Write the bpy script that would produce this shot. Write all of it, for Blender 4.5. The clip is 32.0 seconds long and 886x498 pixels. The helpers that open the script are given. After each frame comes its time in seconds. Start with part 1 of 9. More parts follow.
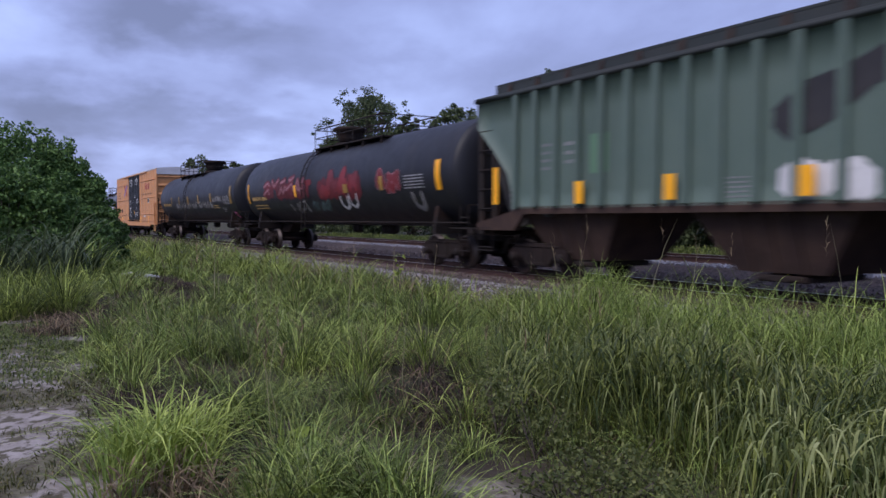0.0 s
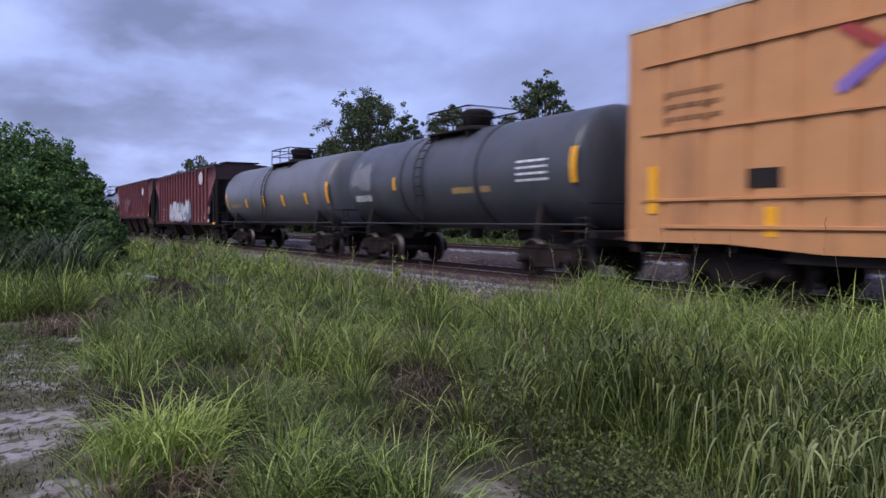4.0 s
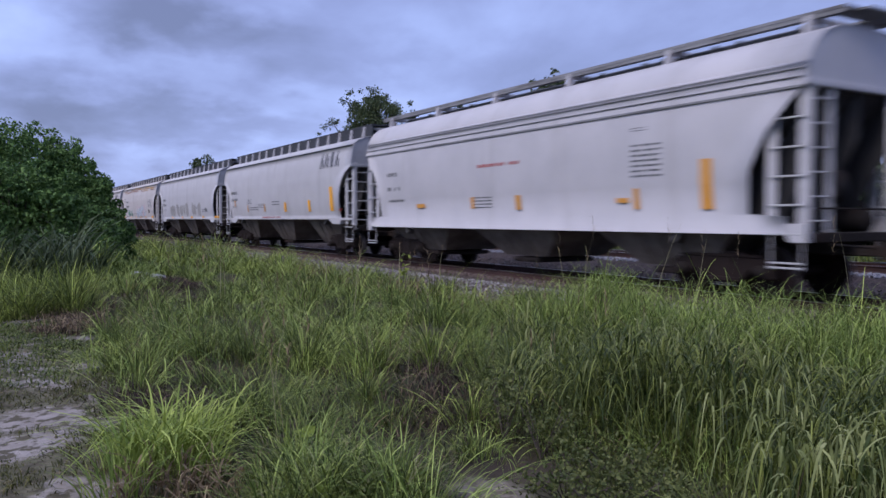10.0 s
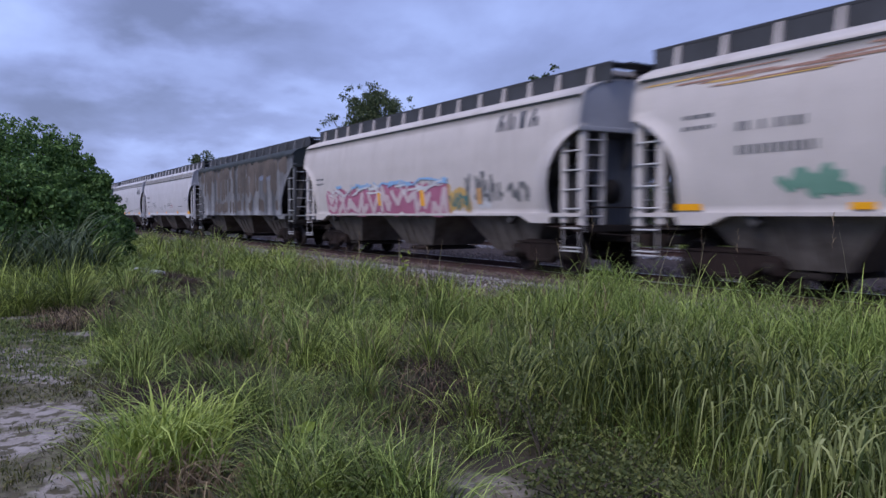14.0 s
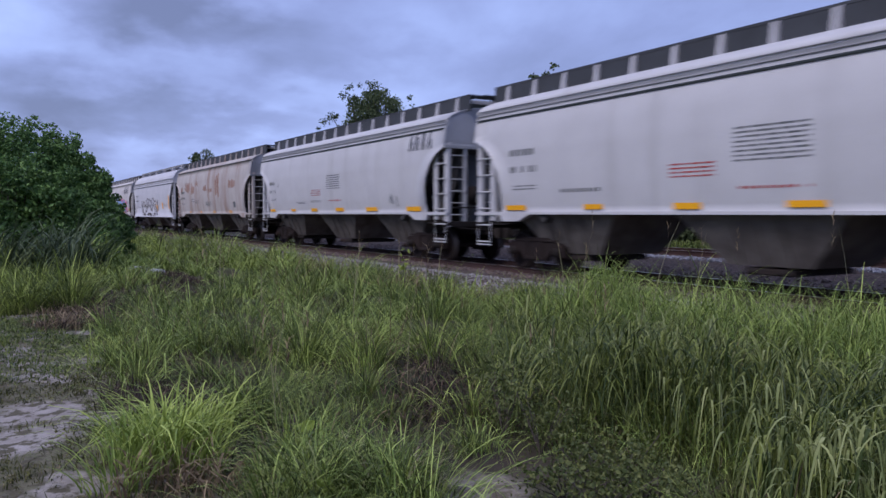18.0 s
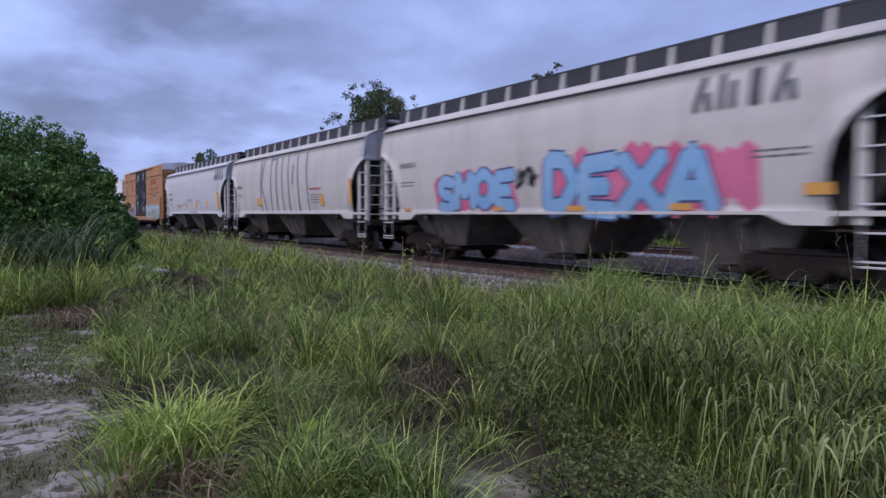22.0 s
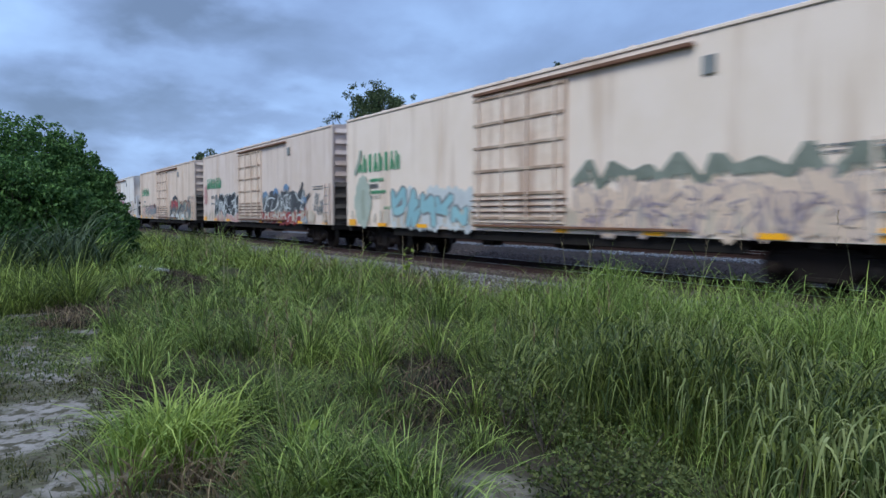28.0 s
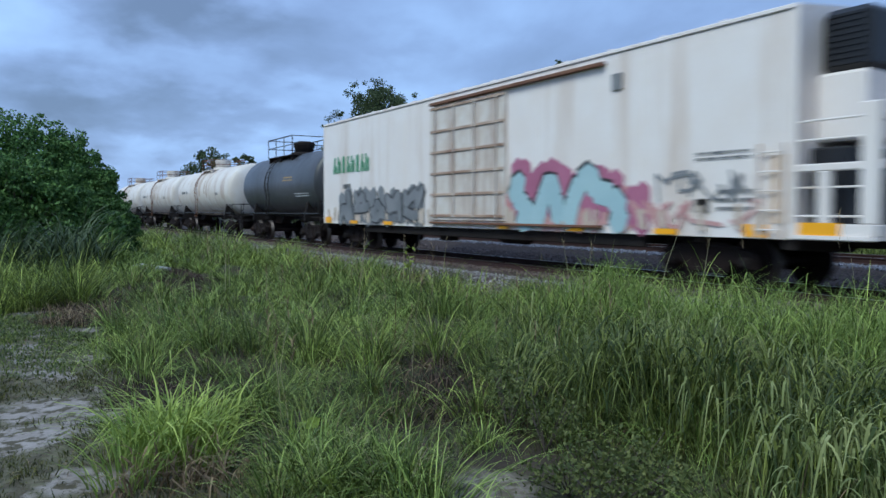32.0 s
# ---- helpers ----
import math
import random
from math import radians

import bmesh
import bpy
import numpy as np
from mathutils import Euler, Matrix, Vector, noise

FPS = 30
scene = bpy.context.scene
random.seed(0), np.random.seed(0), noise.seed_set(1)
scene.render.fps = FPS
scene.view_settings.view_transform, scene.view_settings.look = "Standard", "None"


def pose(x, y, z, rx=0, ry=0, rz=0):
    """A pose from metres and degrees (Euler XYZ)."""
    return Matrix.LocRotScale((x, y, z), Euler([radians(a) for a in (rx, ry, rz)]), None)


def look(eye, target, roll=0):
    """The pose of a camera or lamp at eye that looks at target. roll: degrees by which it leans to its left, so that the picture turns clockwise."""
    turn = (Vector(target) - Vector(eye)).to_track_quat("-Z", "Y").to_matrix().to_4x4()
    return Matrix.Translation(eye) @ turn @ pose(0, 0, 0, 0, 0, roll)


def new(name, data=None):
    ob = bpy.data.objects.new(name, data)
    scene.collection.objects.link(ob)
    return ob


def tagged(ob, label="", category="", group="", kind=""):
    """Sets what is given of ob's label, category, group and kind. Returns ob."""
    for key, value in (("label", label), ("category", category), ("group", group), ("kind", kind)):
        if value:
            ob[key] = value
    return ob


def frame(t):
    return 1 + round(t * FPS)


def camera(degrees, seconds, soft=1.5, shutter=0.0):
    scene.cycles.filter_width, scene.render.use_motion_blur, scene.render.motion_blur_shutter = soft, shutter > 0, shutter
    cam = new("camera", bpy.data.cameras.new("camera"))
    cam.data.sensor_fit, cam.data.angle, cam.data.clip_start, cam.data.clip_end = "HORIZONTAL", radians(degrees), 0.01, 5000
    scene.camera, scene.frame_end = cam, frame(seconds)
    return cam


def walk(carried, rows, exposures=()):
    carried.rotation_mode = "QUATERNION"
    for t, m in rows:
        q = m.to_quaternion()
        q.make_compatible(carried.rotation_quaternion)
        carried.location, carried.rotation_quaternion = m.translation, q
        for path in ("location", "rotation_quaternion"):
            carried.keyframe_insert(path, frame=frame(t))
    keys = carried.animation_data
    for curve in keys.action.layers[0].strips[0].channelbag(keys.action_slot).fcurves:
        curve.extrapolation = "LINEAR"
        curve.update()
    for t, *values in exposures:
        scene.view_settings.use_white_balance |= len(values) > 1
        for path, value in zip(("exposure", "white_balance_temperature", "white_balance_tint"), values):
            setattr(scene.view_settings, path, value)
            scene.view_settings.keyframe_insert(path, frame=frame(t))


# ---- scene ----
from mathutils.geometry import tessellate_polygon

# ------------------------------------------------------------------ camera
# World: the near track runs along X with its centre on Y = 0 and its rail heads at Z = 0.
# The train runs towards +X; the camera stands beside it and looks up the line.
EYE = (0.0, -12.64, 1.354)
LENS = 59.2
cam = camera(LENS, 32.0, soft=1.5, shutter=0.4)
AIM = [(0, 59.28, 2.134), (1.5, 59.19, 2.079), (3, 59.197, 2.04), (5.5, 59.19, 2.134), (6.5, 59.233, 2.165),
       (8, 59.436, 2.1), (9.5, 59.646, 2.134), (11, 59.747, 2.165), (12.5, 59.721, 2.27), (14, 59.654, 2.44),
       (16.5, 59.653, 2.463), (18, 59.655, 2.536), (19.5, 59.757, 2.565), (21, 59.853, 2.535), (22.5, 59.931, 2.562),
       (24, 59.965, 2.595), (25.5, 59.915, 2.575), (27.5, 59.908, 2.583), (29, 59.955, 2.592), (30.5, 59.935, 2.65),
       (32, 60.017, 2.715)]
TINT = [(0, 0.1, 6250, 20), (7, 0.15, 6150, 19), (11, 0.06, 6050, 18), (19, 0.04, 6000, 18), (25, 0.12, 6150, 13), (26.4, 0.15, 6150, 6),
        (27.5, 0.11, 5900, -3), (29, 0.1, 5780, -6), (30, 0.12, 5700, -9), (32, 0.12, 5650, -7)]
walk(cam, [(t, pose(*EYE, 90 - p, -0.12, y)) for t, y, p in AIM], TINT)

# ------------------------------------------------------------------ sky and sun
SUN_EL, SUN_AZ = 47.0, 194.0     # soft light from behind the camera
world = bpy.data.worlds.new("sky")
scene.world = world
world.use_nodes = True
wn, wl = world.node_tree.nodes, world.node_tree.links
wn.clear()
w_out = wn.new("ShaderNodeOutputWorld")
w_bg = wn.new("ShaderNodeBackground")
w_sky = wn.new("ShaderNodeTexSky")
w_sky.sky_type, w_sky.sun_disc = "NISHITA", False
w_sky.sun_elevation, w_sky.sun_rotation = radians(SUN_EL), radians(SUN_AZ)
w_tc = wn.new("ShaderNodeTexCoord")
w_sep = wn.new("ShaderNodeSeparateXYZ")
wl.new(w_tc.outputs["Generated"], w_sep.inputs[0])


def w_math(op, a, b):
    n = wn.new("ShaderNodeMath")
    n.operation = op
    for i, v in enumerate((a, b)):
        if isinstance(v, (int, float)):
            n.inputs[i].default_value = v
        else:
            wl.new(v, n.inputs[i])
    return n.outputs[0]


w_up = w_math("ADD", w_math("MAXIMUM", w_sep.outputs[2], 0.0), 0.3)
w_px, w_py = w_math("DIVIDE", w_sep.outputs[0], w_up), w_math("DIVIDE", w_sep.outputs[1], w_up)
w_vec = wn.new("ShaderNodeCombineXYZ")
wl.new(w_px, w_vec.inputs[0])
wl.new(w_py, w_vec.inputs[1])
w_vec.inputs[2].default_value = 1.3
w_n1 = wn.new("ShaderNodeTexNoise")
w_n1.inputs["Scale"].default_value, w_n1.inputs["Detail"].default_value = 0.9, 7.0
w_n1.inputs["Roughness"].default_value, w_n1.inputs["Distortion"].default_value = 0.52, 0.4
wl.new(w_vec.outputs[0], w_n1.inputs["Vector"])
w_ramp = wn.new("ShaderNodeValToRGB")
w_ramp.color_ramp.elements[0].position, w_ramp.color_ramp.elements[0].color = 0.4, (0.15, 0.182, 0.305, 1)
w_ramp.color_ramp.elements[1].position, w_ramp.color_ramp.elements[1].color = 0.62, (0.40, 0.51, 0.84, 1)
w_mid = w_ramp.color_ramp.elements.new(0.5)
w_mid.color = (0.245, 0.30, 0.515, 1)
# cloud banks over the line: bearing and height in degrees, their spread, and how far they darken the grey
w_az = w_math("MULTIPLY", w_math("ARCTAN2", w_sep.outputs[1], w_math("MULTIPLY", w_sep.outputs[0], -1.0)), 180 / math.pi)
w_el = w_math("MULTIPLY", w_math("ARCSINE", w_sep.outputs[2], 0.0), 180 / math.pi)
w_n2 = wn.new("ShaderNodeTexNoise")
w_n2.inputs["Scale"].default_value, w_n2.inputs["Detail"].default_value = 6.0, 4.0
wl.new(w_vec.outputs[0], w_n2.inputs["Vector"])
w_shift = w_math("MULTIPLY", w_math("SUBTRACT", w_n2.outputs["Fac"], 0.5), 5.0)
w_el2, w_az2 = w_math("ADD", w_el, w_shift), w_math("ADD", w_az, w_math("MULTIPLY", w_shift, 2.5))
w_fac = w_math("ADD", w_math("MULTIPLY", w_math("SUBTRACT", w_n1.outputs["Fac"], 0.5), 0.62), 0.52)
BANKS = ((12.2, 13.2, 7.0, 2.0, -0.085), (8.2, 10.6, 5.5, 1.2, 0.07), (17.0, 8.3, 5.0, 0.9, 0.05), (1.6, 12.4, 4.0, 1.5, 0.05), (15.0, 6.4, 8.5, 1.4, -0.085),
         (3.0, 7.6, 6.0, 1.1, -0.05), (15.0, 3.2, 13.0, 1.3, 0.05), (18.0, 15.0, 3.0, 1.4, 0.09), (26.0, 11.4, 6.0, 1.2, -0.045), (39.0, 14.0, 8.0, 2.0, 0.03), (50.0, 11.0, 15.0, 8.0, -0.075))
for b_az, b_el, s_az, s_el, b_w in BANKS:
    du = w_math("DIVIDE", w_math("SUBTRACT", w_az2, b_az), s_az)
    dv = w_math("DIVIDE", w_math("SUBTRACT", w_el2, b_el), s_el)
    rr = w_math("ADD", w_math("MULTIPLY", du, du), w_math("MULTIPLY", dv, dv))
    w_fac = w_math("ADD", w_fac, w_math("MULTIPLY", w_math("POWER", 2.718, w_math("MULTIPLY", rr, -0.5)), b_w))
wl.new(w_fac, w_ramp.inputs[0])
w_scale = wn.new("ShaderNodeMix")
w_scale.data_type, w_scale.blend_type = "RGBA", "MULTIPLY"
w_scale.inputs["Factor"].default_value = 1.0
wl.new(w_sky.outputs[0], w_scale.inputs["A"])
w_scale.inputs["B"].default_value = (0.1, 0.1, 0.1, 1)
w_mix = wn.new("ShaderNodeMix")
w_mix.data_type = "RGBA"
w_mix.inputs["Factor"].default_value = 0.9
wl.new(w_scale.outputs["Result"], w_mix.inputs["A"])
wl.new(w_ramp.outputs[0], w_mix.inputs["B"])
wl.new(w_mix.outputs["Result"], w_bg.inputs["Color"])
w_bg.inputs["Strength"].default_value = 1.28
wl.new(w_bg.outputs[0], w_out.inputs["Surface"])

sun = new("sun", bpy.data.lights.new("sun", "SUN"))
sun.data.energy, sun.data.angle, sun.data.color = 2.25, radians(30), (1.0, 0.95, 0.9)
sun.matrix_world = look((7.5, -29, 33), (0, 0, 0))

# ------------------------------------------------------------------ materials
MATS = {}


def material(name, color, color2=None, rough=0.6, metal=0.0, grain=0.0, grain_scale=40.0, stain=None, stain_scale=0.5,
             stain_amt=0.5, streak=False, bump=0.15, bump_scale=60.0, tint=0.0, island=False, spec=0.4, leaf=False):
    """A painted or natural surface: base colour, drifting second colour, stains (as vertical streaks if asked), fine relief."""
    if name in MATS:
        return MATS[name]
    m = bpy.data.materials.new(name)
    MATS[name] = m
    m.use_nodes = True
    nt = m.node_tree
    n, l = nt.nodes, nt.links
    b = n["Principled BSDF"]
    b.inputs["Roughness"].default_value, b.inputs["Metallic"].default_value = rough, metal
    b.inputs["Specular IOR Level"].default_value = spec
    tc = n.new("ShaderNodeTexCoord")
    oi = n.new("ShaderNodeObjectInfo")
    mp = n.new("ShaderNodeMapping")
    l.new(tc.outputs["Object"], mp.inputs["Vector"])
    off = n.new("ShaderNodeVectorMath")
    off.operation = "SCALE"
    off.inputs[0].default_value = (37.0, 11.0, 23.0)
    l.new(oi.outputs["Random"], off.inputs["Scale"])
    l.new(off.outputs[0], mp.inputs["Location"])

    def noise_tex(scale, detail, stretch=None, rgh=0.55):
        t = n.new("ShaderNodeTexNoise")
        t.inputs["Scale"].default_value, t.inputs["Detail"].default_value = scale, detail
        t.inputs["Roughness"].default_value = rgh
        if stretch:
            q = n.new("ShaderNodeMapping")
            q.inputs["Scale"].default_value = stretch
            l.new(mp.outputs[0], q.inputs["Vector"])
            l.new(q.outputs[0], t.inputs["Vector"])
        else:
            l.new(mp.outputs[0], t.inputs["Vector"])
        return t.outputs["Fac"]

    def span(fac, lo, hi):
        r = n.new("ShaderNodeMapRange")
        r.inputs["From Min"].default_value, r.inputs["From Max"].default_value = lo, hi
        l.new(fac, r.inputs["Value"])
        return r.outputs[0]

    def mix(fac, a, c):
        x = n.new("ShaderNodeMix")
        x.data_type = "RGBA"
        if isinstance(fac, float):
            x.inputs["Factor"].default_value = fac
        else:
            l.new(fac, x.inputs["Factor"])
        for key, v in (("A", a), ("B", c)):
            if isinstance(v, tuple):
                x.inputs[key].default_value = (*v, 1)
            else:
                l.new(v, x.inputs[key])
        return x.outputs["Result"]

    col = mix(0.0, color, color)
    if island:
        g = n.new("ShaderNodeNewGeometry")
        few = n.new("ShaderNodeMath")       # many dark pieces, few bright ones
        few.operation = "POWER"
        l.new(g.outputs["Random Per Island"], few.inputs[0])
        few.inputs[1].default_value = 2.0 if leaf else 1.0
        col = mix(few.outputs[0], color, color2 or color)
    elif color2:
        col = mix(span(noise_tex(stain_scale * 1.7, 3), 0.35, 0.65), color, color2)
    if stain:
        f = noise_tex(stain_scale, 6, (1.6, 1.6, 0.16) if streak else None, 0.62)
        f = span(f, 0.62 - 0.25 * stain_amt, 0.80 - 0.2 * stain_amt)
        sc = n.new("ShaderNodeMath")
        sc.operation = "MULTIPLY"
        l.new(f, sc.inputs[0])
        sc.inputs[1].default_value = min(1.0, 0.35 + stain_amt * 0.6)
        col = mix(sc.outputs[0], col, stain)
    if grain:
        f = span(noise_tex(grain_scale, 4), 0.3, 0.7)
        hsv = n.new("ShaderNodeHueSaturation")
        v = n.new("ShaderNodeMapRange")
        v.inputs["To Min"].default_value, v.inputs["To Max"].default_value = 1 - grain, 1 + grain
        l.new(f, v.inputs["Value"])
        l.new(v.outputs[0], hsv.inputs["Value"])
        l.new(col, hsv.inputs["Color"])
        col = hsv.outputs[0]
    if tint:
        hsv = n.new("ShaderNodeHueSaturation")
        v = n.new("ShaderNodeMapRange")
        v.inputs["To Min"].default_value, v.inputs["To Max"].default_value = 1 - tint, 1 + tint
        l.new(oi.outputs["Random"], v.inputs["Value"])
        l.new(v.outputs[0], hsv.inputs["Value"])
        l.new(col, hsv.inputs["Color"])
        col = hsv.outputs[0]
    l.new(col, b.inputs["Base Color"])
    if bump:
        bp = n.new("ShaderNodeBump")
        bp.inputs["Strength"].default_value, bp.inputs["Distance"].default_value = bump, 0.02
        l.new(noise_tex(bump_scale, 4), bp.inputs["Height"])
        l.new(bp.outputs[0], b.inputs["Normal"])
        rr = n.new("ShaderNodeMapRange")
        rr.inputs["To Min"].default_value, rr.inputs["To Max"].default_value = max(rough - 0.1, 0.05), min(rough + 0.12, 1)
        l.new(noise_tex(3.0, 4), rr.inputs["Value"])
        l.new(rr.outputs[0], b.inputs["Roughness"])
    if leaf:
        b.inputs["Transmission Weight"].default_value = 0.0
        tr = n.new("ShaderNodeBsdfTranslucent")
        l.new(col, tr.inputs["Color"])
        ms = n.new("ShaderNodeMixShader")
        ms.inputs[0].default_value = 0.22
        l.new(b.outputs[0], ms.inputs[1])
        l.new(tr.outputs[0], ms.inputs[2])
        l.new(ms.outputs[0], n["Material Output"].inputs["Surface"])
    return m


GRIME = (0.06, 0.052, 0.045)
M_GREEN = material("green_paint", (0.085, 0.128, 0.107), (0.1, 0.142, 0.118), 0.55, grain=0.06, stain=(0.05, 0.075, 0.06), stain_amt=0.4, streak=True)
M_MAROON = material("maroon_paint", (0.185, 0.053, 0.058), (0.155, 0.043, 0.048), 0.6, grain=0.08, stain=(0.085, 0.035, 0.03), stain_amt=0.55, streak=True, stain_scale=0.9)
M_BLACK = material("black_tank_paint", (0.011, 0.012, 0.017), (0.016, 0.017, 0.022), 0.5, grain=0.1, stain=(0.03, 0.027, 0.026), stain_amt=0.4, streak=True, bump=0.03, spec=0.34)
M_BLACKGLOSS = material("glossy_black_tank_paint", (0.026, 0.027, 0.032), (0.032, 0.032, 0.037), 0.24, grain=0.1, stain=(0.03, 0.028, 0.027), stain_amt=0.35, streak=True, bump=0.02, spec=1.0)
M_ORANGEREF = material("faded_orange_reflector", (0.72, 0.33, 0.06), (0.6, 0.33, 0.12), 0.5, grain=0.06, bump=0.03)
M_SMUDGE = material("grime_smudge", (0.30, 0.285, 0.275), (0.36, 0.345, 0.335), 0.7, grain=0.1, bump=0.05)
M_SHADESOOT = material("soot", (0.03, 0.029, 0.029), (0.06, 0.058, 0.058), 0.8, grain=0.2, bump=0.1)
M_NAVYDULL = material("dull_blue_paint", (0.16, 0.19, 0.27), (0.2, 0.22, 0.28), 0.65, grain=0.1, bump=0.05)
M_NAVYBLUE = material("blue_spray_paint", (0.07, 0.13, 0.30), (0.1, 0.16, 0.32), 0.6, grain=0.1, bump=0.05)
M_BEIGESPRAY = material("beige_spray_paint", (0.7, 0.53, 0.42), (0.62, 0.46, 0.37), 0.65, grain=0.1, bump=0.05)
M_PURPLEDULL = material("dull_violet_spray_paint", (0.26, 0.2, 0.25), (0.34, 0.28, 0.3), 0.65, grain=0.1, bump=0.05)
M_GREENDULL = material("dull_green_spray_paint", (0.27, 0.3, 0.25), (0.35, 0.37, 0.31), 0.65, grain=0.1, bump=0.05)
M_PINKDULL = material("dull_pink_spray_paint", (0.5, 0.24, 0.24), (0.52, 0.32, 0.3), 0.65, grain=0.1, bump=0.05)
M_PINKDEEP = material("deep_pink_spray_paint", (0.42, 0.15, 0.24), (0.36, 0.12, 0.2), 0.65, grain=0.1, bump=0.05)
M_TEALDULL = material("dull_teal_spray_paint", (0.1, 0.15, 0.15), (0.07, 0.11, 0.11), 0.65, grain=0.15, bump=0.05)
M_REEFERSTAIN = material("thin_rust_wash", (0.50, 0.40, 0.32), (0.56, 0.47, 0.39), 0.6, grain=0.1, bump=0.05)
M_GREYTANK = material("grey_tank_paint", (0.13, 0.135, 0.15), (0.15, 0.15, 0.165), 0.42, grain=0.06, stain=(0.07, 0.065, 0.065), stain_amt=0.5, streak=True, bump=0.05)
M_DKTANK = material("dark_grey_tank_paint", (0.065, 0.07, 0.08), (0.08, 0.08, 0.09), 0.4, grain=0.06, stain=(0.03, 0.03, 0.03), stain_amt=0.5, streak=True, bump=0.05)
M_WHTANK = material("white_tank_paint", (0.72, 0.67, 0.62), (0.66, 0.59, 0.52), 0.45, grain=0.05, stain=(0.34, 0.2, 0.12), stain_amt=0.36, streak=True, stain_scale=0.8, bump=0.05)
M_HOPPER = material("pale_grey_hopper_paint", (0.52, 0.505, 0.52), (0.485, 0.47, 0.485), 0.55, grain=0.04, stain=(0.34, 0.325, 0.32), stain_amt=0.3, streak=True, stain_scale=0.7)
M_HOPPER2 = material("beige_grey_hopper_paint", (0.54, 0.495, 0.475), (0.5, 0.46, 0.44), 0.58, grain=0.05, stain=(0.34, 0.29, 0.265), stain_amt=0.35, streak=True, stain_scale=0.8)
M_HOPPERW = material("white_hopper_paint", (0.53, 0.51, 0.53), (0.48, 0.465, 0.485), 0.5, grain=0.03, stain=(0.38, 0.36, 0.36), stain_amt=0.32, streak=True, stain_scale=0.6)
M_HOPPERR = material("rust_streaked_hopper_paint", (0.45, 0.41, 0.385), (0.41, 0.37, 0.345), 0.6, grain=0.05, stain=(0.24, 0.12, 0.075), stain_amt=0.62, streak=True, stain_scale=0.75)
M_DIRTY = material("soot_blackened_hopper_paint", (0.23, 0.23, 0.24), (0.15, 0.15, 0.155), 0.65, grain=0.08, stain=(0.025, 0.024, 0.024), stain_amt=0.85, streak=True, stain_scale=1.0)
M_SHEETEND = material("grey_end_sheet", (0.26, 0.26, 0.27), (0.2, 0.2, 0.205), 0.6, grain=0.05, stain=GRIME, stain_amt=0.5, streak=True)
M_TAN = material("tan_boxcar_paint", (0.59, 0.28, 0.11), (0.53, 0.25, 0.1), 0.55, grain=0.05, stain=(0.22, 0.1, 0.045), stain_amt=0.4, streak=True, stain_scale=0.9)
M_DOORBLK = material("black_door_paint", (0.008, 0.011, 0.014), (0.013, 0.016, 0.019), 0.55, grain=0.1, stain=(0.04, 0.04, 0.04), stain_amt=0.4, streak=True)
M_REEFER = material("white_reefer_paint", (0.82, 0.755, 0.72), (0.79, 0.71, 0.66), 0.45, grain=0.025, stain=(0.48, 0.33, 0.22), stain_amt=0.42, streak=True, stain_scale=0.55, bump=0.05)
M_CREAM = material("cream_reefer_paint", (0.85, 0.69, 0.60), (0.81, 0.65, 0.55), 0.5, grain=0.03, stain=(0.44, 0.28, 0.18), stain_amt=0.48, streak=True, stain_scale=0.6, bump=0.05)
M_CREAM3 = material("dusty_cream_reefer_paint", (0.74, 0.595, 0.53), (0.7, 0.55, 0.475), 0.5, grain=0.03, stain=(0.42, 0.27, 0.19), stain_amt=0.5, streak=True, stain_scale=0.6, bump=0.05)
M_CREAM2 = material("stained_cream_reefer_paint", (0.76, 0.6, 0.5), (0.7, 0.53, 0.425), 0.5, grain=0.03, stain=(0.4, 0.25, 0.16), stain_amt=0.5, streak=True, stain_scale=0.6, bump=0.05)
M_LOGODARK = material("dark_company_letters", (0.05, 0.055, 0.07), (0.09, 0.09, 0.1), 0.6, grain=0.1, bump=0.05)
M_RUSTEDGE = material("rust_edged_white_paint", (0.27, 0.165, 0.11), (0.5, 0.38, 0.3), 0.65, grain=0.1, bump=0.1)
M_REEFERRUST = material("rusty_white_door_paint", (0.68, 0.63, 0.58), (0.6, 0.52, 0.45), 0.55, grain=0.05, stain=(0.25, 0.12, 0.06), stain_amt=0.6, streak=True, stain_scale=1.6)
M_RUSTRIB = material("rusty_steel_trim", (0.2, 0.1, 0.06), (0.13, 0.06, 0.035), 0.8, grain=0.15, bump=0.3)
M_ROOFGREY = material("galvanised_roof", (0.6, 0.6, 0.62), (0.52, 0.53, 0.55), 0.5, metal=0.1, grain=0.05, stain=(0.25, 0.22, 0.2), stain_amt=0.4)
M_ROOFDK = material("dark_roof_sheet", (0.02, 0.028, 0.028), (0.03, 0.034, 0.034), 0.7, grain=0.1)
M_DARK = material("grimy_underframe", (0.023, 0.02, 0.0195), (0.032, 0.026, 0.024), 0.8, grain=0.2, stain=(0.06, 0.03, 0.02), stain_amt=0.35, bump=0.3, spec=0.1)
M_TRUCK = material("rusty_truck_steel", (0.021, 0.016, 0.0155), (0.03, 0.021, 0.019), 0.85, grain=0.2, stain=(0.02, 0.017, 0.015), stain_amt=0.5, bump=0.4, spec=0.1)
M_WHEEL = material("wheel_steel", (0.02, 0.015, 0.0145), (0.026, 0.018, 0.016), 0.85, metal=0.0, grain=0.15, bump=0.2, spec=0.1)
M_TREAD = material("polished_wheel_tread", (0.1, 0.085, 0.08), None, 0.55, metal=1.0, bump=0.05)
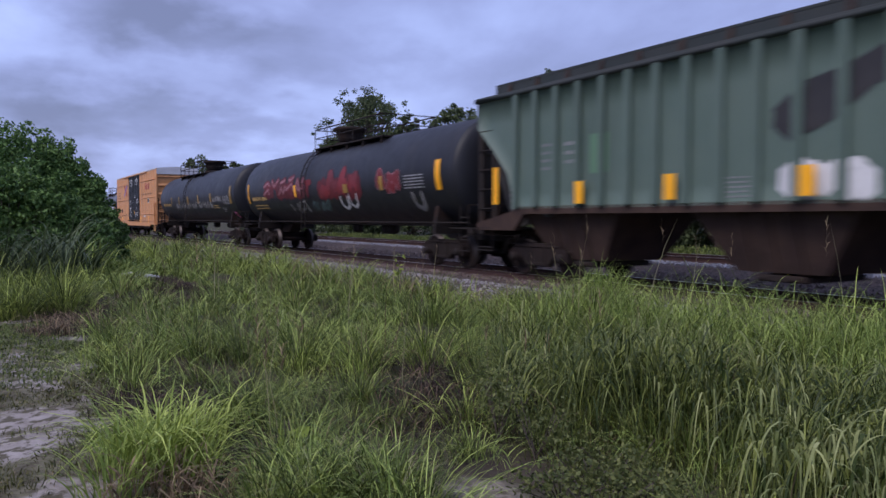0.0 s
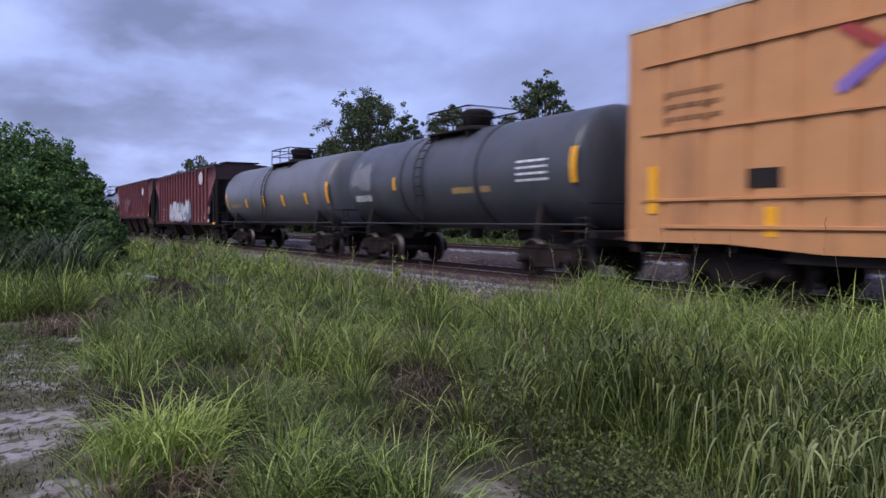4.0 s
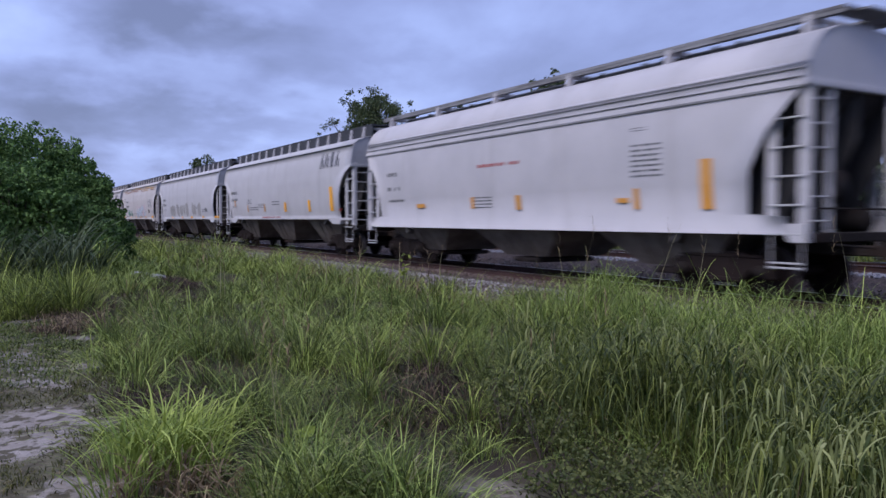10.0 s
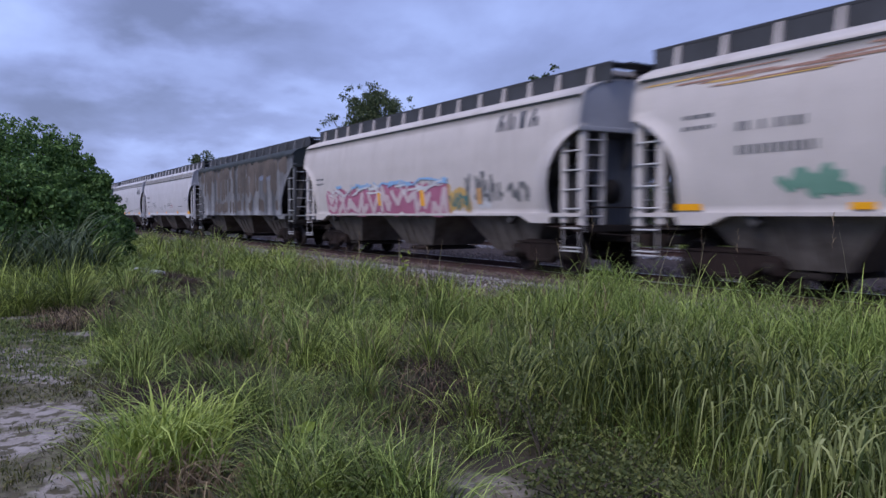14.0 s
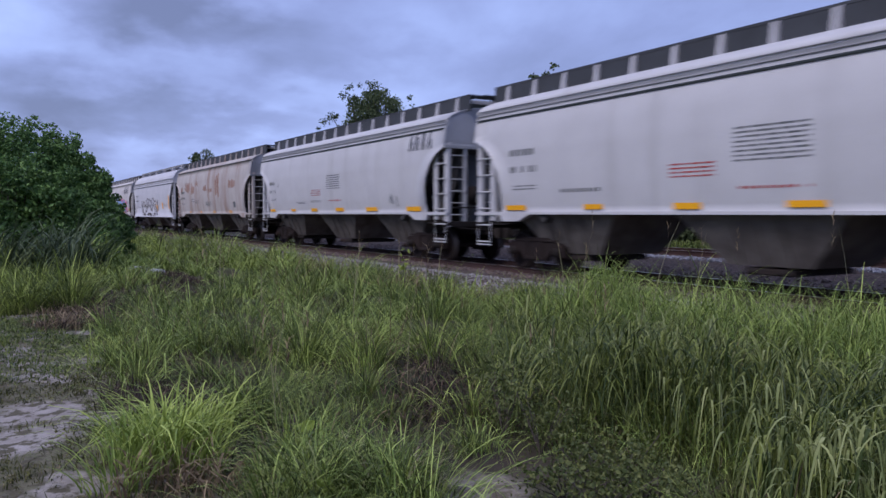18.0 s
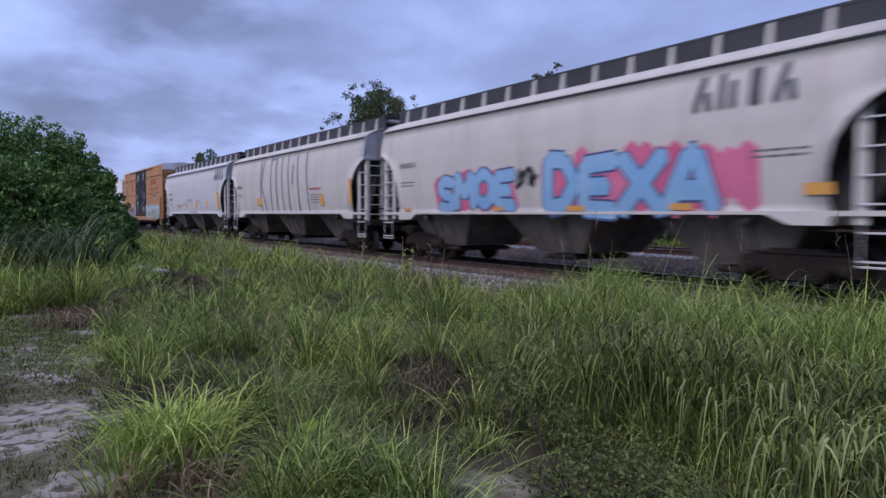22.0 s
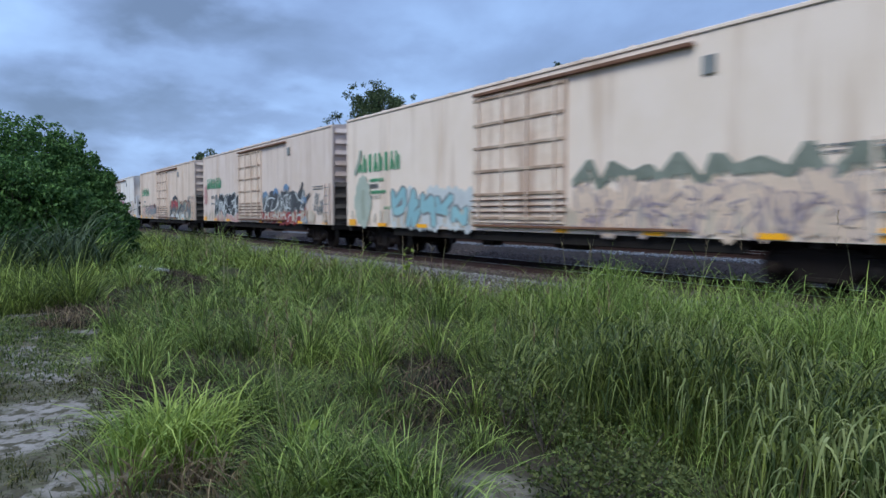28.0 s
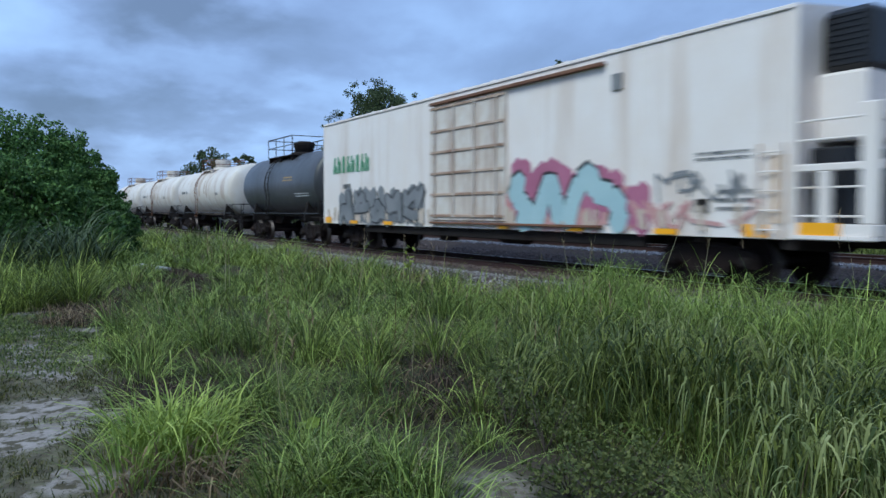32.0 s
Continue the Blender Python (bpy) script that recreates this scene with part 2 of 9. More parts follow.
M_BAY = material("dusty_hopper_bay", (0.16, 0.14, 0.125), (0.1, 0.086, 0.077), 0.75, grain=0.1, stain=(0.055, 0.047, 0.042), stain_amt=0.5, stain_scale=1.2, spec=0.1)
M_BAYDK = material("dark_hopper_bay", (0.045, 0.03, 0.027), (0.065, 0.042, 0.034), 0.8, grain=0.12, stain=(0.03, 0.022, 0.02), stain_amt=0.5, stain_scale=1.2, spec=0.1)
M_YELLOW = material("yellow_reflector", (1.0, 0.46, 0.012), (0.95, 0.43, 0.012), 0.42, metal=0.1, grain=0.04, bump=0.03)
M_WHITE = material("white_lettering", (0.72, 0.72, 0.73), (0.6, 0.6, 0.61), 0.6, grain=0.06, bump=0.05)
M_GREYTEXT = material("grey_lettering", (0.1, 0.105, 0.11), (0.16, 0.16, 0.165), 0.6, grain=0.06, bump=0.05)
M_REDTEXT = material("red_lettering", (0.40, 0.05, 0.04), (0.33, 0.06, 0.05), 0.6, grain=0.08, bump=0.05)
M_REDSPRAY = material("red_spray_paint", (0.20, 0.02, 0.026), (0.12, 0.018, 0.022), 0.6, grain=0.15, bump=0.05)
M_PINK = material("pink_spray_paint", (0.62, 0.17, 0.29), (0.55, 0.1, 0.2), 0.6, grain=0.1, bump=0.05)
M_BLUE = material("pale_blue_spray_paint", (0.2, 0.38, 0.62), (0.27, 0.42, 0.62), 0.6, grain=0.1, bump=0.05)
M_NAVY = material("navy_spray_paint", (0.05, 0.08, 0.18), (0.07, 0.1, 0.22), 0.6, grain=0.1, bump=0.05)
M_AQUA = material("aqua_spray_paint", (0.33, 0.52, 0.56), (0.27, 0.44, 0.5), 0.6, grain=0.1, bump=0.05)
M_TEAL = material("dark_teal_spray_paint", (0.08, 0.17, 0.16), (0.1, 0.2, 0.19), 0.6, grain=0.1, bump=0.05)
M_LOGOGREEN = material("green_logo_paint", (0.05, 0.27, 0.12), (0.07, 0.3, 0.14), 0.55, grain=0.08, bump=0.05)
M_ORANGE = material("orange_logo_paint", (0.7, 0.2, 0.03), None, 0.55, bump=0.05)
M_OUTLINE = material("black_spray_paint", (0.02, 0.02, 0.024), (0.035, 0.033, 0.035), 0.6, grain=0.1, bump=0.05)
M_GREYSPRAY = material("grey_spray_paint", (0.16, 0.165, 0.175), (0.24, 0.24, 0.25), 0.6, grain=0.1, bump=0.05)
M_PALESPRAY = material("white_spray_paint", (0.62, 0.62, 0.63), (0.5, 0.5, 0.52), 0.6, grain=0.1, bump=0.05)
M_PURPLE = material("violet_spray_paint", (0.22, 0.13, 0.42), (0.26, 0.17, 0.45), 0.6, grain=0.1, bump=0.05)
M_GRSPRAY = material("green_spray_paint", (0.12, 0.25, 0.19), (0.16, 0.3, 0.23), 0.6, grain=0.1, bump=0.05)
M_TANSPRAY = material("ochre_spray_paint", (0.52, 0.34, 0.11), (0.46, 0.29, 0.1), 0.6, grain=0.1, bump=0.05)
M_BROWNSTAIN = material("brown_rust_patch", (0.25, 0.135, 0.1), (0.33, 0.21, 0.165), 0.75, grain=0.2, bump=0.2)
M_GRILLERECESS = material("black_grille_and_recess", (0.012, 0.013, 0.016), (0.02, 0.02, 0.024), 0.45, bump=0.1)
M_RAIL = material("rusty_rail_web", (0.04, 0.021, 0.02), (0.06, 0.03, 0.026), 0.85, grain=0.15, bump=0.2)
M_RAILTOP = material("worn_rail_head", (0.5, 0.48, 0.47), (0.4, 0.37, 0.35), 0.28, metal=1.0, grain=0.05, bump=0.04)
M_TIE = material("weathered_timber_tie", (0.1, 0.065, 0.05), (0.15, 0.11, 0.09), 0.9, grain=0.25, grain_scale=20, stain=(0.04, 0.03, 0.025), stain_amt=0.5, bump=0.5, tint=0.25)
M_BALLAST = material("grey_ballast_bed", (0.11, 0.08, 0.07), (0.03, 0.022, 0.02), 0.95, grain=0.5, grain_scale=30, stain=(0.12, 0.08, 0.065), stain_amt=0.4, stain_scale=9.0, bump=1.0, bump_scale=22)
M_STONE = material("ballast_stone", (0.38, 0.38, 0.42), (0.15, 0.15, 0.175), 0.9, island=True, grain=0.1, bump=0.3)
M_STONE2 = material("pale_ballast_stone", (0.38, 0.355, 0.355), (0.17, 0.155, 0.155), 0.9, island=True, grain=0.1, bump=0.3)
M_BROWNLINE = material("brownish_black_spray_paint", (0.045, 0.032, 0.032), (0.09, 0.065, 0.06), 0.65, grain=0.15, bump=0.05)
M_LILAC = material("lilac_spray_paint", (0.4, 0.32, 0.48), (0.46, 0.38, 0.5), 0.65, grain=0.1, bump=0.05)
M_FADEBLUE = material("faded_blue_spray_paint", (0.4, 0.46, 0.54), (0.46, 0.5, 0.55), 0.65, grain=0.12, bump=0.05)
M_FADEPINK = material("faded_pink_spray_paint", (0.56, 0.42, 0.44), (0.52, 0.45, 0.46), 0.65, grain=0.12, bump=0.05)
M_STONE3 = material("rust_dusted_ballast_stone", (0.2, 0.155, 0.145), (0.08, 0.06, 0.056), 0.9, island=True, grain=0.1, bump=0.3)
M_PRINT = material("dim_white_print", (0.34, 0.34, 0.35), (0.26, 0.26, 0.27), 0.6, grain=0.08, bump=0.05)
M_SMEAR = material("smeared_white_spray", (0.27, 0.265, 0.26), (0.17, 0.165, 0.165), 0.65, grain=0.2, bump=0.05)

# ------------------------------------------------------------------ mesh helpers


class Build:
    """Gathers the faces of one mesh."""

    def __init__(self):
        self.v, self.f, self.m, self.slot, self.smooth = [], [], [], 0, []

    def add(self, verts, faces, smooth=False):
        o = len(self.v)
        self.v += [tuple(p) for p in verts]
        self.f += [tuple(i + o for i in q) for q in faces]
        self.m += [self.slot] * len(faces)
        self.smooth += [smooth] * len(faces)
        return self

    def box(self, x0, x1, y0, y1, z0, z1, c=0.0):
        """A box, its edges chamfered by c."""
        if c <= 0:
            v = [(x, y, z) for x in (x0, x1) for y in (y0, y1) for z in (z0, z1)]
            return self.add(v, [(0, 1, 3, 2), (4, 6, 7, 5), (0, 4, 5, 1), (2, 3, 7, 6), (0, 2, 6, 4), (1, 5, 7, 3)])
        o, b = (x0, y0, z0), (x1, y1, z1)
        v, key = [], {}
        for s in [(i, j, k) for i in (0, 1) for j in (0, 1) for k in (0, 1)]:
            for ax in range(3):
                p = []
                for d in range(3):
                    e = (o, b)[s[d]][d]
                    p.append(e if d == ax else e + (c if s[d] == 0 else -c))
                key[s, ax] = len(v)
                v.append(p)
        f = []
        for ax in range(3):
            a, d = [q for q in range(3) if q != ax]
            for side in (0, 1):
                loop = []
                for i, j in ((0, 0), (1, 0), (1, 1), (0, 1)):
                    s = [0, 0, 0]
                    s[ax], s[a], s[d] = side, i, j
                    loop.append(key[tuple(s), ax])
                f.append(tuple(loop))
            for i in (0, 1):
                for j in (0, 1):
                    s, t = [0, 0, 0], [0, 0, 0]
                    s[a], s[d], t[a], t[d] = i, j, i, j
                    t[ax] = 1
                    f.append((key[tuple(s), a], key[tuple(t), a], key[tuple(t), d], key[tuple(s), d]))
        for s in [(i, j, k) for i in (0, 1) for j in (0, 1) for k in (0, 1)]:
            f.append(tuple(key[s, ax] for ax in range(3)))
        return self.add(v, f)

    def tube(self, p, q, r, n=6, r2=None, caps=True):
        p, q = Vector(p), Vector(q)
        d = (q - p).normalized()
        a = d.orthogonal().normalized()
        c = d.cross(a)
        r2 = r if r2 is None else r2
        v = [p + r * (math.cos(t) * a + math.sin(t) * c) for t in (2 * math.pi * i / n for i in range(n))]
        v += [q + r2 * (math.cos(t) * a + math.sin(t) * c) for t in (2 * math.pi * i / n for i in range(n))]
        f = [(i, (i + 1) % n, n + (i + 1) % n, n + i) for i in range(n)]
        if caps:
            f += [tuple(range(n))[::-1], tuple(range(n, 2 * n))]
        return self.add(v, f, n > 6)

    def lathe(self, prof, axis="y", centre=(0, 0, 0), n=24, cap=True):
        """A profile of (along, radius) turned about an axis."""
        v = []
        for s, r in prof:
            for i in range(n):
                t = 2 * math.pi * i / n
                a, c = r * math.cos(t), r * math.sin(t)
                p = {"x": (s, a, c), "y": (a, s, c), "z": (a, c, s)}[axis]
                v.append([p[k] + centre[k] for k in range(3)])
        f = [(j * n + i, j * n + (i + 1) % n, (j + 1) * n + (i + 1) % n, (j + 1) * n + i)
             for j in range(len(prof) - 1) for i in range(n)]
        if cap:
            f += [tuple(range(n))[::-1], tuple(range((len(prof) - 1) * n, len(prof) * n))]
        return self.add(v, f, True)

    def prism(self, outline, y0, y1, plane="xz"):
        """A closed outline in a plane, pulled from y0 to y1 across it."""
        n = len(outline)
        put = (lambda a, b, c: (a, c, b)) if plane == "xz" else ((lambda a, b, c: (c, a, b)) if plane == "yz" else (lambda a, b, c: (a, b, c)))
        v = [put(a, b, y0) for a, b in outline] + [put(a, b, y1) for a, b in outline]
        f = [(i, (i + 1) % n, n + (i + 1) % n, n + i) for i in range(n)]
        tri = tessellate_polygon([[Vector((a, b, 0)) for a, b in outline]])
        f += [tuple(t) for t in tri] + [tuple(i + n for i in t[::-1]) for t in tri]
        return self.add(v, f)

    def sheet(self, grid, push=(0, 0.03, 0), smooth=True):
        """A grid of points as a plate with thickness."""
        r, c = len(grid), len(grid[0])
        top = [p for row in grid for p in row]
        v = top + [tuple(p[k] + push[k] for k in range(3)) for p in top]
        n = r * c
        f = [(i * c + j, i * c + j + 1, (i + 1) * c + j + 1, (i + 1) * c + j) for i in range(r - 1) for j in range(c - 1)]
        g = [tuple(q + n for q in x[::-1]) for x in f]
        ring = [j for j in range(c)] + [i * c + c - 1 for i in range(1, r)] + [(r - 1) * c + j for j in range(c - 2, -1, -1)] + [i * c for i in range(r - 2, 0, -1)]
        rim = [(ring[k], ring[(k + 1) % len(ring)], ring[(k + 1) % len(ring)] + n, ring[k] + n) for k in range(len(ring))]
        o = len(self.v)
        self.add(v, f + g, smooth)
        self.f += [tuple(i + o for i in q) for q in rim]
        self.m += [self.slot] * len(rim)
        self.smooth += [False] * len(rim)
        return self

    def mesh(self, name):
        me = bpy.data.meshes.new(name)
        me.from_pydata(self.v, [], self.f)
        me.polygons.foreach_set("material_index", self.m)
        me.polygons.foreach_set("use_smooth", self.smooth)
        me.update()
        return me


def part(name, what, mats, parent, label=""):
    """One mesh object under a thing or a part. Meshes may be shared: paint is set on the object."""
    me = what if isinstance(what, bpy.types.Mesh) else what.mesh(name)
    mats = mats if isinstance(mats, (list, tuple)) else [mats]
    if not me.materials:
        for m in mats:
            me.materials.append(m)
    ob = new(name, me)
    for i, m in enumerate(mats):
        if me.materials[i] is not m:
            ob.material_slots[i].link = "OBJECT"
            ob.material_slots[i].material = m
    ob.parent = parent
    if label:
        ob["label"] = label
    return ob


MESHES = {}


def shared(key, make):
    if key not in MESHES:
        b = make()
        MESHES[key] = b.mesh(str(key[0]))
    return MESHES[key]


# ------------------------------------------------------------------ running gear
WHEEL_R = 0.46


def wheelset_mesh():
    b = Build()
    b.lathe([(-0.98, 0.07), (-0.75, 0.085), (0.75, 0.085), (0.98, 0.07)], "y", n=10)
    for s in (-1, 1):
        b.slot = 0
        b.lathe([(s * 0.69, 0.10), (s * 0.70, 0.18), (s * 0.735, 0.2), (s * 0.73, 0.36), (s * 0.68, 0.39), (s * 0.68, 0.485),
                 (s * 0.71, 0.49)], "y", n=28, cap=False)
        b.lathe([(s * 0.84, 0.43), (s * 0.838, 0.38), (s * 0.795, 0.35), (s * 0.80, 0.2), (s * 0.84, 0.17), (s * 0.85, 0.1)], "y", n=28, cap=False)
        b.slot = 1
        b.lathe([(s * 0.71, 0.49), (s * 0.725, 0.463), (s * 0.835, 0.457), (s * 0.84, 0.43)], "y", n=28, cap=False)
        b.slot = 0
        for k in range(5):      # raised spots on the plate, so that the turning shows
            a = 2 * math.pi * k / 5
            b.box(0.28 * math.cos(a) - 0.03, 0.28 * math.cos(a) + 0.03, s * 0.79, s * 0.806, 0.28 * math.sin(a) - 0.03, 0.28 * math.sin(a) + 0.03)
    return b


def side_frame_mesh():
    b = Build()
    o = [(-1.12, 0.36), (-1.12, 0.60), (-0.98, 0.68), (-0.72, 0.68), (-0.5, 0.80), (0.5, 0.80), (0.72, 0.68), (0.98, 0.68),
         (1.12, 0.60), (1.12, 0.36), (1.0, 0.34), (0.78, 0.36), (0.66, 0.50), (0.40, 0.24), (-0.40, 0.24), (-0.66, 0.50), (-0.78, 0.36), (-1.0, 0.34)]
    b.prism(o, -0.09, 0.09)
    b.box(-0.36, 0.36, -0.13, -0.09, 0.26, 0.34, 0.01)
    b.box(-0.33, -0.25, -0.125, -0.09, 0.34, 0.76, 0.01)
    b.box(0.25, 0.33, -0.125, -0.09, 0.34, 0.76, 0.01)
    b.box(-0.9, 0.9, -0.115, -0.09, 0.70, 0.75, 0.008)
    return b


def spring_mesh():
    b = Build()
    for i in range(6):
        b.lathe([(0.345 + 0.05 * i, 0.06), (0.36 + 0.05 * i, 0.072), (0.375 + 0.05 * i, 0.06)], "z", n=10, cap=False)
    b.lathe([(0.34, 0.05), (0.66, 0.05)], "z", n=8)
    return b


def bearing_mesh():
    b = Build()
    b.lathe([(-0.17, 0.04), (-0.165, 0.085), (-0.12, 0.105), (0.0, 0.11), (0.02, 0.09)], "y", n=14)
    for k in range(3):
        a = 2 * math.pi * k / 3
        b.lathe([(-0.185, 0.016), (-0.165, 0.018)], "y", (0.05 * math.cos(a), 0, 0.05 * math.sin(a)), 6)
    return b


def bolster_mesh():
    b = Build()
    b.prism([(-1.05, 0.56), (-0.5, 0.44), (0.5, 0.44), (1.05, 0.56), (1.05, 0.72), (0.4, 0.8), (-0.4, 0.8), (-1.05, 0.72)], -0.2, 0.2, "yz")
    b.lathe([(0.78, 0.28), (0.92, 0.26)], "z", n=16)
    b.box(-0.75, 0.75, -0.62, -0.54, 0.36, 0.42, 0.01)
    b.box(-0.75, 0.75, 0.54, 0.62, 0.36, 0.42, 0.01)
    for s in (-1, 1):
        b.box(s * 0.42 - 0.06, s * 0.42 + 0.06, -0.72, 0.72, 0.38, 0.50, 0.015)
    return b


WHEELSETS = []


def truck(parent, x):
    t = part("truck", shared(("bolster",), bolster_mesh), M_TRUCK, parent)
    t.location.x = x
    for s in (-1, 1):
        f = part("side_frame", shared(("side_frame",), side_frame_mesh), M_TRUCK, t)
        f.location.y = s * 1.0
        f.rotation_euler.z = 0 if s < 0 else math.pi
        for sx in (-0.11, 0.11):
            p = part("spring", shared(("spring",), spring_mesh), M_TRUCK, t)
            p.location = (sx, s * 1.0, 0)
        for sx in (-0.89, 0.89):
            g = part("bearing_cap", shared(("bearing_cap",), bearing_mesh), M_DARK, t)
            g.location = (sx, s * 1.03, WHEEL_R)
            g.rotation_euler.z = 0 if s < 0 else math.pi
    for sx in (-0.89, 0.89):
        w = part("wheelset", shared(("wheelset",), wheelset_mesh), [M_WHEEL, M_TREAD], t)
        w.matrix_parent_inverse = Matrix.Translation((sx, 0, WHEEL_R))
        WHEELSETS.append(w)


def coupler_mesh():
    b = Build()
    b.box(-0.75, 0.42, -0.09, 0.09, 0.76, 0.94, 0.02)
    b.prism([(0.40, -0.14), (0.52, -0.2), (0.66, -0.16), (0.66, -0.08), (0.56, -0.02), (0.6, 0.06), (0.68, 0.1), (0.64, 0.18), (0.5, 0.2), (0.40, 0.14)], 0.70, 1.0, "xy")
    b.tube((0.3, 0.25, 0.86), (0.5, 0.28, 0.5), 0.03)
    b.tube((0.5, 0.28, 0.5), (0.75, 0.22, 0.42), 0.03)
    b.tube((0.25, -0.1, 0.9), (0.3, -1.25, 0.98), 0.018)
    return b


def gear(car, L, tx=2.0):
    for s in (-1, 1):
        truck(car, s * (L / 2 - tx))
        c = part("coupler", shared(("coupler",), coupler_mesh), M_DARK, car)
        c.location.x = s * L / 2
        c.rotation_euler.z = 0 if s > 0 else math.pi


# ------------------------------------------------------------------ paint on the sides
GLYPHS = {
    "S": [[(0.9, 0.9), (0.3, 1.0), (0.05, 0.75), (0.3, 0.52), (0.75, 0.45), (0.95, 0.2), (0.6, 0), (0.05, 0.1)]],
    "M": [[(0, 0), (0.1, 1), (0.5, 0.35), (0.9, 1), (1, 0)]],
    "O": [[(0.5, 1), (0.08, 0.75), (0.08, 0.25), (0.5, 0), (0.92, 0.25), (0.92, 0.75), (0.5, 1)]],
    "E": [[(0.95, 1), (0.1, 0.95), (0.08, 0.05), (0.95, 0)], [(0.1, 0.5), (0.75, 0.5)]],
    "D": [[(0.1, 0), (0.1, 1), (0.6, 0.95), (0.95, 0.5), (0.6, 0.05), (0.1, 0)]],
    "X": [[(0, 1), (1, 0)], [(0, 0), (1, 1)]],
    "A": [[(0, 0), (0.45, 1), (0.6, 1), (1, 0)], [(0.2, 0.35), (0.8, 0.35)]],
    "R": [[(0.1, 0), (0.1, 1), (0.7, 0.95), (0.9, 0.72), (0.65, 0.5), (0.15, 0.5), (0.95, 0)]],
    "C": [[(0.95, 0.85), (0.5, 1), (0.08, 0.7), (0.08, 0.3), (0.5, 0), (0.95, 0.15)]],
    "I": [[(0.5, 0), (0.5, 1)]],
    "H": [[(0.05, 0), (0.1, 1)], [(0.9, 0), (0.95, 1)], [(0.1, 0.5), (0.9, 0.52)]],
    "N": [[(0.05, 0), (0.1, 1), (0.9, 0), (0.95, 1)]],
    "T": [[(0, 1), (1, 1)], [(0.5, 1), (0.5, 0)]],
    "K": [[(0.1, 0), (0.1, 1)], [(0.95, 1), (0.15, 0.5), (0.95, 0)]],
    "U": [[(0.05, 1), (0.1, 0.25), (0.5, 0), (0.9, 0.25), (0.95, 1)]],
    "W": [[(0, 0.9), (0.25, 0), (0.5, 0.8), (0.75, 0), (1, 1)]],
    "B": [[(0.1, 0), (0.1, 1), (0.75, 0.9), (0.7, 0.55), (0.1, 0.52), (0.85, 0.4), (0.85, 0.08), (0.1, 0)]],
    "V": [[(0, 0), (0.45, 0.8), (1, 0)]],
}


def strokes(b, lines, width, surf, off, step=0.14):
    """Flat ribbons along lines of (x, z), laid on the side y = -surf(z)."""
    for line in lines:
        pts = [line[0]]
        for (x0, z0), (x1, z1) in zip(line, line[1:]):
            k = max(1, int(math.hypot(x1 - x0, z1 - z0) / step))
            pts += [(x0 + (x1 - x0) * i / k, z0 + (z1 - z0) * i / k) for i in range(1, k + 1)]
        for (x0, z0), (x1, z1) in zip(pts, pts[1:]):
            d = math.hypot(x1 - x0, z1 - z0) or 1
            ux, uz = (x1 - x0) / d, (z1 - z0) / d
            ex, ez, nx, nz = ux * width * 0.32, uz * width * 0.32, -uz * width / 2, ux * width / 2
            # an elongated eight-sided dab
            ring = [(x0 - ex, z0 - ez), (x0 + nx * 0.8, z0 + nz * 0.8), (x0 + nx, z0 + nz), (x1 + nx, z1 + nz), (x1 + nx * 0.8, z1 + nz * 0.8),
                    (x1 + ex, z1 + ez), (x1 - nx, z1 - nz), (x0 - nx, z0 - nz)]
            ring.append(((x0 + x1) / 2, (z0 + z1) / 2))
            b.add([(x, -surf(z) - off, z) for x, z in ring], [(i, (i + 1) % 8, 8) for i in range(8)])


READABLE = ("SMOE", "DEXA", "T", "U", "UU")


def wild_form(rnd):
    """A bent, looping spray form that is no letter."""
    k = rnd.choice((3, 4, 4, 5))
    low = rnd.random() < 0.5
    line = []
    for i in range(k):
        v = (0.0 if low else 1.0) if i % 2 == 0 else rnd.choice((0.45, 0.55, 1.0 if low else 0.0))
        line.append((min(1, max(0, i / (k - 1) + rnd.uniform(-0.25, 0.25))), min(1, max(0, v + rnd.uniform(-0.12, 0.12)))))
    out = [line]
    if rnd.random() < 0.6:
        z = rnd.uniform(0.2, 0.9)
        out.append([(rnd.uniform(0, 0.3), z), (rnd.uniform(0.4, 0.6), z + rnd.uniform(-0.3, 0.3)), (rnd.uniform(0.7, 1), z + rnd.uniform(-0.2, 0.2))])
    return out


def word(text, x0, x1, z0, z1, jitter=0.0, seed=1, slant=0.1):
    """The strokes of some letters, or of as many wild forms, spread between x0 and x1."""
    rnd = random.Random(seed)
    n = len(text)
    out = []
    for i, c in enumerate(text):
        if c == " ":
            continue
        a = x0 + (x1 - x0) * (i + 0.06) / n
        w = (x1 - x0) * 0.9 / n
        dz, k = rnd.uniform(-1, 1) * jitter, 1 + rnd.uniform(-1, 1) * jitter
        form = GLYPHS[c] if text in READABLE else wild_form(rnd)
        out.append([[(a + w * (px + slant * (pz - 0.5)), z0 + dz + (z1 - z0) * pz * k) for px, pz in line] for line in form])
    return out


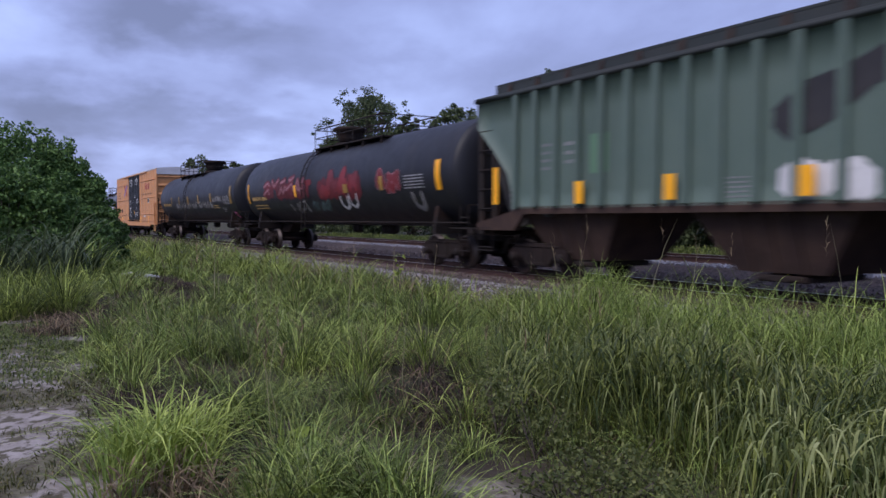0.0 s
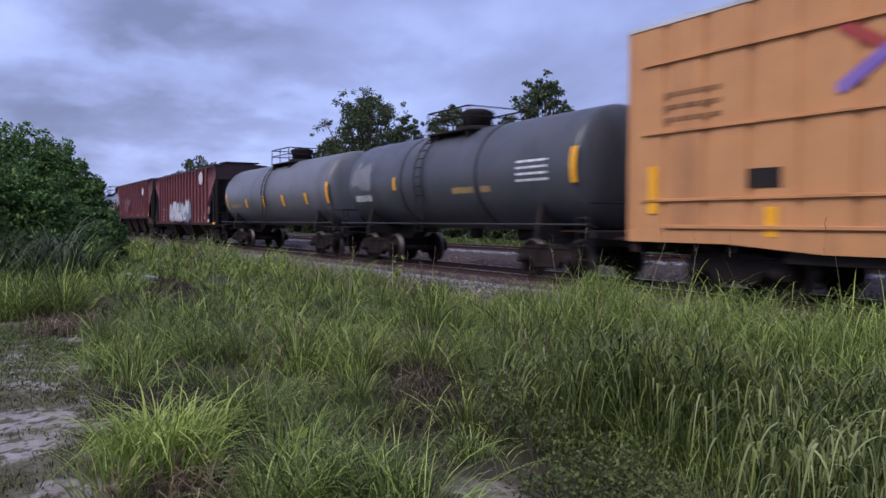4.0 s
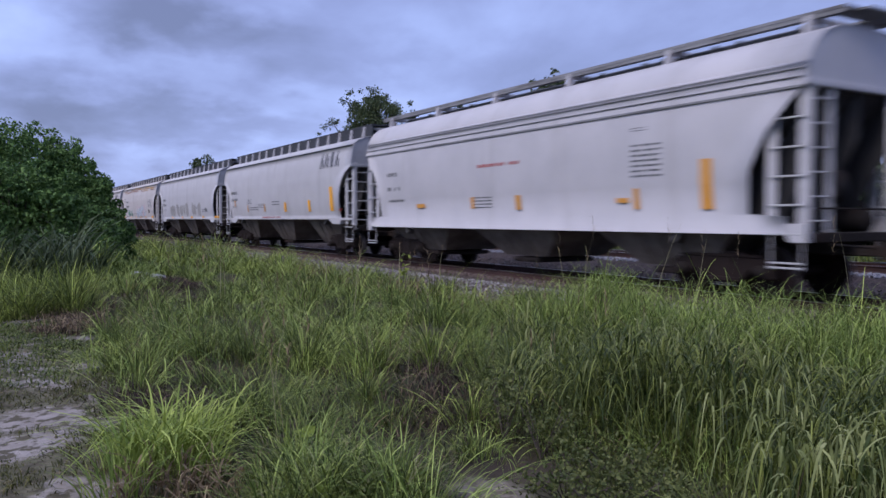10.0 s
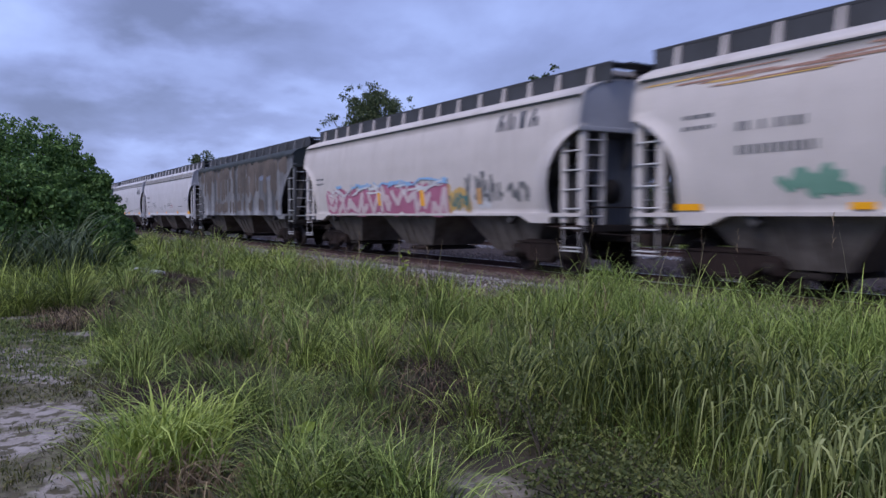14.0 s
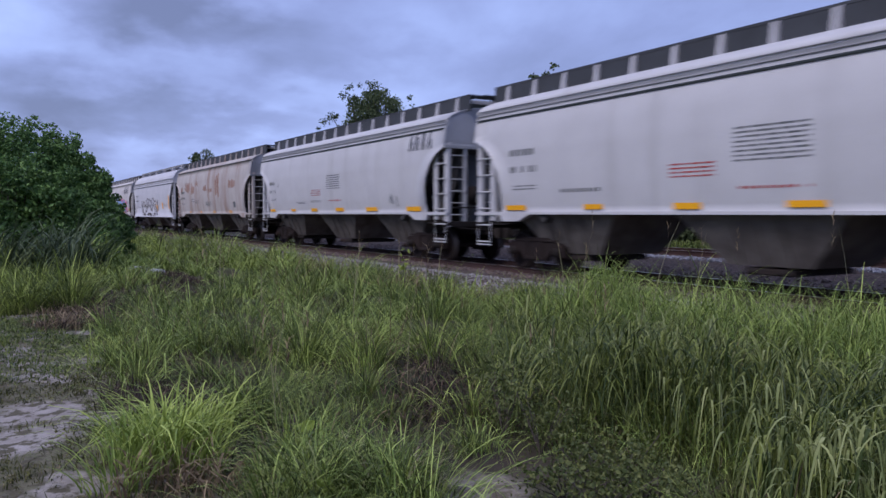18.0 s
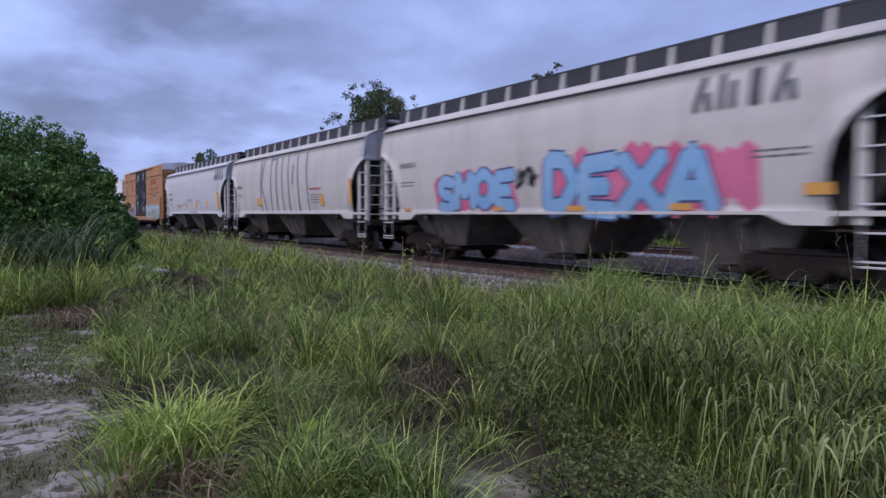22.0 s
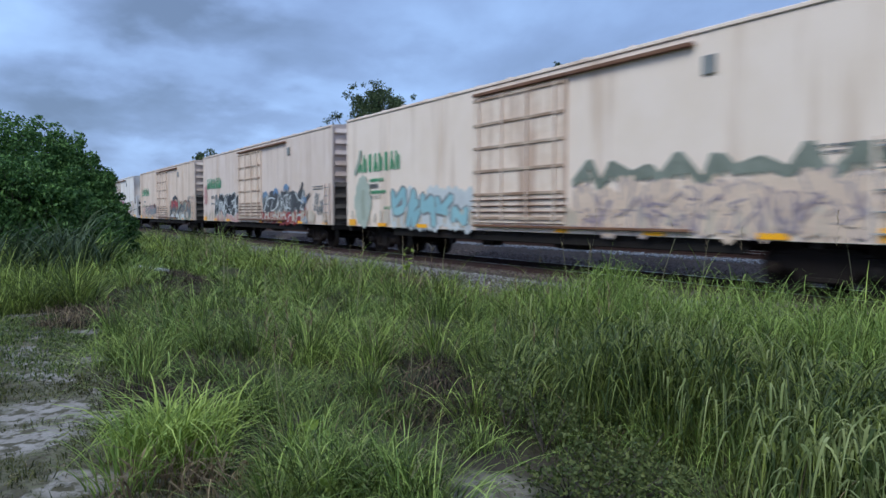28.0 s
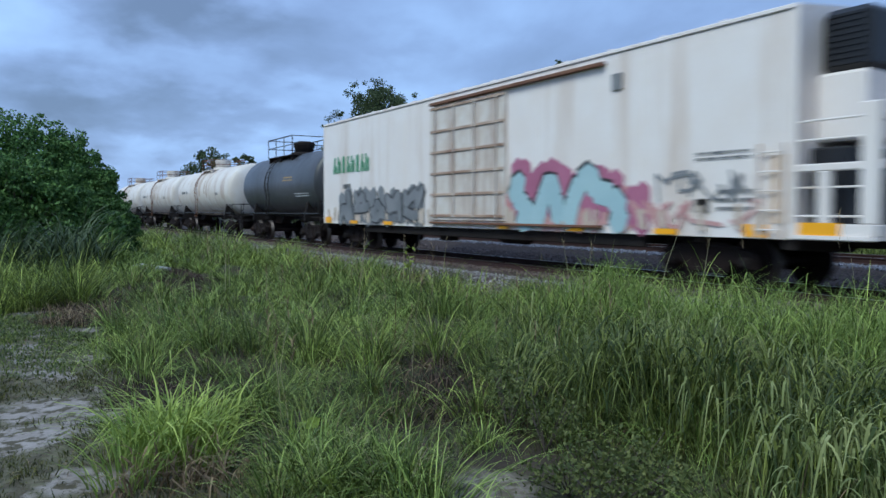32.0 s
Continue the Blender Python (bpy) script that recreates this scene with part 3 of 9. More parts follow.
def graffiti(car, surf, text, x0, x1, z0, z1, fill, outline=None, width=0.3, edge=0.07, seed=1, jitter=0.12, cloud=None, label=""):
    """Spray-painted letters: a cloud of colour, an outline, a filling."""
    lines = word(text, x0, x1, z0, z1, jitter, seed)
    off = 0.010
    if cloud:
        b = Build()
        rnd = random.Random(seed + 9)
        for k in range(int(abs(x1 - x0) / 0.28)):
            x = x0 + (x1 - x0) * (k + 0.5) / int(abs(x1 - x0) / 0.28)
            h = (z1 - z0)
            strokes(b, [[(x, z0 + rnd.uniform(-0.08, 0.12) * h), (x + rnd.uniform(-0.2, 0.2), z1 - rnd.uniform(-0.16, 0.2) * h)]], 0.46, surf, off - 0.004 + 0.00005 * k)
        part("graffiti_cloud", b, cloud, car)
    for i, letter in enumerate(lines):
        body = Build()
        strokes(body, letter, width, surf, off + 0.006 + 0.0003 * i)
        body = part("graffiti_letter", body, fill, car, label)
        if outline:
            b = Build()
            strokes(b, letter, width + 2 * edge, surf, off + 0.002 + 0.0002 * i)
            part("letter_outline", b, outline, body)


def bars(b, x0, x1, z0, z1, rows, surf, off=0.006, seed=3, fill=0.38):
    """Lettering too small to read: rows of little bars."""
    rnd = random.Random(seed)
    pitch = (z1 - z0) / rows
    if rows == 1:
        fill = 0.8
    for r in range(rows):
        za = z0 + r * pitch
        zb = za + pitch * fill
        x = x0
        while x < x1 - 0.02:
            if rows == 1:       # a line of large characters
                w = min(0.1 if rnd.random() < 0.8 else 0.05, x1 - x)
            else:
                w = min(rnd.uniform(0.06, 0.3) * (x1 - x0) + 0.03, x1 - x)
            b.add([(x, -surf(za) - off, za), (x + w, -surf(za) - off, za), (x + w, -surf(zb) - off, zb), (x, -surf(zb) - off, zb)], [(0, 1, 2, 3)])
            x += w + (0.05 if rows > 1 or rnd.random() < 0.85 else 0.2)


def lettering(car, surf, blocks, mat, off=0.006):
    for k, (x0, x1, z0, z1, rows) in enumerate(blocks):
        b = Build()
        bars(b, x0, x1, z0, z1, rows, surf, off, seed=k + 3)
        part("lettering", b, mat, car)["kind"] = "stuff"


def plate(car, name, surf, x0, x1, z0, z1, mat, off=0.008, label=""):
    b = Build()
    n = max(1, int((z1 - z0) / 0.09))
    k = max(1, int((x1 - x0) / 0.5))
    grid = [[(x0 + (x1 - x0) * j / k, -surf(z0 + (z1 - z0) * i / n) - off, z0 + (z1 - z0) * i / n) for j in range(k + 1)] for i in range(n + 1)]
    b.sheet(grid, (0, 0.006, 0), smooth=False)
    return part(name, b, mat, car, label)


def reflectors(car, surf, xs, z, w=0.3, h=0.12):
    for x in xs:
        plate(car, "reflector", surf, x - w / 2, x + w / 2, z, z + h, M_YELLOW, 0.012)


def car_root(name, label, category, x):
    ob = new(name)
    ob.empty_display_size = 0.5
    ob.location = (x, 0, 0)
    return tagged(ob, label, category, group="freight train")

# ------------------------------------------------------------------ covered hoppers
M_ENDPALE = material("pale_grey_end_sheet", (0.4, 0.4, 0.43), (0.32, 0.32, 0.345), 0.6, grain=0.05, stain=GRIME, stain_amt=0.45, streak=True)
M_SLOPE = material("dark_slope_sheet", (0.055, 0.053, 0.055), (0.085, 0.08, 0.08), 0.7, grain=0.08, stain=(0.03, 0.027, 0.026), stain_amt=0.5, streak=True, spec=0.15)
M_BOARD = material("weathered_running_board", (0.05, 0.053, 0.06), (0.034, 0.036, 0.04), 0.7, metal=0.1, grain=0.1)
M_ENDPANEL = material("dark_grey_end_panel", (0.12, 0.125, 0.14), (0.08, 0.082, 0.09), 0.65, grain=0.08, stain=(0.04, 0.038, 0.038), stain_amt=0.5, streak=True)
M_RUNG = material("worn_pale_rung", (0.56, 0.55, 0.56), (0.45, 0.44, 0.45), 0.5, grain=0.05, bump=0.05)
HOPPER_KINDS = {
    # profile of the side (z, half width), of the roof (half width, z), and of the end opening (z, how far the sheet draws back)
    "round": ([(1.36, 1.47), (1.55, 1.50), (1.9, 1.55), (2.4, 1.585), (2.9, 1.6), (3.4, 1.575), (3.75, 1.52), (3.98, 1.45)],
              [(1.45, 3.98), (1.47, 4.03), (1.3, 4.16), (1.0, 4.29), (0.6, 4.38), (0, 4.42)],
              [(1.36, 1.14), (1.7, 1.19), (2.1, 1.17), (2.5, 1.05), (2.8, 0.82), (3.05, 0.5), (3.2, 0.17), (3.27, 0.0)]),
    "smooth": ([(1.12, 1.5), (1.42, 1.52), (1.46, 1.49), (2.0, 1.56), (2.6, 1.59), (3.2, 1.585), (3.6, 1.54), (3.85, 1.47)],
               [(1.47, 3.85), (1.455, 3.91), (1.42, 4.0), (1.3, 4.2), (1.1, 4.38), (0.7, 4.52), (0, 4.58)],
               [(1.12, 0.35), (1.42, 0.38), (1.46, 1.1), (2.2, 1.05), (2.8, 0.72), (3.2, 0.35), (3.55, 0.0)]),
    "flat": ([(1.36, 1.52), (1.8, 1.52), (2.4, 1.52), (3.0, 1.52), (3.6, 1.52), (3.9, 1.5)],
             [(1.5, 3.9), (1.53, 3.95), (1.3, 4.15), (0.8, 4.3), (0, 4.36)],
             [(1.36, 1.5), (1.8, 1.5), (2.2, 1.4), (2.8, 0.9), (3.2, 0.4), (3.45, 0.0)]),
    "ribbed": ([(1.22, 1.5), (1.8, 1.5), (2.4, 1.5), (3.0, 1.5), (3.6, 1.5), (4.3, 1.5)],
               [(1.5, 4.3), (1.56, 4.31), (1.56, 4.38), (1.0, 4.44), (0, 4.5)],
               [(1.22, 1.6), (2.3, 1.6), (2.6, 1.35), (3.0, 0.85), (3.4, 0.35), (3.65, 0.0)]),
    "ribbed_high": ([(1.62, 1.5), (2.0, 1.5), (2.5, 1.5), (3.0, 1.5), (3.6, 1.5), (4.36, 1.5)],
                    [(1.5, 4.36), (1.6, 4.37), (1.6, 4.45), (1.0, 4.52), (0, 4.58)],
                    [(1.62, 1.5), (2.0, 1.5), (2.5, 1.3), (3.0, 0.8), (3.4, 0.35), (3.7, 0.0)]),
}


def table(rows):
    zs, vs = [r[0] for r in rows], [r[1] for r in rows]
    return lambda z: float(np.interp(z, zs, vs))


def hopper_side(kind, L, sy):
    side, _, cut = HOPPER_KINDS[kind]
    draw, wide = table(cut), table(side)
    zs = sorted({z for z, _ in side} | {z for z, _ in cut})
    b = Build()
    n = 24
    grid = []
    for z in zs:
        e = L / 2 - draw(z)
        row = [(-e + 2 * e * j / n, sy * wide(z), z) for j in range(n + 1)]
        grid.append(row if sy < 0 else row[::-1])
    b.sheet(grid, (0, -sy * 0.03, 0))
    return b


def hopper_roof(kind, L):
    _, roof, _ = HOPPER_KINDS[kind]
    prof = [(-y, z) for y, z in roof] + [(y, z) for y, z in roof[::-1][1:]]
    b = Build()
    b.sheet([[(x, y, z) for x in np.linspace(-L / 2, L / 2, 13)] for y, z in prof], (0, 0, -0.03), smooth=kind != "ribbed")
    return b


def hopper_end(kind, L):
    """The upright sheet that closes the top of the +x end."""
    side, roof, cut = HOPPER_KINDS[kind]
    zb = cut[-1][0]
    wide = table(side)
    zs = [zb] + [z for z, _ in side if z > zb]
    o = [(-wide(z), z) for z in zs] + [(-y, z) for y, z in roof[1:]] + [(y, z) for y, z in roof[::-1][1:]] + [(wide(z), z) for z in zs[::-1]]
    b = Build()
    b.prism(o, L / 2 - 0.05, L / 2 - 0.02, "yz")
    b.box(L / 2 - 0.1, L / 2 + 0.02, -wide(zb) + 0.01, wide(zb) - 0.01, zb - 0.06, zb + 0.04, 0.01)
    return b


def hopper_slope(kind, L):
    side, _, cut = HOPPER_KINDS[kind]
    zb, z0 = cut[-1][0], side[0][0]
    b = Build()
    b.prism([(L / 2 - 0.06, zb), (L / 2 - 0.10, zb), (L / 2 - 2.9, z0 - 0.1), (L / 2 - 2.8, z0 - 0.2)], -1.44, 1.44)
    return b


def slope_gusset(kind, L):
    side, _, cut = HOPPER_KINDS[kind]
    zb, z0 = cut[-1][0], side[0][0]
    return Build().prism([(L / 2 - 0.12, zb - 0.05), (L / 2 - 2.7, z0 - 0.2), (L / 2 - 1.2, 1.2), (L / 2 - 0.9, 1.2), (L / 2 - 0.12, 2.7)], -0.03, 0.03)


def hopper_sill(kind, L, sy):
    """The side sill, stepped down at the bolsters and ends."""
    z = HOPPER_KINDS[kind][0][0][0]
    e = L / 2
    b = Build()
    y0, y1 = sorted((sy * 1.36, sy * 1.50))
    h = [(e, z + 0.06), (e, z - 0.02), (e - 1.1, z - 0.02), (e - 1.16, z - 0.17), (e - 1.85, z - 0.17), (e - 2.3, z), (0, z)]
    o = [(-x, q) for x, q in h[:-1][::-1]] + h[:-1]
    o = o[::-1]
    if kind == "smooth":
        o = [(-e, 1.0), (-e, 1.3), (e, 1.3), (e, 1.0), (e - 0.3, 1.0), (e - 0.35, 1.12), (-e + 0.35, 1.12), (-e + 0.3, 1.0)]
    if kind.startswith("ribbed"):
        o = [(-e, 1.1), (-e, 1.28), (-e + 1.7, z - 0.02), (-e + 1.7, z + 0.06), (e - 1.7, z + 0.06), (e - 1.7, z - 0.02), (e, 1.28), (e, 1.1), (e - 1.6, 1.1), (e - 2.0, z - 0.12), (-e + 2.0, z - 0.12), (-e + 1.6, 1.1)]
    b.prism(o, y0, y1)
    return b


def hopper_bay(z, n):
    """One discharge bay below the sill, tapering to its gate."""
    b = Build()
    w = 1.75 if n == 3 else 1.35
    rings = [[(-w, -1.34, z), (w, -1.34, z), (w, 1.34, z), (-w, 1.34, z)],
             [(-w * 0.92, -1.25, z - 0.12), (w * 0.92, -1.25, z - 0.12), (w * 0.92, 1.25, z - 0.12), (-w * 0.92, 1.25, z - 0.12)],
             [(-w * 0.5, -0.9, 0.46), (w * 0.5, -0.9, 0.46), (w * 0.5, 0.9, 0.46), (-w * 0.5, 0.9, 0.46)]]
    v = [p for r in rings for p in r]
    f = [(i * 4 + j, i * 4 + (j + 1) % 4, (i + 1) * 4 + (j + 1) % 4, (i + 1) * 4 + j) for i in range(2) for j in range(4)] + [(11, 10, 9, 8), (0, 1, 2, 3)]
    b.add(v, f)
    return b


def bay_rib(z):
    return Build().prism([(-1.27, z - 0.13), (-0.86, 0.44), (-0.92, 0.44), (-1.31, z - 0.11)], -0.02, 0.02, "yz")


def bay_gate():
    b = Build()
    b.box(-0.5, 0.5, -0.9, 0.9, 0.30, 0.42, 0.02)
    b.tube((-0.3, -1.02, 0.36), (-0.3, 1.02, 0.36), 0.045, 8)
    b.tube((0.3, -1.02, 0.36), (0.3, 1.02, 0.36), 0.045, 8)
    return b


def ladder_mesh(x, y, z0, z1, w=0.42, along="x", rungs=6):
    b = Build()
    for s in (0, w):
        if along == "x":
            b.box(x - s - 0.03, x - s + 0.03, y - 0.025, y + 0.025, z0, z1)
        else:
            b.box(x - 0.025, x + 0.025, y + s - 0.03, y + s + 0.03, z0, z1)
    for i in range(rungs):
        z = z0 + 0.15 + (z1 - z0 - 0.3) * i / (rungs - 1)
        if along == "x":
            b.tube((x, y - 0.01, z), (x - w, y - 0.01, z), 0.016, 5)
        else:
            b.tube((x, y, z), (x, y + w, z), 0.016, 5)
    return b


def add_rungs(rail, mat, x, y, z0, z1, w=0.42, along="x", rungs=6):
    """The rungs between a ladder's two stiles, each its own piece."""
    for i in range(rungs):
        z = z0 + 0.15 + (z1 - z0 - 0.3) * i / (rungs - 1)
        end = (x - w, y - 0.01, 0) if along == "x" else (x, y + w, 0)
        o = part("rung", shared(("ladder_rung", x, y, w, along), lambda: Build().tube((x, y - 0.01 if along == "x" else y, 0), end, 0.016, 5)), mat, rail)
        o.location.z = z


def hopper_post(L, kind):
    """End posts and stiles of the +x end, near side: drawn once, turned for the far corner."""
    zt = HOPPER_KINDS[kind][2][-1][0]
    b = Build()
    e = L / 2
    b.box(e - 0.19, e - 0.0, -1.46, -1.34, 1.0, zt + 0.1, 0.01)
    b.box(e - 0.78, e - 0.59, -1.46, -1.40, 1.2, zt - 0.2, 0.01)
    b.box(e - 0.08, e - 0.062, -1.49, -1.474, 0.55, 1.0)
    b.box(e - 0.66, e - 0.642, -1.49, -1.474, 0.55, 1.2)
    b.box(e - 0.1, e - 0.02, -0.9, -0.8, 1.1, zt, 0.01)
    return b


def hopper_rungs(ladder, L, kind, side, mat):
    """The rungs of one corner: along the side, and across the end."""
    zt = HOPPER_KINDS[kind][2][-1][0]
    e = L / 2
    for i in range(8):
        o = part("rung", shared(("side_rung",), lambda: Build().tube((-0.05, 0, 0), (-0.68, 0, 0), 0.018, 5)), mat, ladder)
        o.location = (e, side * 1.49, 0.58 if i == 7 else 0.66 + (zt - 0.5) * i / 6.5)
    for i in range(6):
        o = part("rung", shared(("end_rung",), lambda: Build().tube((0, -1.36, 0), (0, -0.86, 0), 0.016, 5)), mat, ladder)
        o.location = (e - 0.01, 0 if side < 0 else 2.22, 1.35 + (zt - 1.6) * i / 5)


def hopper_end_panel(L, kind):
    """The upright plate between the end posts, behind the brake gear."""
    zt = HOPPER_KINDS[kind][2][-1][0]
    b = Build()
    b.box(L / 2 - 0.34, L / 2 - 0.31, -0.86, 0.86, 1.16, zt - 0.04, 0.008)
    for y in (-0.5, 0.0, 0.5):
        b.box(L / 2 - 0.31, L / 2 - 0.27, y - 0.03, y + 0.03, 1.16, zt - 0.06, 0.006)
    return b


def hopper_platform(L):
    b = Build()
    e = L / 2
    b.box(e - 0.25, e + 0.0, -1.48, 1.48, 1.0, 1.16, 0.015)
    b.box(e - 1.3, e - 0.25, -1.42, 1.42, 1.10, 1.13)
    b.box(e - 2.9, e - 0.1, -0.22, 0.22, 0.78, 1.08, 0.02)
    b.tube((e - 0.02, -1.3, 1.55), (e - 0.02, 1.3, 1.55), 0.018, 6)
    b.lathe([(e - 0.9, 0.16), (e - 0.85, 0.2), (e - 0.35, 0.2), (e - 0.3, 0.16)], "x", (0, 0.7, 1.36), 12)
    b.lathe([(e - 0.1, 0.28), (e - 0.06, 0.28)], "x", (0, -0.55, 1.9), 16)
    return b


def running_boards(car, L, zr, mat, deep):
    """The walkways along the roof: two long ones, two across the ends, an edge strip on each side."""
    for s in (-1, 1):
        part("running_board", shared(("running_board", L, zr, s), lambda: Build().box(-L / 2 - 0.15, L / 2 + 0.15, s * 0.62 - 0.2, s * 0.62 + 0.2, zr + 0.27, zr + 0.31)), mat, car)
        part("board_edge", shared(("board_edge", L, zr, s, deep), lambda: Build().box(-L / 2 - 0.15, L / 2 + 0.15, s * 0.8 - 0.012, s * 0.8 + 0.012, zr + deep, zr + 0.325)), mat, car)
        part("cross_board", shared(("cross_board", L, zr, s), lambda: Build().box(s * L / 2 - 0.3, s * L / 2 + 0.3, -0.41, 0.41, zr + 0.272, zr + 0.312)), mat, car)


def board_post(zr):
    b = Build()
    b.prism([(-0.92, zr - 0.20), (-0.84, zr + 0.27), (0.84, zr + 0.27), (0.92, zr - 0.20), (0.7, zr - 0.02), (0.7, zr + 0.17), (-0.7, zr + 0.17), (-0.7, zr - 0.02)], -0.05, 0.05, "yz")
    return b


def hatch_mesh(zr):
    b = Build()
    b.box(-0.93, 0.93, -0.36, 0.36, zr - 0.03, zr + 0.22, 0.03)
    b.box(-0.7, -0.62, -0.39, 0.39, zr + 0.2, zr + 0.25, 0.01)
    b.box(0.62, 0.7, -0.39, 0.39, zr + 0.2, zr + 0.25, 0.01)
    return b


def hopper_rib(kind):
    side = HOPPER_KINDS[kind][0]
    b = Build()
    z0, z1 = side[0][0], side[-1][0]
    b.box(-0.08, 0.08, -1.61, -1.502, z0 + 0.03, z1 - 0.02, 0.02)
    return b


def hopper(kind, x, paint, label, L=16.9, trim=None, bay=M_BAY, bays=3, roof=None, board=True, ribs=0, beads=None, bead_mat=M_ROOFDK):
    car = car_root("covered_hopper_car", label, "hopper car", x)
    trim = trim or paint
    side, rf, cut = HOPPER_KINDS[kind]
    z0 = side[0][0]
    for sy in (-1, 1):
        part("side_sheet", shared(("side_sheet", kind, L, sy), lambda: hopper_side(kind, L, sy)), paint, car)
        part("side_sill", shared(("side_sill", kind, L, sy), lambda: hopper_sill(kind, L, sy)), trim, car)
    part("roof", shared(("roof", kind, L), lambda: hopper_roof(kind, L)), roof or paint, car)
    for turn in (0, math.pi):
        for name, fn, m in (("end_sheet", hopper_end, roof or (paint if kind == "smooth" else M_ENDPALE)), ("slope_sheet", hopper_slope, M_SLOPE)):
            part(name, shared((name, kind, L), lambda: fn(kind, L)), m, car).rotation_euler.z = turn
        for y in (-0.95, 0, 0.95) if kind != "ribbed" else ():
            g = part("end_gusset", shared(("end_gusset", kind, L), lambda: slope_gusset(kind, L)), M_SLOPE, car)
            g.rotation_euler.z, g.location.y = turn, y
        part("end_platform", shared(("end_platform", L), lambda: hopper_platform(L)), M_DARK, car).rotation_euler.z = turn
        if not ribs and kind != "smooth":
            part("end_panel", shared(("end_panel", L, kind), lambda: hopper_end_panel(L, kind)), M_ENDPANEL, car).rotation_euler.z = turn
        q = part("end_ladder", shared(("end_ladder", L, kind), lambda: hopper_post(L, kind)), trim if not ribs else M_DARK, car)
        q.rotation_euler.z = turn
        hopper_rungs(q, L, kind, -1, M_RUNG if not ribs else M_DARK)
    # the ladders at the other two corners
    for turn in (0, math.pi):
        o = part("corner_ladder", shared(("corner_ladder", L, kind, "m"), lambda: mirrored(hopper_post(L, kind))), trim if not ribs else M_DARK, car)
        o.rotation_euler.z = turn
        hopper_rungs(o, L, kind, 1, M_RUNG if not ribs else M_DARK)
    span = L - 6.6
    for i in range(bays):
        c = -span / 2 + span * i / (bays - 1)
        o = part("discharge_bay", shared(("discharge_bay", z0, bays), lambda: hopper_bay(z0, bays)), bay, car)
        o.location.x = c
        part("bay_gate", shared(("bay_gate",), bay_gate), M_DARK, o)
        for k in range(6):
            g = part("bay_rib", shared(("bay_rib", z0), lambda: bay_rib(z0)), bay, o)
            g.location.x = (-0.5, 0.0, 0.5)[k % 3]
            g.rotation_euler.z = math.pi * (k // 3)
    zr = rf[-1][1] - (0.1 if kind == "smooth" else 0)
    if board:
        running_boards(car, L, zr, M_ROOFDK if ribs else M_BOARD if kind != "smooth" else M_SHEETEND, {"smooth": 0.2, "ribbed_high": -0.06}.get(kind, -0.15))
        posts = 6 if kind == "smooth" else 15
        for i in range(posts):
            p = part("board_post", shared(("board_post", zr), lambda: board_post(zr)), trim, car)
            p.location.x = -L / 2 + 0.5 + (L - 1.0) * i / (posts - 1)
        for i in range(8):
            h = part("roof_hatch", shared(("roof_hatch", zr), lambda: hatch_mesh(zr)), M_ROOFDK if kind != "smooth" else M_SHEETEND, car)
            h.location.x = -L / 2 + 1.6 + (L - 3.2) * i / 7
    for i in range(ribs):
        for sy in (-1, 1):
            r = part("side_post", shared(("side_post", kind), lambda: hopper_rib(kind)), paint, car)
            r.location.x = -L / 2 + 1.75 + (L - 3.5) * i / (ribs - 1)
            r.rotation_euler.z = 0 if sy < 0 else math.pi
    zg = side[-1][0]
    beads = beads or ((3.47, 3.63, 3.77) if kind == "smooth" else (zg + 0.01,) if kind == "round" else ())
    for i, z in enumerate(beads):
        y = table(side)(z) if z <= zg + 0.03 else float(np.interp(z, [q[1] for q in rf], [q[0] for q in rf]))
        for sy in (-1, 1):
            b = Build()
            h = 0.022 if i == 0 else 0.009
            b.box(-L / 2 + 0.1, L / 2 - 0.1, min(sy * y, sy * (y + 0.035)), max(sy * y, sy * (y + 0.035)), z - h, z + h, 0.004)
            part("roof_bead", shared(("roof_bead", kind, L, z, sy), lambda: b), bead_mat if i == 0 else M_SHEETEND, car)
    gear(car, L)
    wide = table(side)
    return car, wide


def mirrored(b):
    b.v = [(x, -y, z) for x, y, z in b.v]
    b.f = [q[::-1] for q in b.f]
    return b


# ------------------------------------------------------------------ tank cars


def tank_shell(L, r, zc):
    """A cylinder with shallow dished heads."""
    h = 0.42
    head = [(-L / 2 + h * (1 - math.sin(a)), max(r * math.cos(a), 0.02)) for a in [math.pi / 2 * (1 - (i / 11) ** 0.8) for i in range(12)]]
    prof = head + [(-L / 2 + h + (L - 2 * h) * k / 6, r) for k in range(1, 6)] + [(-x, q) for x, q in head[::-1]]
    b = Build()
    b.lathe(prof, "x", (0, 0, zc), 56)
    return b


def tank_band(r, zc, w=0.1):
    b = Build()
    b.lathe([(-w / 2, r), (-w / 2, r + 0.012), (w / 2, r + 0.012), (w / 2, r)], "x", (0, 0, zc), 56, cap=False)
    return b


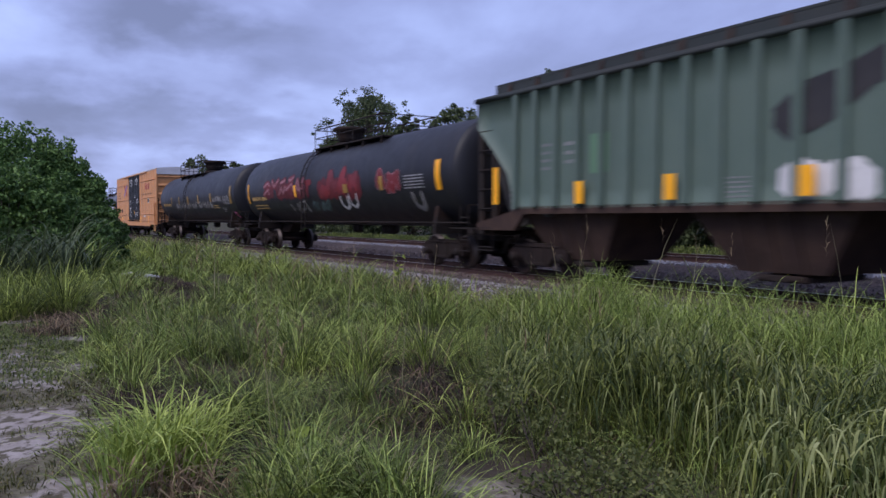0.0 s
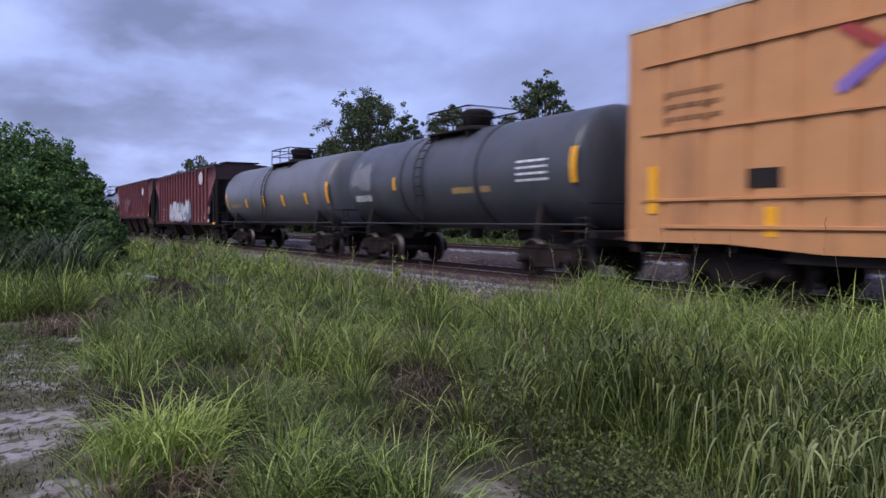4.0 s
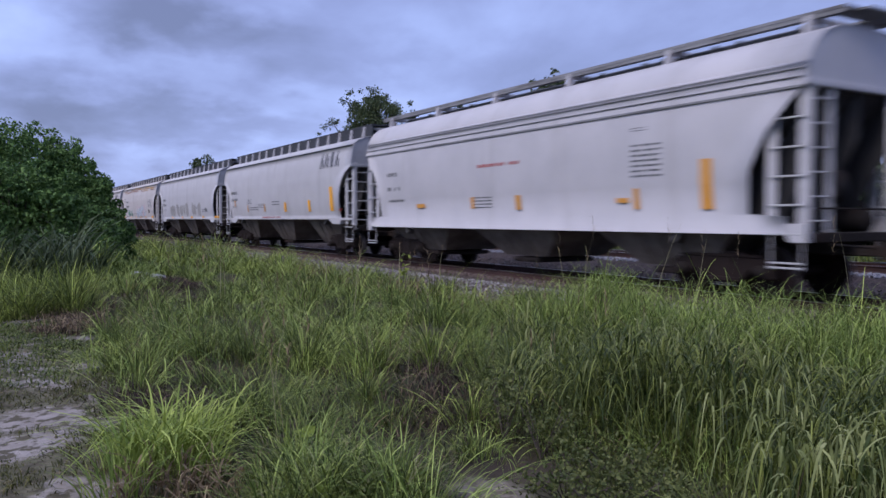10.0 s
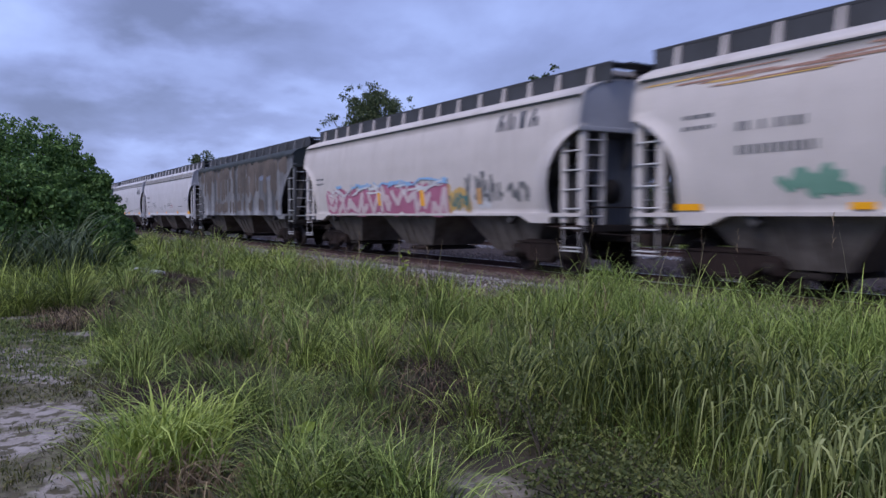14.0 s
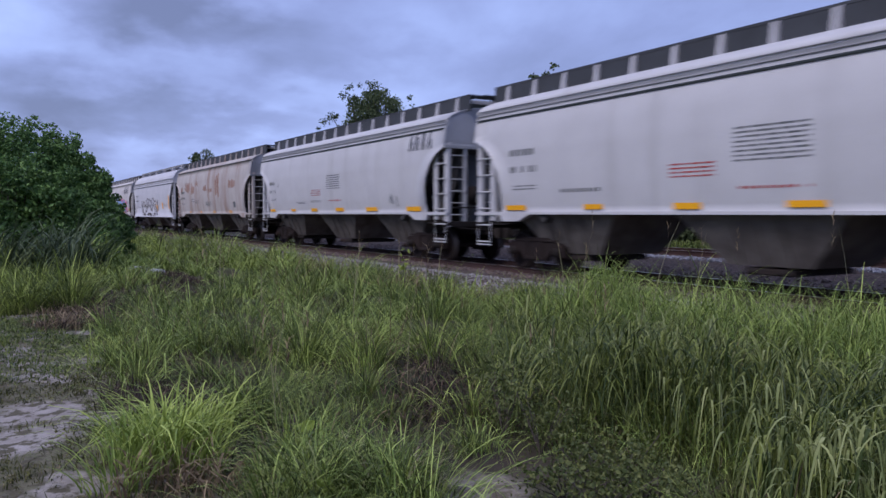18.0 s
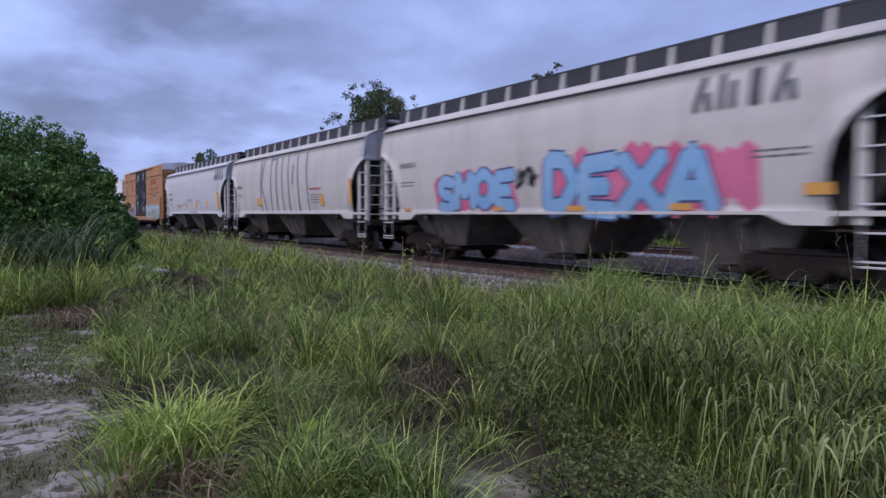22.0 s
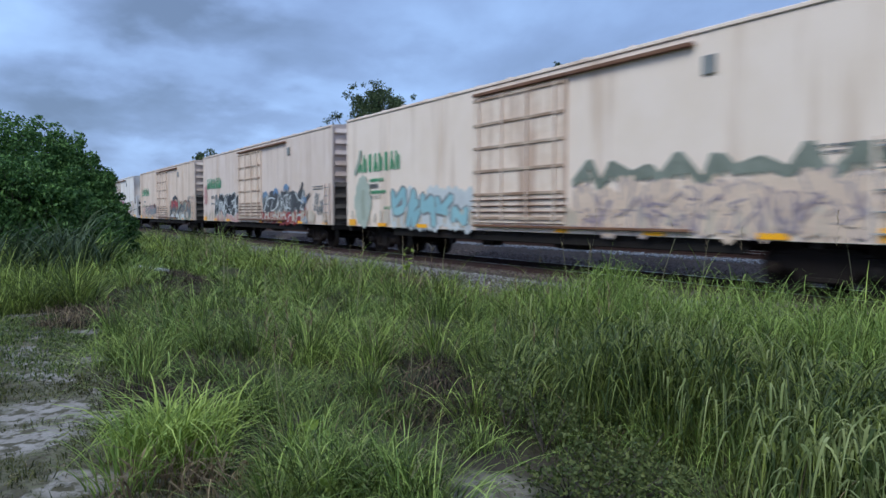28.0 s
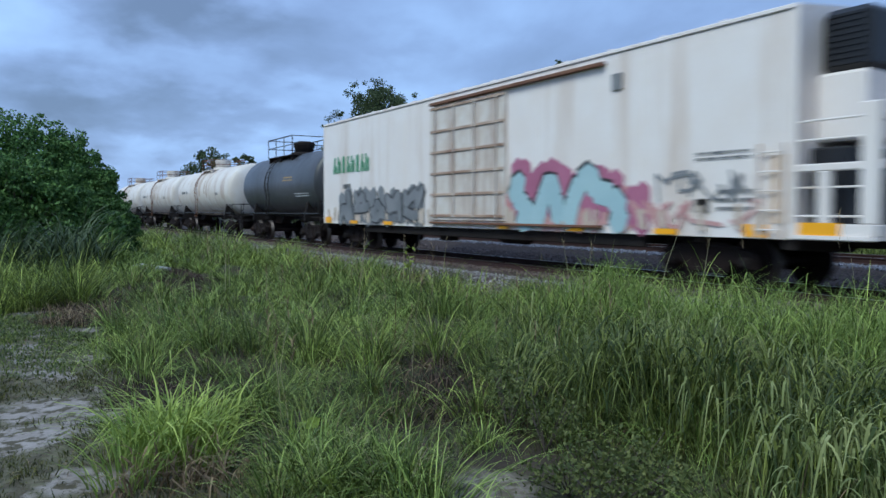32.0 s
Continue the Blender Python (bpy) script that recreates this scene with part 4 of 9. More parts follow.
def tank_dome(zt, flare):
    b = Build()
    b.lathe([(zt - 0.12, 0.62), (zt + 0.06, 0.6), (zt + 0.08, 0.46)], "z", n=24)
    if flare:       # a funnel-shaped housing with a wide lid
        b.lathe([(zt + 0.05, 0.42), (zt + 0.25, 0.5), (zt + 0.5, 0.56), (zt + 0.56, 0.68), (zt + 0.64, 0.69), (zt + 0.68, 0.5), (zt + 0.7, 0.05)], "z", n=24)
    else:
        b.lathe([(zt + 0.05, 0.44), (zt + 0.42, 0.44), (zt + 0.47, 0.47), (zt + 0.52, 0.46), (zt + 0.58, 0.3), (zt + 0.6, 0.05)], "z", n=24)
    for k in range(6):
        a = 2 * math.pi * k / 6
        b.tube((0.47 * math.cos(a), 0.47 * math.sin(a), zt + 0.3), (0.47 * math.cos(a), 0.47 * math.sin(a), zt + 0.5), 0.03, 6)
    return b


def tank_walk(car, zt, x0, x1, h, board, rail, dome):
    """The railed platform on top: two walkways, bearers, rails along the sides and across the ends."""
    z = zt - 0.14
    key = (zt, x0, x1, h)
    for s in (-1, 1):
        ya, yb = (-1.05, -0.58) if s < 0 else (0.58, 1.05)
        part("walkway", shared(("walkway", s) + key, lambda: Build().box(x0, x1, ya, yb, z - 0.02, z + 0.03, 0.008)), board, car)
        b = Build()
        n = max(2, int(round((x1 - x0) / 1.2)) + 1)
        for i in range(n):
            x = x0 + 0.03 + (x1 - x0 - 0.06) * i / (n - 1)
            b.tube((x, s * 1.02, z), (x, s * 1.02, zt + h), 0.021, 6)
        b.tube((x0 + 0.03, s * 1.02, zt + h), (x1 - 0.03, s * 1.02, zt + h), 0.024, 6)
        b.tube((x0 + 0.03, s * 1.02, zt + h * 0.45), (x1 - 0.03, s * 1.02, zt + h * 0.45), 0.018, 6)
        part("side_rail", shared(("side_rail", s) + key, lambda: b), rail, car)
        xe = x0 + 0.03 if s < 0 else x1 - 0.03
        e = Build()
        for q in (h, h * 0.45):
            e.tube((xe, -1.02, zt + q), (xe, 1.02, zt + q), 0.02, 6)
        part("end_rail", shared(("top_end_rail", s) + key, lambda: e), rail, car)
    for x in np.linspace(x0 + 0.15, x1 - 0.15, max(2, int((x1 - x0) / 1.5) + 1)):
        o = part("bearer", shared(("bearer", zt), lambda: Build().box(-0.03, 0.03, -1.02, 1.02, zt - 0.38, zt - 0.16)), board, car)
        o.location.x = x


def tank_ladder(r, zc):
    """A ladder that follows the curve of the shell."""
    b = Build()
    pts = []
    for i in range(11):
        a = radians(-48 + 100 * i / 10)
        pts.append((-(r + 0.13) * math.cos(a), zc + (r + 0.13) * math.sin(a)))
    pts = [(-(r + 0.1), 1.05)] + pts[3:]
    for x in (-0.22, 0.22):
        for p, q in zip(pts, pts[1:]):
            b.tube((x, *p), (x, *q), 0.022, 5)
    for p in pts:
        b.tube((-0.22, *p), (0.22, *p), 0.015, 5)
    return b


def tank_underframe(car, L, r, zc):
    e = L / 2 + 0.25
    k = (L, r, zc)
    for turn in (0, math.pi):
        q = part("stub_sill", shared(("stub_sill",) + k, lambda: Build().prism([(e, 0.78), (e, 1.1), (e - 1.0, 1.12), (e - 3.0, zc - r + 0.1), (e - 3.6, zc - r + 0.05), (e - 3.0, 0.78)], -0.24, 0.24)), M_DARK, car)
        q.rotation_euler.z = turn
        q = part("saddle", shared(("saddle",) + k, lambda: Build().prism([(-1.36, 0.95), (-1.36, 1.12), (-1.2, zc - 0.75), (-0.7, zc - r + 0.05), (0.7, zc - r + 0.05), (1.2, zc - 0.75), (1.36, 1.12), (1.36, 0.95)],
                 L / 2 - 1.84, L / 2 - 1.66, "yz")), M_DARK, car)
        q.rotation_euler.z = turn
        d = Build()
        d.box(e - 0.12, e + 0.12, -1.42, 1.42, 0.98, 1.14, 0.015)
        d.box(e - 1.0, e - 0.1, -1.42, 1.42, 1.12, 1.15)
        part("end_platform", shared(("end_platform",) + k, lambda: d), M_DARK, car).rotation_euler.z = turn
    part("outlet_valve", shared(("outlet_valve",) + k, lambda: Build().lathe([(zc - r - 0.28, 0.14), (zc - r - 0.2, 0.2), (zc - r + 0.1, 0.2)], "z", n=14)), M_DARK, car)
    part("air_reservoir", shared(("air_reservoir",) + k, lambda: Build().lathe([(-0.45, 0.14), (-0.4, 0.19), (0.4, 0.19), (0.45, 0.14)], "x", (2.2, 0.3, zc - r - 0.12), 12)), M_DARK, car)


def tank_handrail(L, side=-1):
    b = Build()
    e = L / 2 + 0.2
    y = side * 1.47
    b.tube((-e, y, 1.28), (e, y, 1.28), 0.02, 6)
    n = 7
    for i in range(n):
        x = -e + 2 * e * i / (n - 1)
        b.tube((x, y, 1.28), (x, side * 1.2, 1.2), 0.016, 5)
    return b


def tank_end_ladder(L):
    b = Build()
    e = L / 2 + 0.2
    for y in (-1.42, 1.42):
        for x in (e, e - 0.42):
            b.tube((x, y, 0.5), (x, y, 1.75), 0.02, 5)
        for i in range(4):
            b.tube((e, y, 0.52 + 0.3 * i), (e - 0.42, y, 0.52 + 0.3 * i), 0.016, 5)
    b.tube((e, -1.42, 1.75), (e, 1.42, 1.75), 0.02, 6)
    b.lathe([(e - 0.02, 0.26), (e + 0.02, 0.26)], "x", (0, 0.5, 1.6), 14)
    return b


def tank(x, L, paint, label, r=1.45, zc=2.58, dome=0.0, rail=M_DARK, bands=(), band_mat=None, boxy=False, dx=0.0, walk_x=(-1.15, 1.15), rail_h=0.5, flare=False):
    car = car_root("tank_car", label, "tank car", x)
    part("tank_shell", shared(("tank_shell", L, r, zc), lambda: tank_shell(L, r, zc)), paint, car)
    zt = zc + r
    for bx in bands:
        p = part("shell_band", shared(("shell_band", r, zc), lambda: tank_band(r, zc)), band_mat or paint, car)
        p.location.x = bx
    top = M_DARK if not boxy else paint
    part("dome", shared(("dome", zt, flare), lambda: tank_dome(zt, flare)), top, car).location.x = dome
    tank_walk(car, zt, dome + walk_x[0], dome + walk_x[1], rail_h, top, rail, dome)
    for turn in (0, math.pi):
        q = part("ladder", shared(("ladder", r, zc), lambda: tank_ladder(r, zc)), rail, car)
        q.location.x, q.rotation_euler.z = dome - (0.8 if not turn else -0.8), turn
    tank_underframe(car, L, r, zc)
    for s in (-1, 1):
        part("side_handrail", shared(("side_handrail", L, s), lambda: tank_handrail(L, s)), M_DARK if flare else M_BOARD, car)
    for turn in (0, math.pi):
        part("end_ladder", shared(("tank_end_ladder", L), lambda: tank_end_ladder(L)), M_DARK, car).rotation_euler.z = turn
    gear(car, L + 0.5, 2.0)
    for o in car.children:
        o.location.x += dx
    return car, lambda z: math.sqrt(max(r * r - (z - zc) ** 2, 0.01))


# ------------------------------------------------------------------ boxcars and refrigerator cars


def box_side(L, z0, z1, w, step=0.94):
    """A side of pressed panels: shallow upright seams."""
    b = Build()
    xs = []
    n = int(round(L / step))
    for i in range(n):
        a = -L / 2 + L * i / n
        c = -L / 2 + L * (i + 1) / n
        xs += [(a, 0.045), (a + 0.05, 0.045), (a + 0.085, 0.0), (c - 0.085, 0.0), (c - 0.05, 0.045), (c, 0.045)] if step < 2 else [(a, 0), (a + 0.03, 0.018), (c - 0.03, 0.018), (c, 0)]
    zs = np.linspace(z0, z1, 3)
    b.sheet([[(x, -w + d, z) for x, d in xs] for z in zs], (0, 0.05, 0), smooth=False)
    return b


def box_end(L, z0, z1, w, ribs=7):
    return Build().box(L / 2 - 0.06, L / 2, -w, w, z0, z1, 0.01)


def corner_posts(wall, L, z0, z1, w, mat):
    for s in (-1, 1):
        part("corner_post", shared(("corner_post", L, z1, s), lambda: Build().box(L / 2 - 0.02, L / 2 + 0.06, min(s * w, s * (w - 0.1)), max(s * w, s * (w - 0.1)), z0, z1, 0.015)), mat, wall)


def end_ribs(car, wall, L, z0, z1, w, ribs, mat, turn, low=None):
    """The pressed ribs across an end wall."""
    for i in range(ribs):
        o = part("end_rib", shared(("end_rib", L, w), lambda: Build().prism([(L / 2, -0.045), (L / 2 + 0.085, -0.03), (L / 2 + 0.085, 0.005), (L / 2, 0.15)], -w + 0.14, w - 0.14)), low if low and i < 4 else mat, wall)
        o.location.z = z0 + 0.25 + (z1 - z0 - 0.5) * i / (ribs - 1)


def box_roof(L, z1, w):
    b = Build()
    b.prism([(-w - 0.02, z1 - 0.05), (-w - 0.02, z1 + 0.03), (0, z1 + 0.16), (w + 0.02, z1 + 0.03), (w + 0.02, z1 - 0.05)], -L / 2, L / 2, "yz")
    n = 14
    for i in range(1, n):
        x = -L / 2 + L * i / n
        b.prism([(-w, z1 + 0.03), (-w, z1 + 0.07), (0, z1 + 0.2), (w, z1 + 0.07), (w, z1 + 0.03), (0, z1 + 0.16)], x - 0.03, x + 0.03, "yz")
    return b


def box_underframe(L, drop=True):
    b = Build()
    b.box(-L / 2, L / 2, -0.3, 0.3, 0.68, 1.0, 0.02)
    for x in np.arange(-L / 2 + 0.8, L / 2 - 0.5, 1.6):
        b.box(x - 0.05, x + 0.05, -1.42, 1.42, 0.82, 0.96)
    for s in (-1, 1):
        b.box(-L / 2 + 3.4, L / 2 - 3.4, s * 1.3 - 0.06, s * 1.3 + 0.06, 0.66, 0.95, 0.015)
        b.box(s * (L / 2 - 0.1) - 0.1, s * (L / 2 - 0.1) + 0.1, -1.45, 1.45, 0.74, 0.98, 0.015)
    b.lathe([(-0.6, 0.15), (-0.55, 0.2), (0.55, 0.2), (0.6, 0.15)], "x", (1.5, -0.75, 0.72), 12)
    b.box(-2.3, -1.7, -0.9, -0.55, 0.5, 0.85, 0.03)
    return b


def rib_bar(w, l, h=0.07, d=0.05):
    b = Build()
    b.prism([(-w - d, -h / 2 + 0.015), (-w - d, h / 2 - 0.015), (-w + 0.02, h / 2), (-w + 0.02, -h / 2)], -l / 2, l / 2, "yz")
    return b


def plug_door(w, x0, x1, z0, z1):
    b = Build()
    b.box(x0, x1, -w - 0.03, -w + 0.05, z0, z1, 0.015)
    return b


def door_fittings(door, w, x0, x1, z0, z1, k):
    for z in np.linspace(z0 + 0.1, z1 - 0.1, 4):
        o = part("door_rib", shared(("plug_rib", k), lambda: Build().box(x0 + 0.02, x1 - 0.02, -w - 0.06, -w - 0.03, -0.035, 0.035, 0.01)), M_DOORBLK, door)
        o.location.z = z
    for x in np.linspace(x0 + 0.3, x1 - 0.3, 3):
        o = part("lock_rod", shared(("lock_rod", k), lambda: Build().tube((0, -w - 0.075, z0 + 0.05), (0, -w - 0.075, z1 - 0.05), 0.022, 6)), M_DOORBLK, door)
        o.location.x = x


def boxcar(x, label, M_TAN=M_TAN):
    L, w, z0, z1 = 18.8, 1.5, 1.18, 5.08
    car = car_root("boxcar", label, "boxcar", x)
    for turn in (0, math.pi):
        part("side_wall", shared(("box_side", L), lambda: box_side(L, z0, z1, w)), M_TAN, car).rotation_euler.z = turn
        wall = part("end_wall", shared(("box_end", L, z1), lambda: box_end(L, z0 - 0.2, z1, w)), M_TAN, car)
        wall.rotation_euler.z = turn
        end_ribs(car, wall, L, z0 - 0.2, z1 - 0.35, w, 6, M_TAN, turn)
        corner_posts(wall, L, z0 - 0.2, z1, w, M_TAN)
        sill = Build()
        sill.prism([(-L / 2, 0.96), (-L / 2, z0 + 0.01), (L / 2, z0 + 0.01), (L / 2, 0.96), (L / 2 - 2.4, 0.96), (L / 2 - 2.6, 0.84), (-L / 2 + 4.2, 0.84), (-L / 2 + 2.4, 0.96)], -w - 0.02, -w + 0.08)
        part("side_sill", shared(("box_sill", L), lambda: sill), M_TAN, car).rotation_euler.z = turn
        for k in (0, 1):
            xa, xb = (-2.46, 0.0) if k == 0 else (0.02, 2.48)
            dr = part("plug_door", shared(("plug_door", L, k), lambda: plug_door(w, xa, xb, 1.32, 4.94)), M_DOORBLK, car)
            dr.rotation_euler.z = turn
            door_fittings(dr, w, xa, xb, 1.32, 4.94, k)
        for z in (1.75, 3.02, 4.33):
            for xa, xb in ((-9.1, -2.75), (2.75, 9.1)):
                p = part("side_rib", shared(("side_rib", L), lambda: rib_bar(w, 6.2)), M_TAN, car)
                p.location = (((xa + xb) / 2) * (1 if turn == 0 else -1), 0, z)
                p.rotation_euler.z = turn
        rail = Build()
        rail.box(-L / 2 + 0.9, L / 2 - 0.9, -w - 0.07, -w, 1.22, 1.29, 0.01)
        rail.box(-5.6, 5.6, -w - 0.09, -w, 4.95, 5.03, 0.01)
        part("door_rail", shared(("door_rail", L), lambda: rail), M_TAN, car).rotation_euler.z = turn
        q = part("corner_ladder", shared(("box_ladder", L), lambda: ladder_mesh(L / 2 - 0.12, -w - 0.06, 0.5, 2.6, 0.45, rungs=0)), M_TAN, car)
        q.rotation_euler.z = turn
        add_rungs(q, M_TAN, L / 2 - 0.12, -w - 0.06, 0.5, 2.6, 0.45)
        q = part("end_ladder", shared(("box_end_ladder", L), lambda: ladder_mesh(L / 2 + 0.13, -w + 0.12, 1.1, 2.9, 0.42, "y", 0)), M_DARK, car)
        q.rotation_euler.z = turn
        add_rungs(q, M_DARK, L / 2 + 0.13, -w + 0.12, 1.1, 2.9, 0.42, "y")
        bw = Build()
        bw.lathe([(L / 2 + 0.12, 0.28), (L / 2 + 0.15, 0.28)], "x", (0, 0.6, 2.5), 16)
        bw.box(L / 2 + 0.05, L / 2 + 0.4, -w + 0.05, w - 0.05, 0.99, 1.03)
        part("hand_brake", shared(("hand_brake", L), lambda: bw), M_DARK, car).rotation_euler.z = turn
        cap = Build()
        cap.prism([(-w + 0.02, z1 - 0.42), (-w + 0.02, z1 + 0.03), (0, z1 + 0.15), (w - 0.02, z1 + 0.03), (w - 0.02, z1 - 0.42)], L / 2 + 0.005, L / 2 + 0.1, "yz")
        part("roof_end_cap", shared(("roof_end_cap", L), lambda: cap), M_ROOFGREY, car, "pale galvanised end of the roof").rotation_euler.z = turn
    for i in range(9):
        rl = part("door_roller", shared(("door_roller",), lambda: Build().lathe([(-1.63, 0.06), (-1.5, 0.07)], "y", (0, 0, 1.24), 10)), M_DARK, car)
        rl.location.x = -2.3 + 4.6 * i / 8
    part("roof", shared(("box_roof", L, z1), lambda: box_roof(L, z1, w)), M_ROOFGREY, car)
    part("underframe", shared(("box_under", L), lambda: box_underframe(L)), M_DARK, car)
    gear(car, L, 2.2)
    return car, lambda z: w + 0.002


M_RUSTDARK = material("dark_rusty_steel", (0.1, 0.055, 0.04), (0.16, 0.09, 0.06), 0.75, grain=0.12)


def reefer_door(w, x0, x1, z0, z1):
    b = Build()
    b.box(x0, x1, -w - 0.05, -w + 0.05, z0, z1, 0.015)
    return b


def reefer_unit(car, base, paint):
    """The cooling unit on the end wall: a white housing below, a black louvred grille above."""
    u = part("cooling_unit", shared(("cooling_unit",), lambda: Build().box(0.0, 0.85, -0.95, 0.4, 2.5, 3.6, 0.05)), paint, car, "white cooling unit housing")
    u.location.x = base
    part("grille", shared(("grille",), lambda: Build().box(0.04, 0.88, -0.92, 0.38, 3.6, 4.6, 0.09)), M_GRILLERECESS, u, "black cooling grille")
    for i in range(9):
        part("slat", shared(("slat",), lambda: Build().box(0.12, 0.8, -0.94, -0.91, 3.7, 3.73)), M_GRILLERECESS, u).location.z = 0.095 * i


def reefer_end_frame(car, base, turn, w, paint, tall):
    """The white platform in front of the end wall: deck, corner posts, beams, rungs, and an added black box that paints
    the dark openings behind.
    """
    def put(name, key, make, mat=None):
        o = part(name, shared((name, key, w), make), mat or paint, car)
        o.location.x, o.rotation_euler.z = base, turn
    put("deck", 0, lambda: Build().box(0.0, 1.4, -w, w, 0.94, 1.0))
    put("machine_case", 0, lambda: Build().box(0.02, 0.7, -1.1, 1.1, 1.15, 2.4, 0.03), M_GRILLERECESS)
    put("front_sill", 0, lambda: Build().box(1.3, 1.4, -w, w, 1.0, 1.18, 0.01))
    for k, y in enumerate((-w + 0.09, w - 0.09)):
        put("side_sill", k, lambda: Build().box(0.0, 1.3, y - 0.06, y + 0.06, 0.92, 1.18, 0.01))
        put("corner_post", k, lambda: Build().box(1.12, 1.4, y - 0.07, y + 0.07, 1.18, tall, 0.02))
        put("short_post", k, lambda: Build().box(0.42, 0.62, y - 0.06, y + 0.06, 1.18, 2.0, 0.015))
        put("side_beam", k, lambda: Build().box(0.0, 1.12, y - 0.06, y + 0.06, 2.0, 2.12, 0.015))
        for i, z in enumerate((1.3, 1.75, 2.5, 2.8)):
            put("rung", (k, i), lambda: Build().tube((0.0, y, z), (1.12, y, z), 0.018, 6))
    for i, z in enumerate((2.02, tall - 0.13)):
        put("cross_beam", (i, tall), lambda: Build().box(1.28, 1.4, -w + 0.16, w - 0.16, z, z + 0.13, 0.015))


M_CREAMDOOR = material("rusty_cream_door_paint", (0.8, 0.645, 0.55), (0.73, 0.56, 0.455), 0.6, grain=0.06, stain=(0.3, 0.15, 0.09), stain_amt=0.55, streak=True, stain_scale=1.8)


# dark brown for lower reefer ends: the shade and soot there painted together
M_SHADESOOT = material("shade_and_soot_paint", (0.075, 0.06, 0.05), (0.13, 0.105, 0.09), 0.75, grain=0.1, stain=GRIME, stain_amt=0.6, streak=True)


def reefer(x, label, unit=0, shift=0.0, M_REEFER=M_REEFER, cut=0.4):
    """unit: +1 or -1 for a cooling unit on that end; cut: how much shorter the body is for it."""
    L, w, z0, z1 = 20.4, 1.52, 0.92, 4.66
    car = car_root("refrigerator_car", label, "boxcar", x)
    door = M_REEFERRUST if M_REEFER.name.startswith("white") else M_CREAMDOOR
    xa, xb = (-L / 2, L / 2 - cut) if unit > 0 else (-L / 2 - 0.25, L / 2) if unit < 0 else (-L / 2, L / 2)
    B, c = xb - xa, (xa + xb) / 2
    for turn in (0, math.pi):
        o = part("side_wall", shared(("reefer_side", B), lambda: box_side(B, z0, z1, w, 3.4)), M_REEFER, car)
        o.rotation_euler.z, o.location.x = turn, c
        o = part("roof_rail", shared(("roof_rail", B), lambda: Build().box(-B / 2, B / 2, -w - 0.02, -w + 0.1, z1 - 0.05, z1 + 0.03, 0.015)), M_REEFER, car)
        o.rotation_euler.z, o.location.x = turn, c
        o = part("corner_ladder", shared(("reefer_ladder", B), lambda: ladder_mesh(B / 2 - 0.15, -w - 0.05, 0.92, 2.5, 0.45, "x", 0)), M_REEFER, car)
        o.rotation_euler.z, o.location.x = turn, c
        add_rungs(o, M_SHEETEND if door is M_CREAMDOOR else M_REEFER, B / 2 - 0.15, -w - 0.05, 0.92, 2.5, 0.45, "x", 5)
        d = part("door", shared(("reefer_door", L), lambda: reefer_door(w, -1.92, 1.92, 1.12, 4.36)), door, car)
        d.location.x, d.rotation_euler.z = (shift - 0.52) * (1 if turn == 0 else -1), turn
        for i, z in enumerate((1.25, 1.85, 2.45, 3.05, 3.65, 4.3)):
            p = part("door_rib", shared(("door_rib", L), lambda: rib_bar(w + 0.05, 3.7, 0.09, 0.04)), M_RUSTEDGE, car)
            p.location, p.rotation_euler.z = ((shift - 0.52) * (1 if turn == 0 else -1), 0, z), turn
        if door is M_CREAMDOOR:
            for z in (1.4, 1.55, 1.7):
                p = part("door_latch_rail", shared(("door_latch_rail", L), lambda: rib_bar(w + 0.05, 3.9, 0.045, 0.05)), M_RUSTDARK, car)
                p.location, p.rotation_euler.z = ((shift - 0.52) * (1 if turn == 0 else -1), 0, z), turn
        for i in range(4):
            bar = part("door_bar", shared(("door_bar", L), lambda: Build().tube((0, -w - 0.1, 1.2), (0, -w - 0.1, 4.35), 0.024, 6)), door, car)
            bar.location, bar.rotation_euler.z = ((shift - 2.1 + 1.05 * i) * (1 if turn == 0 else -1), 0, 0), turn
        rail = Build()
        rail.box(-2.4, 5.0, -w - 0.12, -w, 4.40, 4.48, 0.01)
        rail.box(-2.4, 5.0, -w - 0.10, -w, 1.02, 1.08, 0.01)
        q = part("door_rail", shared(("reefer_rail", L), lambda: rail), M_RUSTRIB, car)
        q.location.x, q.rotation_euler.z = shift * (1 if turn == 0 else -1), turn
        hd = Build()
        hd.box(5.2, 5.5, -w - 0.03, -w, 3.85, 4.19, 0.01)
        q = part("vent_box", shared(("vent_box", L), lambda: hd), M_SHEETEND, car)
        q.location.x, q.rotation_euler.z = shift * (1 if turn == 0 else -1), turn
        e = part("end_wall", shared(("reefer_end", B), lambda: box_end(B, z0, z1, w, 9)), M_REEFER, car)
        e.rotation_euler.z, e.location.x = turn, c
        if (unit <= 0 and turn == 0) or (unit >= 0 and turn):
            end_ribs(car, e, B, z0, z1, w, 9, M_REEFER, turn, M_SHADESOOT if door is M_CREAMDOOR else None)
            if door is M_CREAMDOOR:
                part("end_panel", shared(("end_panel", B), lambda: Build().box(B / 2, B / 2 + 0.012, -w + 0.12, w - 0.12, z0, z0 + 1.45, 0.004)), M_SHADESOOT, e, "lower end sheet with shade and soot painted dark")
        corner_posts(e, B, z0, z1, w, M_REEFER)
    if unit:
        if unit > 0:
            reefer_unit(car, xb, M_REEFER)
        reefer_end_frame(car, xb if unit > 0 else xa, 0 if unit > 0 else math.pi, w, M_REEFER, 2.86 if unit > 0 else 3.0)
    part("roof", shared(("reefer_roof", B), lambda: box_roof(B, z1, w - 0.02)), M_REEFER, car).location.x = c
